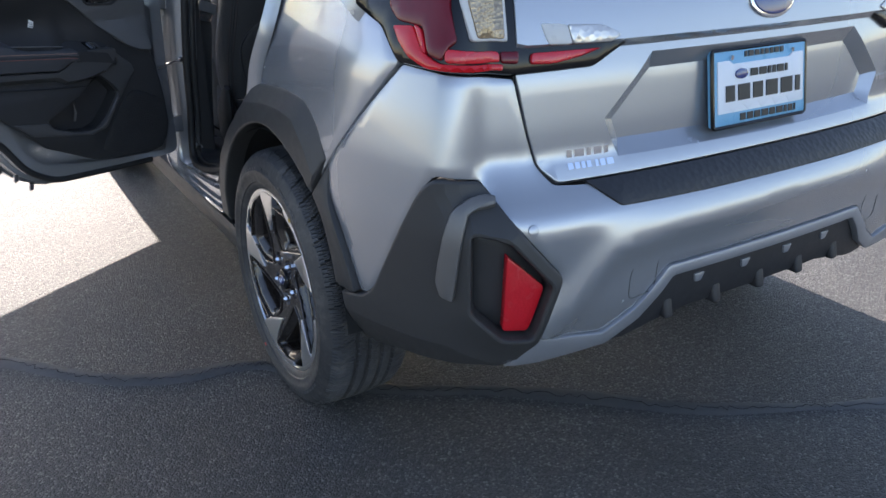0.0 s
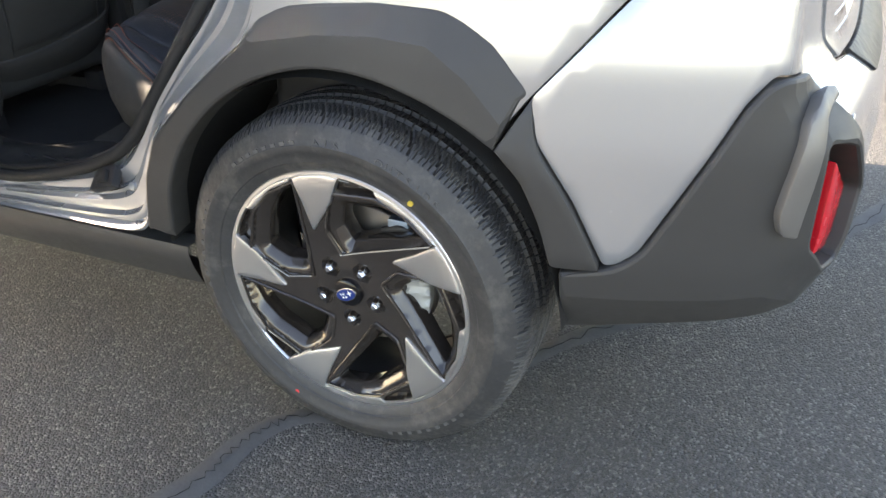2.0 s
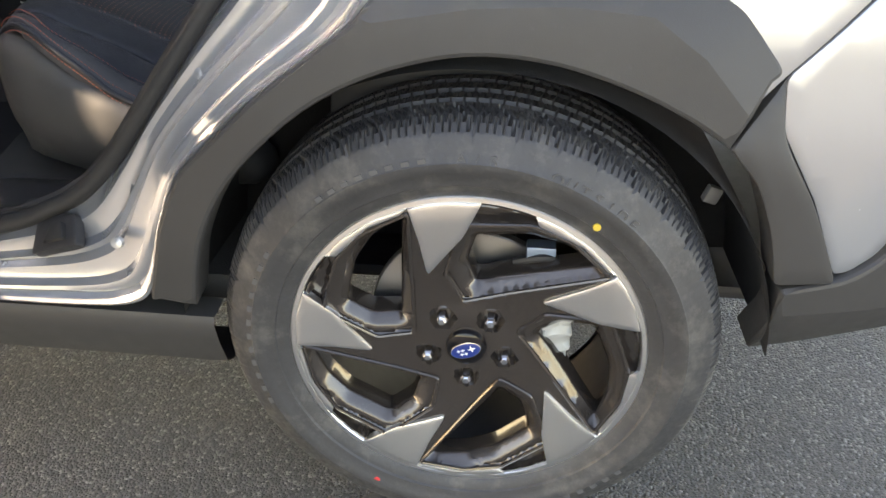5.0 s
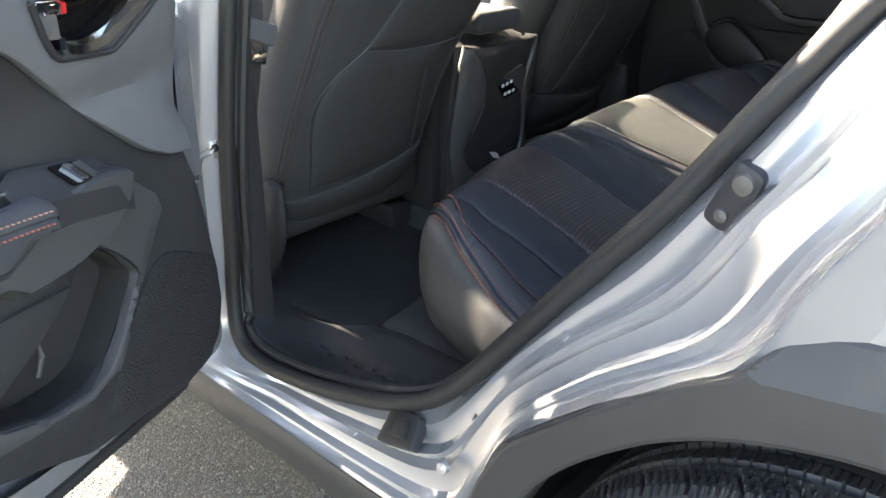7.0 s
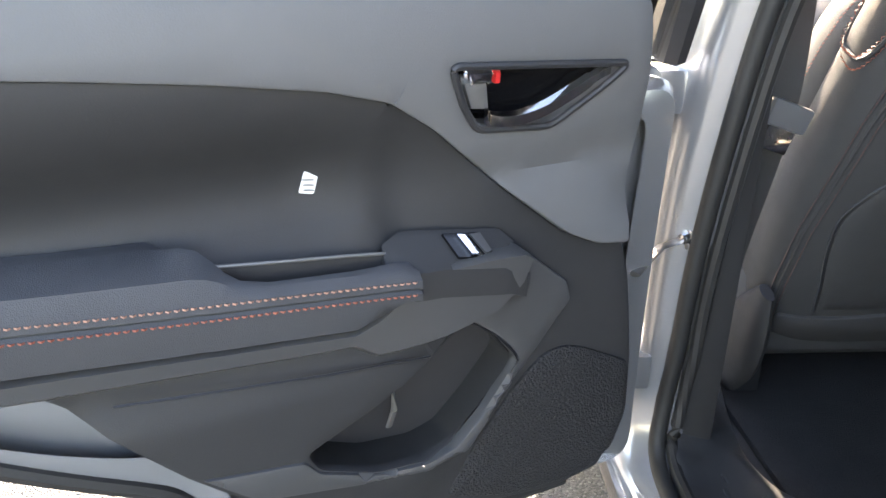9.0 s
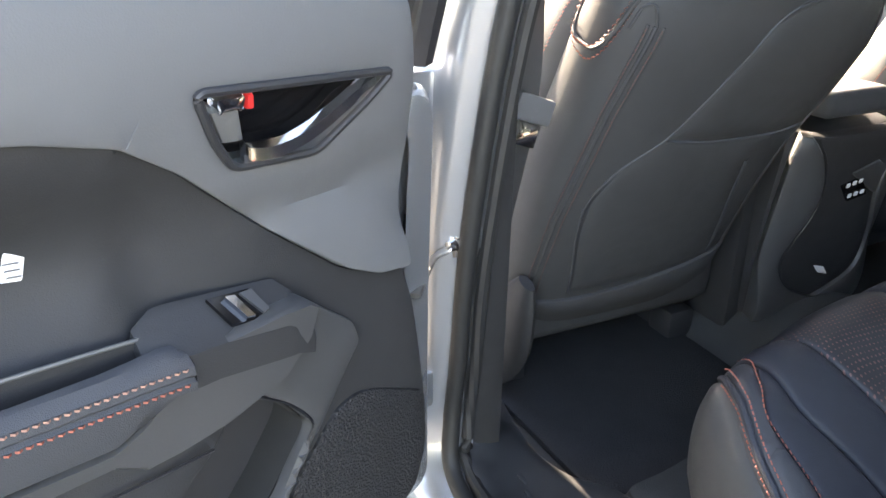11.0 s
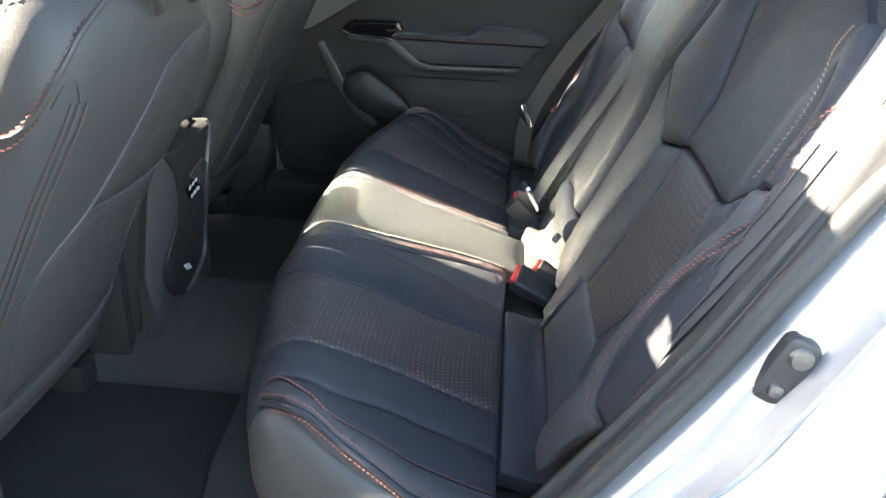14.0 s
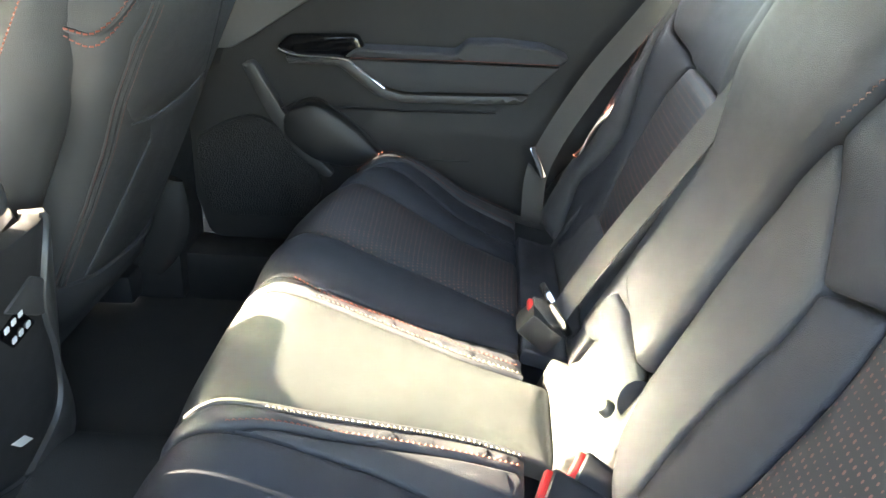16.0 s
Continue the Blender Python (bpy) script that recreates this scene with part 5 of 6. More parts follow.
# middle cover and button: same leather, lightened in colour for the sun
hood = part("backrest_foot_cover", panel(rounded([(-.070, FM), (.135, FM), (.150, F1 - .004), (-.085, F1 - .004)], .008), foot_mid, .05, .02, .006, pillow(.006, .02), flip=True), SEATLIT, bench, "cover behind the centre place, coloured lighter as if sunlit")
part("cover_button", shift(disc_stack([(0, -.006), (.007, -.005), (.010, -.001), (.010, .006)], 18), pose(-.045, .364, .688) @ pose(0, 0, 0, 0, 40, -90)), SEATLIT, hood)
# rounded side faces under the piping
for sg in (-1, 1):
    def side(u, v, sg=sg):
        return Vector((sg * (.590 + .078 * min(max((.785 - u) / .22, 0), 1) ** .7 + .016 * math.sin(min(max((v - .42) / .28, 0), 1) * math.pi) + .22 * min(0, v - .55)) + (.024 if sg > 0 else 0), u, v))
    poly = [(.745, .462), (.775, .53), (.787, .60), (.780, .660), (.752, .694), (.70, .686), (.63, .650), (.55, .614), (.42, .568), (.36, .548), (.36, .462)]
    part("cushion_side", panel(spline(poly, 4, True), side, .03, .025, .02, pillow(.012, .03), flip=sg < 0), SEATSIDE, bench, "charcoal side of the cushion")
part("cushion_base", box((-.555, .32, .42), (.58, .72, .535), .02), SEATSIDE, bench)
CREAM = mat("cream_thread", (.55, .50, .38), .7)


def thread_on(line, du, lift, m, r=.0009, lo=.0, up=(0, .3, .95)):
    pts = [(u + du, s) for u, s in line if s > lo]
    stitches([cushion(u, s) + Vector(up) * lift for u, s in pts], lambda f: up, m, bench, r=r)


for sg, q in SEAMS.items():
    thread_on(q["pipe"], -sg * .004, .0075, STITCH, .0008)
    stitches([cushion(u, s) + Vector((sg * .006, .002, -.010)) for u, s in q["pipe"]], lambda f: (sg * .7, .2, .6), STITCH, bench, r=.0008)
    part("piping", tube([cushion(u, s) + Vector((sg * .003, .001, -.002)) for u, s in q["pipe"]], .0045, 8), LEATHER, bench)
    thread_on(q["bolster"], sg * .005, .0075, STITCH, .0008, .27)
    thread_on(q["inner_bolster"], -sg * .004, .0065, STITCH, .0009, .33)
    thread_on(q["centre"], sg * .0045, .0065, CREAM, .0013, .36)
    part("piping", tube([cushion(u, s) + Vector((0, .001, .003)) for u, s in q["centre"] if s > .25], .0042, 8), LEATHERG, bench)

BU, BN = Vector((0, -.425, .905)), Vector((0, .905, .425))


def backrest(u, v):
    """Face of the backrest: across, and up along its slope; the bolsters stand proud."""
    a = u if u < MID else 2 * MID - u
    g = .032 * ease((-.47 - a) / .09) + ease((a + .30) / .15) * (.015 + .035 * ease((v - .12) / .16))
    g -= .05 * ease((-.60 - a) / .05)
    return Vector((u, .28, .79)) + BU * v + BN * g


def bpanel(poly, m, name, h=.010, o=.0, lab="", r=.008, w=.02, sg=-1, thick=.03, edge=.006):
    if sg > 0:
        poly = [(2 * MID - u, v) for u, v in poly]
    return part(name, panel(rounded(poly, r), backrest, thick, .018, edge, pillow(h, w), out=o, flip=True), m, bench, lab)


for sg in (-1, 1):
    bpanel([(-.235, -.215), (-.25, -.1), (-.262, .0), (-.262, .10), (-.2535, .174), (-.35, .178), (-.4435, .175), (-.468, .124), (-.462, .056), (-.441, -.028), (-.40, -.111), (-.38, -.215)], PERFB, "backrest_panel", .005, lab="perforated lower backrest panel", sg=sg)
    bpanel([(-.172, -.215), (-.170, -.122), (-.166, -.07), (-.167, .003), (-.180, .094), (-.180, .147), (-.2515, .173), (-.260, .10), (-.260, .0), (-.248, -.1), (-.233, -.215)], LEATHER, "backrest_panel", .008, sg=sg)
    bpanel([(-.168, -.17), (-.167, -.122), (-.163, -.07), (-.164, .003), (-.177, .094), (-.177, .149), (-.141, .221), (-.109, .253), (-.070, .20), (-.040, .1385), (-.040, .07), (-.046, .004), (-.052, -.077), (-.081, -.135), (-.12, -.16)], LEATHERG, "backrest_bolster", .012, lab="grey leatherette inner bolster", r=.012, sg=sg)
    bpanel([(-.179, .151), (-.143, .223), (-.112, .254), (-.128, .30), (-.1415, .349), (-.15, .47), (-.205, .47), (-.22, .376), (-.257, .254), (-.2525, .178)], LEATHER, "backrest_panel", .010, lab="plain shoulder panel", sg=sg)
    bpanel([(-.2545, .180), (-.259, .254), (-.222, .376), (-.207, .47), (-.40, .47), (-.50, .42), (-.556, .372), (-.578, .33), (-.582, .27), (-.581, .236), (-.54, .20), (-.4445, .179), (-.35, .182)], LEATHER, "backrest_panel", .008, lab="plain upper backrest panel", w=.05, sg=sg)
    bpanel([(-.4465, .175), (-.471, .124), (-.465, .056), (-.444, -.028), (-.403, -.111), (-.383, -.215), (-.50, -.215), (-.535, -.10), (-.513, -.04), (-.508, .02), (-.528, .08), (-.559, .14), (-.580, .19), (-.583, .233), (-.54, .197)], LEATHER, "backrest_panel", .008, sg=sg)
    bpanel([(-.585, .238), (-.582, .19), (-.561, .14), (-.530, .08), (-.510, .02), (-.515, -.04), (-.537, -.10), (-.503, -.215), (-.60, -.215), (-.622, -.09), (-.590, -.075), (-.568, -.038), (-.563, .033), (-.579, .106), (-.599, .15), (-.616, .209), (-.614, .250)], LEATHERG, "backrest_bolster", .010, .003, lab="grey outer backrest bolster", w=.012, sg=sg)
    bpanel([(-.624, -.09), (-.592, -.074), (-.570, -.038), (-.565, .033), (-.581, .106), (-.601, .15), (-.618, .209), (-.616, .252), (-.585, .242), (-.585, .27), (-.581, .33), (-.559, .374), (-.505, .42), (-.56, .43), (-.64, .36), (-.655, .24), (-.652, .10), (-.650, -.08)], LEATHER, "backrest_bolster", .008, .0, lab="black leatherette side of the backrest", w=.012, sg=sg)
    o = (lambda u: u) if sg < 0 else (lambda u: 2 * MID - u)
    for line, m in (([(-.614, .250), (-.616, .209), (-.599, .15), (-.579, .106), (-.563, .033), (-.568, -.038), (-.59, -.073), (-.622, -.088)], STITCH), ([(-.621, .250), (-.623, .209), (-.606, .15), (-.587, .106), (-.571, .033), (-.575, -.042), (-.60, -.085)], STITCH),
                    ([(-.585, .242), (-.587, .27), (-.583, .33), (-.560, .375), (-.505, .42)], PALETHREAD), ([(-.609, .253), (-.608, .287), (-.610, .334), (-.618, .364)], STITCH), ([(-.618, .253), (-.617, .287), (-.619, .334), (-.627, .364)], STITCH), ([(-.109, .256), (-.125, .30), (-.138, .349), (-.147, .46)], PALETHREAD)):
        stitches([backrest(o(u), v) + BN * .010 for u, v in spline(line, 8)], lambda f: BN, m, bench, r=.0010)
# the centre backrest, a folded armrest that stands proud
bpanel([(-.046, -.070), (-.040, .0), (-.034, .1385), (-.070, .21), (-.105, .262), (-.118, .31), (-.128, .46), (.160, .46), (.150, .31), (.138, .20), (.136, .05), (.137, -.030), (.120, -.052)], LEATHERG, "backrest_centre", .008, .018, "grey leatherette folded centre armrest", .02, thick=.08, edge=.014)
part("armrest_hinge_roll", tube([(-.045, .332, .700), (.05, .336, .704), (.128, .335, .708)], [.020, .026, .020], 14, flat=1.5), LEATHERG, bench)
part("backrest_shell", shift(box((-.60, -.06, -.25), (.62, .0, .46), .02), Matrix.Translation((0, .28, .79)) @ Matrix(((1, 0, 0, 0), (0, .905, -.425, 0), (0, .425, .905, 0), (0, 0, 0, 1))) @ Matrix.Translation((0, -.012, 0))), SEATSIDE, bench)


def buckle(at, lab):
    """A moulded belt buckle on its webbing stalk."""
    t = thing("belt_buckle", lab, "buckle", "seat belt buckles", at=ROLL @ at)
    hull = box((-.021, -.014, -.034), (.021, .014, .040), .007, 3)
    for v in hull.verts:
        k = 1 + .16 * (v.co.z + .034) / .074
        v.co.x *= k
        v.co.y *= k
    body_ = part("buckle_body", hull, BLACKPL, t)
    part("release_button", box((-.019, -.013, .036), (.019, -.001, .046), .003), REDBTN, t, "red release button")
    part("tongue_slot", box((-.017, .001, .0385), (.017, .010, .0415), .001), INK, body_)
    part("buckle_boot", box((-.017, -.010, -.052), (.017, .010, -.030), .005), RUBBER, t)
    part("buckle_stalk", ribbon(spline([(0, 0, -.045), (0, -.006, -.075), (0, -.020, -.105)], 5), .034, lambda i: (0, 1, 0), .003), BELT, t)
    return t


def mat_from(z_dir, y_hint, at):
    """A pose with its z along z_dir and its -y towards y_hint."""
    z = Vector(z_dir).normalized()
    x = Vector(y_hint).cross(z).normalized() * -1
    y = z.cross(x)
    return Matrix(((x.x, y.x, z.x, at[0]), (x.y, y.y, z.y, at[1]), (x.z, y.z, z.z, at[2]), (0, 0, 0, 1)))


buckle(mat_from((.10, .76, .36), (-.55, -.1, 1), (-.145, .400, .634)), "black belt buckle with red button on the bench")
buckle(mat_from((.20, .75, .42), (-.55, -.1, 1), (-.116, .366, .630)), "black belt buckle tucked behind the other")
buckle(mat_from((-.10, .80, .15), (-.5, -.1, 1), (.213, .400, .640)), "black belt buckle with red button beside the centre place")


def belt(name, pts, w, lab, nf=(-.3, .8, .5)):
    t = thing(name, lab, "seat belt", "seat belts")
    part("webbing", ribbon(spline(pts, 10), w, lambda i: nf, .0018), BELT, t)
    return t


b1 = belt("centre_seat_belt", [(.20, .40, .675), (.175, .355, .78), (.14, .28, .93), (.09, .18, 1.14), (.06, .10, 1.35)], .047, "grey woven belt across the rear backrest")
part("tongue", shift(box((-.03, -.006, -.035), (.03, .006, .03), .004), pose(.195, .405, .69, -30, 0, 12)), CHROME, b1, "steel belt tongue")
part("retractor_cap", shift(box((-.025, -.02, -.03), (.025, .02, .03), .008), pose(.20, .425, .655, -50, 0, 0)), BLACKPL, b1)
near_belt = belt("near_seat_belt", [(-.606, .338, .700), (-.614, .291, .82), (-.630, .242, .92), (-.643, .203, 1.0), (-.649, .167, 1.08), (-.642, .10, 1.25)], .046, "grey woven belt running down beside the backrest", (-.38, .88, .28))
for k in (-1, 1):
    part("webbing_rib", tube([Vector(p) + Vector((-.001 - k * .010, .002 - k * .0045, .001)) for p in spline([(-.606, .338, .700), (-.614, .291, .82), (-.630, .242, .92), (-.643, .203, 1.0), (-.649, .167, 1.08)], 6)], .0018, 6), BELT, near_belt)
b2 = belt("far_seat_belt", [(.655, .42, .62), (.665, .41, .74), (.66, .33, .90), (.63, .20, 1.10), (.60, .08, 1.36)], .047, "grey woven belt hanging by the far door", (-.85, .45, .3))
part("tongue", shift(box((-.026, -.006, -.035), (.026, .006, .03), .004), pose(.668, .425, .745, -20, 15, 20)), CHROME, b2, "steel belt tongue")


# front seats: seen from behind
DARKTHREAD = mat("dull_red_thread", (.14, .05, .04), .7)
FU, FN = Vector((0, -.47, .883)).normalized(), Vector((0, -.883, -.47)).normalized()


VINYL = mat("black_vinyl_seat_back", (0.052, 0.053, 0.055), 0.56, spec=0.28, bump=0.22, bump_scale=900, kind="voronoi", var=0.1)
FLAP = mat("flap_carpet", (.052, .052, .054), .85, spec=.2, bump=.5, bump_scale=600)


def bucket_seat(x0, lab, near):
    t = thing("bucket_seat", lab, "car seat", "front seats", at=Matrix.Translation((x0, 0, 0)) if near else ROLL @ Matrix.Translation((x0, 0, 0)))

    VS = [-.33, -.23, -.10, .0, .08, .18, .25, .30, .33, .345]
    HO = [.228, .243, .252, .248, .246, .246, .244, .222, .160, .06]
    HI = [.205, .205, .188, .190, .212, .224, .200, .150, .10, .05]
    DV = [-.33, -.2, .0, .12, .20, .26, .30, .33, .345]
    DP = [.185, .18, .17, .165, .16, .145, .12, .085, .03]
    door = -1 if near else 1

    def half(c, v):
        return np.interp(v, VS, HO if c * door > 0 else HI)

    def surf(phi, v):
        """The padded back as a closed volume: phi 90 faces the bench, 0 and 180 its two sides."""
        c, q = math.cos(math.radians(phi)), math.sin(math.radians(phi))
        hw, d = half(c, v), np.interp(v, DV, DP)
        u = hw * math.copysign(abs(c) ** .60, c)
        w = .5 * d * math.copysign(abs(q) ** .60, q) - .082
        return Vector((u, 1.022, .85)) + FU * v + FN * (w - .05 * max(0, v - .22))

    def rear_face(u, v):
        hw, d = half(u, v), np.interp(v, DV, DP)
        k = min(.97, abs(u) / hw)
        w = .5 * d * (1 - k ** 3.33) ** .30 - .082
        return Vector((u, 1.022, .85)) + FU * v + FN * (w - .05 * max(0, v - .22))
    rings = [[surf(a, v) for a in np.linspace(0, 360, 40, endpoint=False)] for v in np.concatenate([np.linspace(-.33, .25, 15), [.275, .295, .312, .325, .337, .345]])]
    bk = loft(rings, True, True)
    bmesh.ops.recalc_face_normals(bk, faces=list(bk.faces))
    part("backrest_rear", bk, VINYL, t, "black leatherette backrest seen from behind")
    for sg in (-1, 1):
        ang = lambda a: a if sg > 0 else 180 - a
        # three pleats run down the rear corner
        for k, a0 in enumerate((31, 36, 41)):
            vs = np.linspace(-.31, .230, 40)
            run = [surf(ang(a0 + 6 * max(0, v - .1) / .15 * (1 if v < .25 else 1)), v) for v in vs]
            part("pleat", tube(run, .0032 if k == 1 else .0024, 6), VINYL, t)
            if k != 1:
                stitches([p + Vector((sg * .0022, 0, 0)) + FN * .0018 for p in run], lambda f: (sg, -.6, 0), DARKTHREAD, t, r=.0004)
        # seam that sweeps from the pleats over the shoulder
        sweep = [surf(ang(a_), v_) for a_, v_ in spline([(42, .230), (37, .252), (29, .250), (24, .22)], 8)]
        part("shoulder_seam", tube(sweep, .0022, 6), VINYL, t)
        # shoulder insert, framed by twin stitching
        edge = spline([(32, .325), (27, .29), (19, .235), (9, .185), (-4, .160), (-18, .170), (-28, .21), (-32, .26), (-28, .315)], 5)
        eg = [surf(ang(a_), v_) for a_, v_ in edge]
        nf = lambda f: (sg, .8, .3)
        part("shoulder_welt", tube(eg, .0035, 6), VINYL, t)
        stitches([p + Vector((sg * .003, .002, .002)) for p in eg], nf, STITCH, t, r=.0012, pitch=.0085, length=.0065)
        eg2 = [surf(ang(a_ * .9 + 5), v_ - .009) for a_, v_ in edge]
        stitches([p + Vector((sg * .002, .001, .001)) for p in eg2], nf, STITCH, t, r=.0011, pitch=.0085, length=.0065)
    # seams of the back: one long sweep, a cross seam and a short one, and the flap at the foot
    m_ = (lambda q: q) if near else (lambda q: [(-u, v) for u, v in q])
    for line in ([(.112, .275), (.03, .265), (-.025, .240), (-.056, .18), (-.083, .12), (-.115, .06), (-.165, .005), (-.190, -.06), (-.183, -.13), (-.160, -.22), (-.146, -.285)], [(.150, .044), (.06, .042), (-.03, .044), (-.112, .056)], [(.071, -.01), (.088, -.08), (.108, -.15), (.134, -.245)]):
        run = [rear_face(u, v) for u, v in spline(m_(line), 8)]
        part("back_seam", tube([p + FN * .0005 for p in run], .0021, 6), LEATHERG, t)
        part("seam_groove", tube([p + FN * .0002 + Vector((.0035, 0, 0)) for p in run], .0014, 5), INK, t)
    inner = m_([(.03, .262), (-.025, .237), (-.053, .18), (-.080, .12), (-.112, .058), (-.03, .047), (.06, .045), (.15, .047), (.195, .10), (.205, .18), (.175, .245), (.112, .272)])
    part("back_panel", panel(rounded(inner, .015), rear_face, .006, .025, .004, pillow(.004, .03), out=.001), VINYL, t)
    lower = m_([(-.116, .054), (-.165, .001), (-.186, -.06), (-.179, -.13), (-.156, -.22), (-.144, -.275), (.0, -.265), (.130, -.24), (.105, -.15), (.085, -.08), (.069, -.008), (.10, .038), (-.03, .040)])
    part("map_pocket", panel(rounded(lower, .015), rear_face, .006, .025, .004, pillow(.005, .04), out=.001), VINYL, t, "flat map pocket sewn into the backrest")

    def flap_face(u, v):
        p = rear_face(u * .96, max(v, -.30))
        return p + FU * min(0, v + .30) - FN * .30 * max(0, -.32 - v)
    flap = m_([(-.205, -.300), (-.02, -.280), (.16, -.246), (.222, -.244), (.226, -.33), (.19, -.405), (.07, -.432), (-.15, -.428), (-.185, -.40)])
    part("seat_skirt", panel(rounded(flap, .012), flap_face, .02, .03, .004, pillow(.003, .02), out=.006), FLAP, t, "charcoal carpet flap at the foot of the backrest")
    # front half: bolsters wrap round and rise above the rear shell
    for sg in (-1, 1):
        rings = []
        for v in list(np.linspace(-.30, .17, 10)) + [.20, .22, .233]:
            k = max(0, (v - .12) / .117)
            # hidden widening of the driver's inner bolster, added to shade the buckles
            wing = .052 * ease((v + .12) / .12) if near and sg > 0 else 0
            c = Vector((sg * (.188 + .012 * math.sin((v + .3) / .5 * 3.1) + wing), 1.022, .85)) + FU * v - FN * (.155 + .6 * wing)
            w = (.048 + .1 * wing) * math.sqrt(max(.02, 1 - k * k))
            rings.append([c + Vector((1, 0, 0)) * math.cos(a) * w - FN * math.sin(a) * w * 1.75 for a in np.linspace(0, 6.2832, 18, endpoint=False)])
        b_ = loft(rings, True, True)
        bmesh.ops.recalc_face_normals(b_, faces=list(b_.faces))
        part("side_bolster", b_, VINYL, t, "leatherette side bolster with orange seam")
        run = [r[0 if sg > 0 else 9] + Vector((sg * .001, 0, 0)) for r in rings[:-1]]
        stitches(run, lambda f: (sg, 0, 0), STITCH, t, r=.0009)
    part("seat_cushion", box((-.25, 1.20, .47), (.25, 1.70, .66), .06, 3), VINYL, t, "black leatherette seat cushion")
    for x0, x1 in ((-.262, -.185), (.185, .255)):
        part("cushion_side_bolster", box((x0, 1.24, .46), (x1, 1.66, .745), .03, 3), VINYL, t)
    hr = shift(box((-.13, -.055, 0), (.13, .055, .19), .045, 4), Matrix.Translation((0, .900, 1.168)) @ pose(0, 0, 0, 16, 0, 0))
    part("headrest", hr, VINYL, t, "black leatherette headrest")
    for sx in (-.06, .06):
        part("headrest_post", tube([(sx, .925, 1.10), (sx, .890, 1.22)], .006, 10), CHROME, t)
        part("post_guide", shift(box((-.016, -.016, -.01), (.016, .016, .012), .004), pose(sx, .915, 1.146)), BLACKPL, t)
    lobe = []
    for k in range(9):
        f = k / 8
        y, z, rr = 1.235 - .10 * f, .435 + .21 * f, .062 * math.sin(math.pi * (.22 + .70 * f)) + .004
        lobe.append([(door * (.236 + .022 * math.cos(a) * math.sin(math.pi * (.15 + .7 * f))), y + rr * math.sin(a), z + .3 * rr * math.sin(a)) for a in np.linspace(0, 6.2832, 16, endpoint=False)])
    rc = loft(lobe, True, True)
    bmesh.ops.recalc_face_normals(rc, faces=list(rc.faces))
    part("recliner_cover", rc, TRIMBLK, t, "black plastic recliner cover")
    for sx in (-.20, .19):
        part("seat_rail", box((sx - .022, 1.26, .385), (sx + .022, 1.8, .43), .006), BLACKPL, t)
        part("rail_end_cap", box((sx - .03, 1.225, .39), (sx + .03, 1.29, .455), .01), BLACKPL, t)
    return t


bucket_seat(-.405, "black leatherette driver's seat with orange seams, seen from behind", True)
bucket_seat(.405, "black leatherette passenger seat with orange seams, seen from behind", False)

# ---------------------------------------------------------------- centre console
console = thing("centre_console", "dark plastic centre console with charging sockets facing the bench", "console", at=Matrix.Identity(4))


def cface(u, v):
    return Vector((u, 1.085 - .13 * (v - .73) + (1.5 + 5.5 * ease((v - .50) / .12)) * max(0, abs(u + .005) - .075) ** 2, v))


body_rings = []
for z, hw, y0 in ((.46, .140, 1.135), (.60, .140, 1.115), (.74, .140, 1.098), (.80, .138, 1.092), (.835, .130, 1.10), (.850, .105, 1.13)):
    body_rings.append([(-hw, y0 + .06, z), (-hw, 1.9, z - .03), (hw, 1.9, z - .03), (hw, y0 + .06, z), (hw - .003, y0 + .035, z), (hw - .03, y0 + .015, z), (.05, y0 + .003, z), (-.05, y0 + .003, z), (-hw + .03, y0 + .015, z), (-hw + .003, y0 + .035, z)])
cb = loft(body_rings, True, True)
bmesh.ops.recalc_face_normals(cb, faces=list(cb.faces))
part("console_body", cb, TRIMBLK, console)
for x0, x1 in ((-.172, -.125), (.125, .172)):
    part("console_side", box((x0 + (.008 if x0 < 0 else 0), 1.165, .42), (x1 - (0 if x0 < 0 else .008), 1.80, .825), .012), TRIMBLK, console)
INNER = [(.118, .838), (.104, .820), (.088, .790), (.074, .735), (.080, .690), (.098, .645), (.110, .600), (.104, .565), (.080, .535), (.030, .510), (.0, .500)]
inner_line = spline(INNER, 4)
centre = [(u - .003, v) for u, v in inner_line] + [(-u - .007, v) for u, v in inner_line[::-1]]
part("console_back_panel", panel(centre, cface, .02, .018, .004, out=.002), TRIMBLK, console)
part("panel_joint", tube([cface(-u - .006, v) + Vector((0, -.010, 0)) for u, v in inner_line], .0012, 6), INK, console)
for sg in (-1, 1):
    wing = [(sg * u - .005, v) for u, v in inner_line] + [(sg * u - .005, v) for u, v in ((.0, .478), (.06, .470), (.137, .468), (.142, .56), (.140, .70), (.138, .80), (.132, .838))]
    part("console_wing", panel(wing if sg > 0 else wing[::-1], cface, .03, .018, .006, out=.010), SASH, console, "charcoal side wing")
sock = part("socket_panel", panel(rounded([(-.030, .738), (.0, .703), (.050, .712), (.018, .750)], .004), cface, .004, .03, .0015, out=.005), GLOSSBLK, console, "gloss black panel with charging sockets")
for u, v in ((-.017, .733), (-.002, .736), (.013, .739), (-.004, .711), (.011, .713), (.027, .715)):
    part("socket_mark", panel(rounded([(u, v), (u + .009, v + .001), (u + .009, v + .009), (u, v + .008)], .002), cface, .002, .03, .0006, out=.0065), LABELW, sock)
part("vent_hood", panel(rounded([(-.012, .760), (.050, .780), (.078, .762), (.094, .700), (.058, .716)], .006), cface, .02, .02, .004, out=.006), SASH, console, "sloped hood over the sockets")
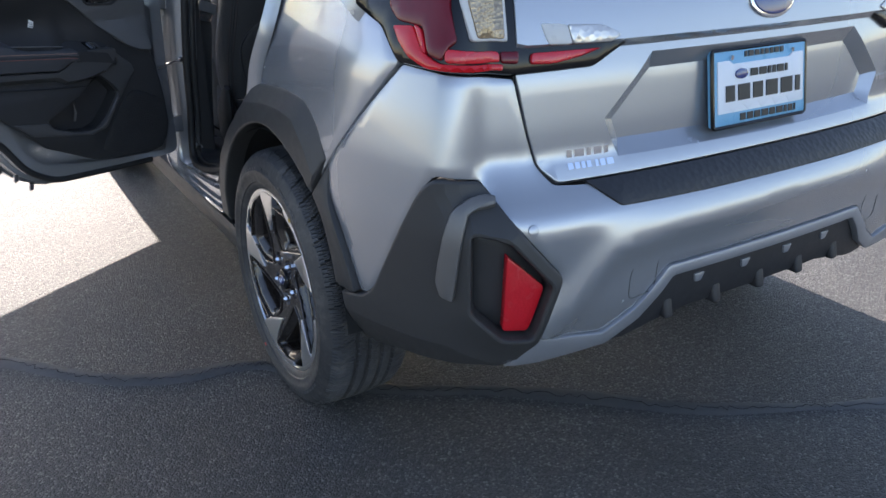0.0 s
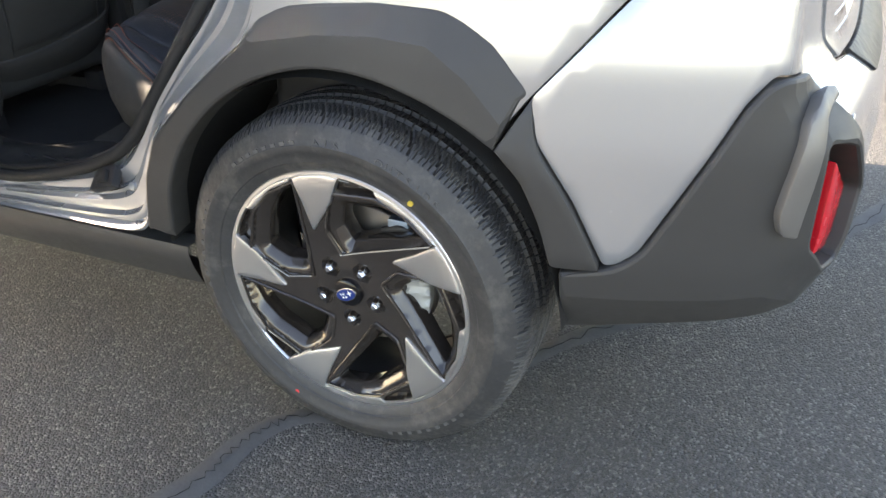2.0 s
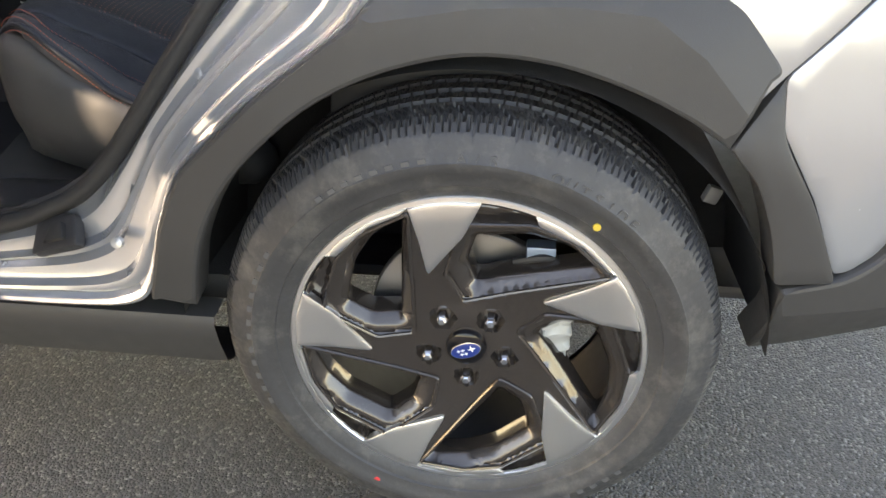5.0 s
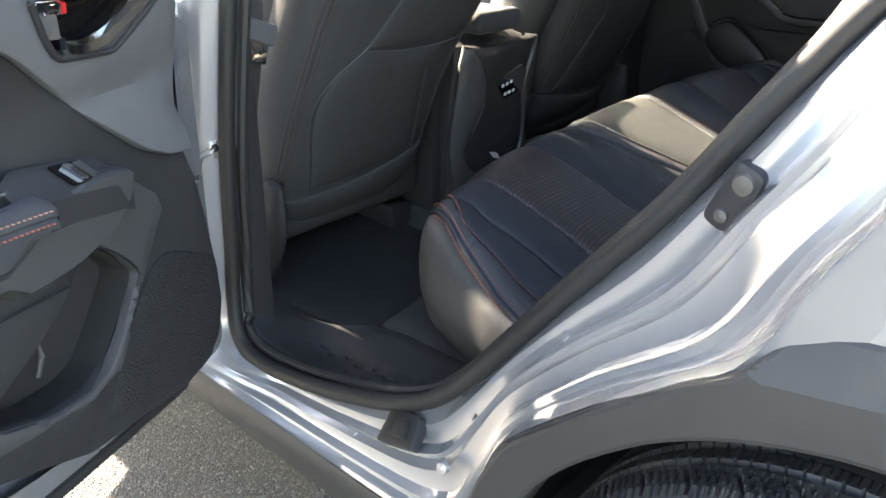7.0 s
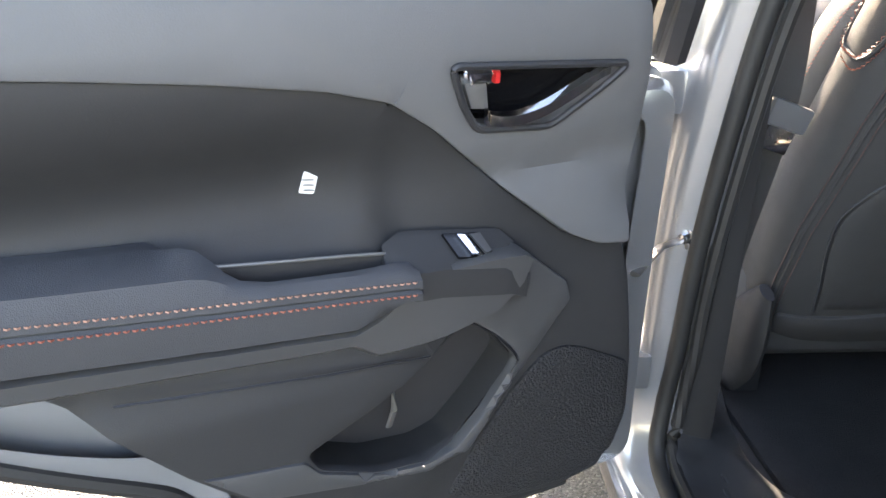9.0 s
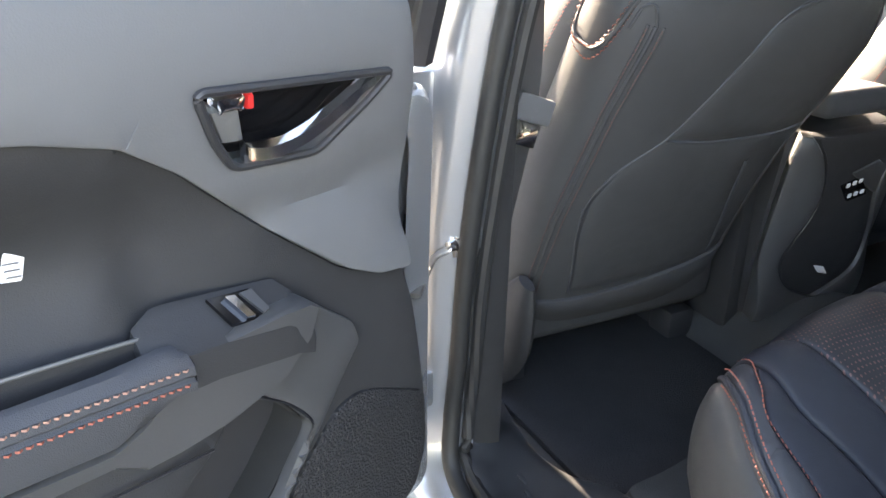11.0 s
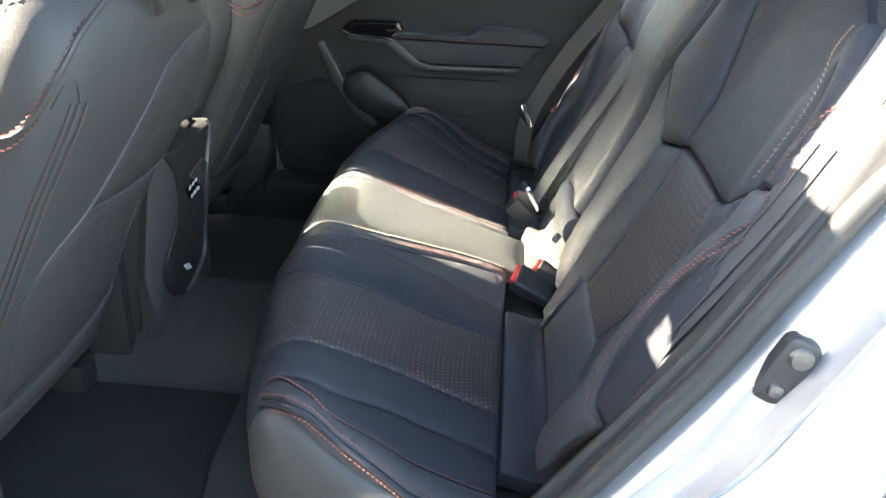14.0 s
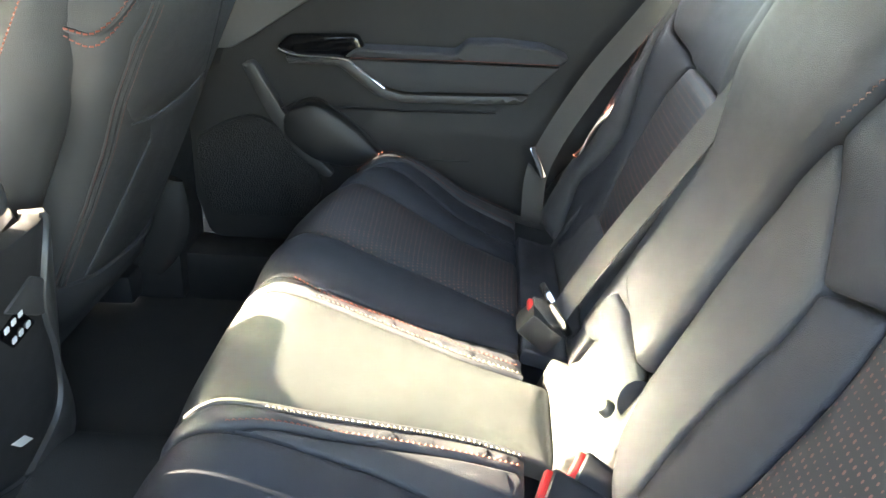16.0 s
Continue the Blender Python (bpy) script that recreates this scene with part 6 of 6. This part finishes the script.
part("console_sticker", panel(rounded([(-.026, .572), (.004, .563), (.022, .543), (-.007, .552)], .002), cface, .001, .03, .0003, out=.0035), LABELW, console, "small white paper sticker")
part("armrest_lid", shift(box((-.080, 0, 0), (.080, .34, .048), .020, 5), pose(-.022, 1.080, .862)), LEATHERG, console, "leatherette armrest lid")
# front belt by the near middle pillar
fb = belt("front_seat_belt", [(-.715, 1.035, 1.38), (-.712, 1.05, 1.15), (-.705, 1.062, .95), (-.715, 1.12, .70), (-.725, 1.16, .44)], .045, "grey woven front belt hanging at the door pillar", (.25, -.9, 0))
part("belt_tongue", shift(box((-.032, -.010, -.018), (.032, .010, .018), .006), pose(-.703, 1.050, .950, 0, 20, 8)), TRIMG, fb, "belt tongue with a grey sleeve")
part("tongue_plate", shift(box((-.022, -.003, -.045), (.022, .003, -.012), .002), pose(-.703, 1.050, .945, 0, 20, 8)), CHROME, fb)

# lit tiles on the dash screen
def glow(name, c, k):
    m = bpy.data.materials.new(name)
    m.use_nodes = True
    b = m.node_tree.nodes["Principled BSDF"]
    b.inputs["Base Color"].default_value = (*c, 1)
    b.inputs["Emission Color"].default_value = (*c, 1)
    b.inputs["Emission Strength"].default_value = k
    return m


part("screen_picture", panel(rounded([(-.09, .79), (.10, .79), (.10, 1.04), (-.09, 1.04)], .006), scr, .001, .05, .0005, out=.002), glow("blue_screen_glow", (.02, .09, .22), .25), screen)
for k, c in enumerate([(.05, .5, .1), (.6, .06, .05), (.5, .5, .5), (.1, .3, .6), (.5, .3, .05), (.4, .4, .45)]):
    u, v = -.07 + .05 * (k % 3), 1.0 - .045 * (k // 3)
    part("screen_tile", panel(rounded([(u, v), (u + .024, v), (u + .024, v + .024), (u, v + .024)], .005), scr, .001, .05, .0003, out=.0035), glow("tile_glow", c, .25), screen)


# ---------------------------------------------------------------- open rear door
def door_frame(hx, hy, deg):
    th = radians(-deg)
    H = Vector((hx, hy, 0))
    dv, nv = Vector((math.sin(th), -math.cos(th), 0)), Vector((math.cos(th), math.sin(th), 0))
    return lambda a, z, b=0.0: H + dv * a + nv * b + Vector((0, 0, z))


def door_shell(D, outline, bulge, depth, name, label, belt, frame_pts, glass_m):
    pl = lambda a, z: D(a, z, -.02 - bulge * math.sin(min(max((z - .35) / .75, 0), 1) * math.pi) + .06 * max(0, z - 1.0))
    o = rounded(outline, .04)
    door = part(name, panel(o, pl, .012, .04, .006, back=True), SILVER, car, label)
    cen = np.array(o).mean(0)
    rr = []
    for (a, z) in densify(o, .03):
        n = cen - np.array((a, z))
        n /= np.linalg.norm(n)
        row = [pl(a, z)]
        for k, b in ((.012, .0), (.014, .03), (.03, .034), (.032, .07), (.05, .09), (.10, .095)):
            row.append(D(a + n[0] * k, z + n[1] * k, b))
        rr.append(row)
    eb = loft(rr, False, loop=True)
    bmesh.ops.recalc_face_normals(eb, faces=list(eb.faces))
    part("door_edge", eb, SILVER, door)
    sl = []
    for (a, z) in densify(o, .03):
        n = cen - np.array((a, z))
        n /= np.linalg.norm(n)
        if a > .13:
            sl.append(D(a + n[0] * .04, z + n[1] * .04, .088))
    sl = sl[int(np.argmax([(q - r_).length for q, r_ in zip(sl[1:] + sl[:1], sl)])) + 1:] + sl[:int(np.argmax([(q - r_).length for q, r_ in zip(sl[1:] + sl[:1], sl)])) + 1]
    part("door_seal", tube(sl, .010, 8), RUBBER, door)
    part("inner_sheet", panel([tuple(np.array(p) + (cen - np.array(p)) / np.linalg.norm(cen - np.array(p)) * .06) for p in o], lambda a, z: D(a, z, .072), .005, .08, .002, flip=True), SILVER, door)
    fr = [D(a, z, b) for a, z, b in frame_pts]
    part("window_frame", tube(fr, .022, 8), BLACKPL, door)
    g = bmesh.new()
    ga = [g.verts.new(p) for p in fr]
    gb = [g.verts.new(p + (D(0, 0, .004) - D(0, 0, 0))) for p in fr]
    g.faces.new(ga)
    g.faces.new(list(reversed(gb)))
    bmesh.ops.recalc_face_normals(g, faces=list(g.faces))
    part("door_glass", g, glass_m, door, smooth=False)
    return door


D = door_frame(-.87, 1.07, 65)
outline = [(.02, .455), (.52, .455), (.61, .50), (.69, .60), (.81, .69), (.94, .79), (.985, .90), (1.02, 1.06), (.01, 1.03)]
frame_pts = [(.02, 1.03, .03), (.05, 1.40, .17), (.30, 1.45, .19), (.70, 1.43, .18), (.95, 1.32, .13), (1.02, 1.06, .03)]
rear_door = door_shell(D, outline, .012, .1, "rear_door", "open rear passenger door, silver outside, grey and black trim inside", 1.05, frame_pts, TINTGLASS)

seam = [(.975, 1.105), (.85, 1.098), (.70, 1.083), (.60, 1.071), (.51, 1.057), (.452, 1.041), (.405, 1.010), (.324, .939), (.235, .869), (.195, .850), (.150, .843)]
upper = seam + [(.148, .95), (.154, 1.04), (.168, 1.115), (.20, 1.15), (.60, 1.165), (.99, 1.165)]
bez = [(.395, 1.070), (.190, 1.057), (.217, 1.035), (.274, .998), (.36, 1.004), (.378, 1.03)]


def trim_b(a, z):
    return .135 + .018 * math.exp(-((z - 1.10) / .09) ** 2) - .012 * math.exp(-((z - .90) / .10) ** 2) * (a < .45)


def T(a, z):
    return D(a, z, trim_b(a, z))


def upper_relief(p, d):
    # broad cone that fans out from the front lower corner
    f = np.array([(.15, .90), (.17, .955), (.38, .945)])
    dd = seg_dist(p, f, False)
    return -.010 * np.exp(-(dd / .02) ** 2) + .010 * np.clip((.95 - p[:, 1]) / .1, 0, 1)


def dpart(poly, m, name, out=.0, r=.006, thick=.012, edge=.004, height=None, holes=(), lab="", step=.022, parent=None, place=T):
    return part(name, panel(rounded(poly, r), place, thick, step, edge, height, holes, out, flip=True), m, parent or rear_door, lab)


dpart(upper, TRIMG, "upper_trim", .006, .008, height=upper_relief, holes=[rounded(bez, .008)], lab="mid-grey soft upper door trim")
low = seam[::-1] + [(.98, 1.10), (.95, .98), (.88, .90), (.76, .805), (.67, .705), (.564, .608), (.422, .541), (.225, .512), (.16, .522), (.136, .56), (.123, .673), (.138, .80)]


def low_relief(p, d):
    a, z = p[:, 0], p[:, 1]
    concave = -.042 * np.exp(-((z - .955) / .058) ** 2) * np.clip((a - .33) / .2, 0, 1)
    swell = .016 * np.clip((.80 - z) / .03, 0, 1) * np.clip((a - .36) / .06, 0, 1) * np.clip((z - .56 - .3 * np.clip(a - .45, 0, 1)) / .05, 0, 1)
    return concave + swell


pocket_in = [(.552, .690), (.540, .668), (.477, .642), (.417, .636), (.384, .645), (.349, .679), (.312, .722), (.306, .735), (.331, .768), (.360, .792), (.41, .762), (.471, .727)]
dpart(low, TRIMBLK, "lower_trim", 0, .006, height=low_relief, holes=[rounded(pocket_in, .008)], lab="black lower door trim with a map pocket")
dpart([(.60, .71), (.55, .65), (.44, .62), (.38, .63), (.31, .70), (.28, .74), (.33, .82), (.38, .82), (.46, .77)], BLACKPL, "pocket_back", -.040, .01, thick=.004)
part("pocket_wall", loft([[T(a, z) + (D(0, 0, b) - D(0, 0, 0)) for a, z in rounded(pocket_in, .008)] for b in (.004, -.046)], True), RUBBER, rear_door)
part("pocket_strap", tube([D(.452, .735, .105), D(.444, .728, .118), D(.443, .690, .118), D(.446, .665, .110)], .005, 8, flat=.5), PEWTER, rear_door)
sash_out = [(.372, .850), (.330, .872), (.310, .869), (.288, .856), (.234, .812), (.228, .788), (.314, .700), (.367, .633), (.417, .622), (.50, .634), (.606, .655)]
sash_in = [(.658, .700), (.60, .691), (.556, .685), (.541, .666), (.477, .640), (.417, .634), (.383, .643), (.348, .677), (.310, .722), (.304, .735), (.330, .770), (.360, .794), (.395, .800)]
dpart(sash_out + sash_in, SASH, "trim_sash", .010, .006, height=lambda p, d: .010 * np.clip((p[:, 0] - .25) / .1, 0, 1), lab="charcoal sash framing the map pocket")
part("pocket_edge_line", tube([T(a, z) + (D(0, 0, .016) - D(0, 0, 0)) for a, z in spline([(.362, .794), (.330, .770), (.305, .737), (.312, .719)], 6)], .0016, 6), INK, rear_door)
dpart([(.262, .722), (.232, .727), (.201, .716), (.127, .676), (.124, .60), (.142, .548), (.19, .520), (.30, .530), (.388, .562), (.345, .63), (.305, .682)], mat("speaker_mesh", (.014, .014, .015), .6, bump=1.0, bump_scale=330, kind="voronoi"), "speaker_grille", .004, .014, thick=.006, edge=.003, lab="fine black speaker mesh")
hole = dpart(bez, GLOSSBLK, "handle_recess", -.018, .006, thick=.004, lab="gloss black handle recess")
part("handle_bezel", tube([T(*p) + (D(0, 0, .008) - D(0, 0, 0)) for p in rounded(bez, .010)], .0038, 8, True), BLACKPL, rear_door)
lev = [(.352, 1.020), (.345, 1.013), (.318, 1.010), (.285, 1.017), (.25, 1.034), (.228, 1.047), (.215, 1.052)]
hb = []
for i, (a, z) in enumerate(spline(lev, 6)):
    w = .0085 if i < 28 else .006
    c = T(a, z)
    n = D(0, 0, 1) - D(0, 0, 0)
    hb.append([c + Vector((0, 0, w)) + n * .004, c + Vector((0, 0, w * .6)) + n * .012, c - Vector((0, 0, w * .6)) + n * .012, c - Vector((0, 0, w)) + n * .004])
hl = loft(hb, True, True)
bmesh.ops.recalc_face_normals(hl, faces=list(hl.faces))
part("pull_handle", hl, CHROME, rear_door, "polished chrome inner door lever")
dpart([(.378, 1.052), (.352, 1.052), (.345, 1.022), (.366, 1.024)], PEWTER, "lock_knob", .002, .003, thick=.02)
dpart([(.374, 1.062), (.346, 1.061), (.348, 1.048), (.372, 1.048)], CHROME, "lock_tab", .004, .003, thick=.02)
dpart([(.344, 1.060), (.337, 1.060), (.336, 1.047), (.343, 1.047)], REDBTN, "lock_flag", .002, .002, thick=.016)

# armrest: padded ledge with a tray, the band that carries it, and the switch pod at its front end
pad = []
for a, bb, bz, sz, lz in [(.434, .150, .879, .871, .864), (.440, .150, .885, .873, .858), (.452, .151, .888, .874, .850), (.476, .152, .888, .877, .836), (.50, .153, .889, .879, .828), (.578, .155, .896, .887, .836), (.602, .153, .902, .889, .838), (.613, .146, .909, .890, .839), (.622, .136, .918, .891, .840), (.632, .127, .926, .892, .841), (.645, .124, .930, .894, .843), (.67, .122, .932, .896, .845), (.74, .122, .936, .904, .853), (.85, .122, .945, .917, .865), (.965, .122, .952, .928, .873)]:
    lip = min(max((.66 - a) / .06, 0), 1)
    sec = [(.105, bz - .055 * lip), (bb - .003, bz - .050 * lip), (bb + .006, bz + .001), (.168, (bz + sz) / 2 + .005), (.176, sz + .002), (.1765, sz - .006), (.1735, sz - .009), (.1765, sz - .012), (.176, sz - .020), (.169, lz + .004), (.160, lz), (.105, lz)]
    pad.append([D(a, z, b) for b, z in sec])
pb = loft(pad, True, True)
bmesh.ops.recalc_face_normals(pb, faces=list(pb.faces))
armrest = part("armrest", pb, LEATHERG, rear_door, "padded leatherette armrest with twin orange seams")
for dz in (.001, -.0125):
    pth = [D(a, z + dz, b) for a, z, b in spline([(.437, .872, .1775), (.50, .879, .1775), (.578, .887, .1775), (.667, .896, .1775), (.74, .904, .1775), (.85, .917, .1775), (.96, .927, .1775)], 8)]
    stitches(pth, lambda f: D(0, 0, 1) - D(0, 0, 0), PALETHREAD if dz > 0 else STITCH, rear_door, r=.0009)
band = []
for a, zt, zl in [(.301, .868, .852), (.310, .874, .832), (.34, .876, .806), (.40, .875, .792), (.427, .870, .790), (.45, .853, .789), (.476, .836, .790), (.50, .827, .806), (.577, .835, .812), (.667, .844, .820), (.746, .852, .827), (.955, .872, .846)]:
    band.append([D(a, z, b) for b, z in [(.105, zt), (.160, zt), (.166, zt - .003), (.164, zl + .006), (.156, zl), (.132, zl - .010)]])
pb = loft(band, True, True)
bmesh.ops.recalc_face_normals(pb, faces=list(pb.faces))
part("armrest_carrier", pb, SASH, rear_door, "charcoal band that carries the armrest")
part("trim_joint", tube([D(a, z, .1545) for a, z in [(.72, .806), (.625, .794), (.526, .782), (.415, .772)]], .0013, 5), INK, rear_door)


def pod_top(a, q):
    zb = float(np.interp(a, [.295, .305, .320, .403, .447, .46], [.866, .878, .889, .905, .907, .907]))
    return D(a, zb - .031 * q, .128 + .038 * q)


pod_line = [(.456, .80), (.452, .15), (.438, .0), (.322, .0), (.306, .15), (.301, .55), (.310, .90), (.335, 1.0), (.425, 1.0), (.442, .96)]
skin = []
for k, (drop, grow) in enumerate([(.0, .0), (.004, .006), (.012, .008), (.030, .006)]):
    c = np.array((.375, .5))
    skin.append([pod_top(*(c + (np.array(p) - c) * (1 + np.array((grow / .075, grow / .5))))) - Vector((0, 0, drop)) for p in rounded(pod_line, [.02, .02, .01, .01, .01, .01, .01, .02, .02, .02])])
pb = loft(skin, True)
pb.faces.new([v for v in list(pb.verts)[:len(skin[0])]])
bmesh.ops.recalc_face_normals(pb, faces=list(pb.faces))
pod_ob = part("switch_pod", pb, TRIMBLK, rear_door, "black switch pod at the armrest's front end")
nd = D(0, 0, 1) - D(0, 0, 0)
up_pod = (Vector((0, 0, .046)) + nd * .031).normalized()


def on_pod(poly, m, name, lift, h=.004, lab=""):
    lo = [pod_top(a, q) + up_pod * (lift - h) for a, q in poly]
    hi = [pod_top(a, q) + up_pod * lift for a, q in poly]
    b_ = loft([lo, hi], True, True)
    bmesh.ops.recalc_face_normals(b_, faces=list(b_.faces))
    return part(name, b_, m, pod_ob, lab)


on_pod([(.392, .16), (.350, .12), (.342, .62), (.348, .74), (.384, .72)], GLOSSBLK, "switch_well", .0012)
on_pod([(.349, .16), (.362, .20), (.352, .66), (.344, .60)], SASH, "switch_ramp", .004, .004)
on_pod([(.378, .24), (.369, .24), (.362, .70), (.370, .70)], CHROME, "window_switch", .006, .006, "silver-faced window switch")
dpart([(.520, .972), (.506, .969), (.512, .948), (.527, .951)], LABELW, "door_sticker", -.036, .002, thick=.001, edge=.0003, lab="small white paper label")
for k in range(3):
    dpart([(.523 - k * .001, .9640 - k * .005), (.512, .9625 - k * .005), (.512, .9613 - k * .005), (.523, .9628 - k * .005)], TRIMG, "label_bar", -.0352, .0002, thick=.0004, edge=.0001)
# tray floor behind the armrest lip; the pale tube above imitates a highlight
tray = loft([[D(a, z, b) for a, z in ((.453, .862), (.50, .864), (.56, .870), (.628, .880))] for b, z in ((.112, 0), (.158, 0))], False)
part("pull_tray", tray, INK, rear_door)
part("tray_back", loft([[D(a, z, .1400) for a, z in ((.453, .892), (.50, .898), (.562, .905), (.628, .913))], [D(a, z, .1400) for a, z in ((.453, .862), (.50, .864), (.56, .870), (.628, .880))]], False), TRIMBLK, rear_door)
part("tray_highlight", tube([D(a, z, .1405) for a, z in ((.453, .892), (.50, .898), (.562, .905), (.628, .913))], .0018, 6), PEWTER, rear_door)
# check strap and hinges
strap = part("check_strap", tube([(-.815, 1.045, .778), (-.86, 1.02, .776), D(.10, .775, .10)], .007, 8, flat=.5), STEEL, rear_door, "steel door check strap")
part("strap_bolt", shift(disc_stack([(0, -.02), (.007, -.018), (.009, -.008), (.012, -.006), (.012, 0)], 16), pose(-.812, 1.04, .782, 0, 0, 20)), CHROME, rear_door)
part("strap_bracket", shift(box((-.01, -.018, -.014), (.02, .018, .014), .004), pose(-.81, 1.05, .778)), STEEL, rear_door)
for z in (.55, .98):
    part("hinge", shift(box((-.03, -.03, -.03), (.03, .03, .03), .008), pose(-.868, 1.085, z)), SILVER, rear_door)
    for k in (-1, 1):
        part("hinge_bolt", shift(disc_stack([(0, -.008), (.008, -.007), (.008, .004)], 6), pose(-.90, 1.07, z + k * .014)), STEEL, rear_door)
for a in (.62, .66, .70):
    part("trim_clip", shift(box((-.004, -.006, -.012), (.004, .006, .012), .002), Matrix.Translation(D(a, .50 + (a - .62) * .9, .105)) @ pose(0, 0, 0, 0, 20, -65)), CHROME, rear_door)

# ---------------------------------------------------------------- open front door
F = door_frame(-.865, 2.10, 57)
fo = [(.01, .37), (.97, .37), (1.0, .5), (1.0, .9), (.97, 1.04), (.01, 1.0)]
ff = [(.02, 1.0, .03), (.45, 1.28, .13), (.75, 1.42, .18), (.95, 1.42, .18), (1.0, 1.04, .03)]
front_door = door_shell(F, fo, .012, .1, "front_door", "open front door, silver outside, dark trim inside", 1.0, ff, CLEARGLASS)
part("front_door_trim", panel(rounded([(.12, .50), (.88, .50), (.92, .7), (.90, 1.06), (.14, 1.04)], .05), lambda a, z: F(a, z, .12), .02, .06, .01, flip=True), TRIMBLK, front_door)

# ---------------------------------------------------------------- far rear door, seen from inside
far_door = part("far_door_trim", panel(rounded([(.06, 1.12), (.06, .98), (.20, .86), (.36, .70), (.44, .58), (.55, .50), (1.12, .50), (1.15, .62), (1.14, 1.12)], .03), lambda u, v: Vector((.765 - .03 * max(0, v - 1.0), u, v)), .03, .04, .006, lambda p, d: .030 * np.clip((.84 - p[:, 1]) / .05, 0, 1) * np.clip((p[:, 1] - .52) / .1, 0, 1) * np.clip((.86 - p[:, 0]) / .1, 0, 1), flip=True), TRIMBLK, car, "closed far rear door with black trim")
FX = lambda u, v: Vector((.765 - .03 * max(0, v - 1.0), u, v))


def fpart(poly, m, name, out, r=.008, h=None, lab="", thick=.02):
    return part(name, panel(rounded(poly, r), FX, thick, .025, .005, h, out=out, flip=True), m, far_door, lab)


fpart([(1.135, .915), (1.03, .922), (.985, .947), (.86, 1.025), (.80, 1.10), (1.13, 1.12)], TRIMG, "upper_trim", .012, lab="grey front upper trim")
fpart([(1.125, .735), (1.05, .775), (1.0, .79), (.955, .77), (.87, .695), (.86, .62), (.90, .56), (1.10, .56), (1.13, .62)], mat("far_speaker_mesh", (.016, .016, .017), .6, bump=1.0, bump_scale=330, kind="voronoi"), "speaker_grille", .014, .02, lab="round-edged black speaker mesh")
fpart([(1.01, .895), (.985, .90), (.93, .80), (.86, .70), (.83, .67), (.85, .66), (.90, .70), (.965, .795)], SASH, "trim_sash", .026, .01)
fpart([(.93, .935), (.905, .958), (.772, .962), (.757, .93), (.795, .915), (.90, .918)], GLOSSBLK, "switch_pod", .05, .01, lab="gloss black switch pod")
part("switch_edge", tube([FX(y, z) - Vector((.052, 0, 0)) for y, z in spline([(.925, .932), (.89, .921), (.80, .917), (.77, .90), (.72, .862)], 6)], .004, 8), CHROME, far_door)
fpart([(.796, .922), (.773, .940), (.584, .937), (.562, .958), (.500, .960), (.418, .953), (.367, .933), (.385, .919)], LEATHERG, "armrest", .062, .008, pillow(.006, .012), "padded leatherette armrest with orange seam", .05)
fpart([(.788, .917), (.718, .866), (.682, .857), (.437, .862), (.383, .916)], LEATHERG, "armrest_front", .054, .006, lab="grey armrest fascia", thick=.04)
fpart([(.912, .918), (.812, .916), (.790, .916), (.718, .863), (.682, .854), (.437, .859), (.452, .842), (.682, .837), (.730, .845), (.808, .905), (.905, .906)], SASH, "armrest_carrier", .058, .005, lab="charcoal band below the armrest", thick=.04)
stitches([FX(y, z) - Vector((.070, 0, 0)) for y, z in [(.785, .924), (.55, .926), (.385, .924)]], lambda f: (-1, 0, 0), STITCH, far_door)
for line in ([(.83, .817), (.68, .8155), (.50, .818)], [(.72, .7135), (.55, .713)], [(.932, .809), (.866, .835), (.821, .813), (.763, .768), (.717, .715)]):
    part("trim_joint", tube([FX(y, z) - Vector((.034, 0, 0)) for y, z in spline(line, 6)], .0022, 6), INK, far_door)
fpart([(.928, .800), (.866, .828), (.825, .806), (.768, .764), (.722, .712), (.80, .690), (.872, .705), (.930, .755)], BLACKPL, "map_pocket", .040, .02, pillow(.012, .03), "rounded black map pocket")
fpart([(.76, 1.055), (.745, 1.055), (.745, 1.03), (.76, 1.03)], LABELW, "door_sticker", .004, .002, thick=.001)
part("far_sill", box((.68, .45, .38), (.80, 1.3, .50), .02), TRIMBLK, car)
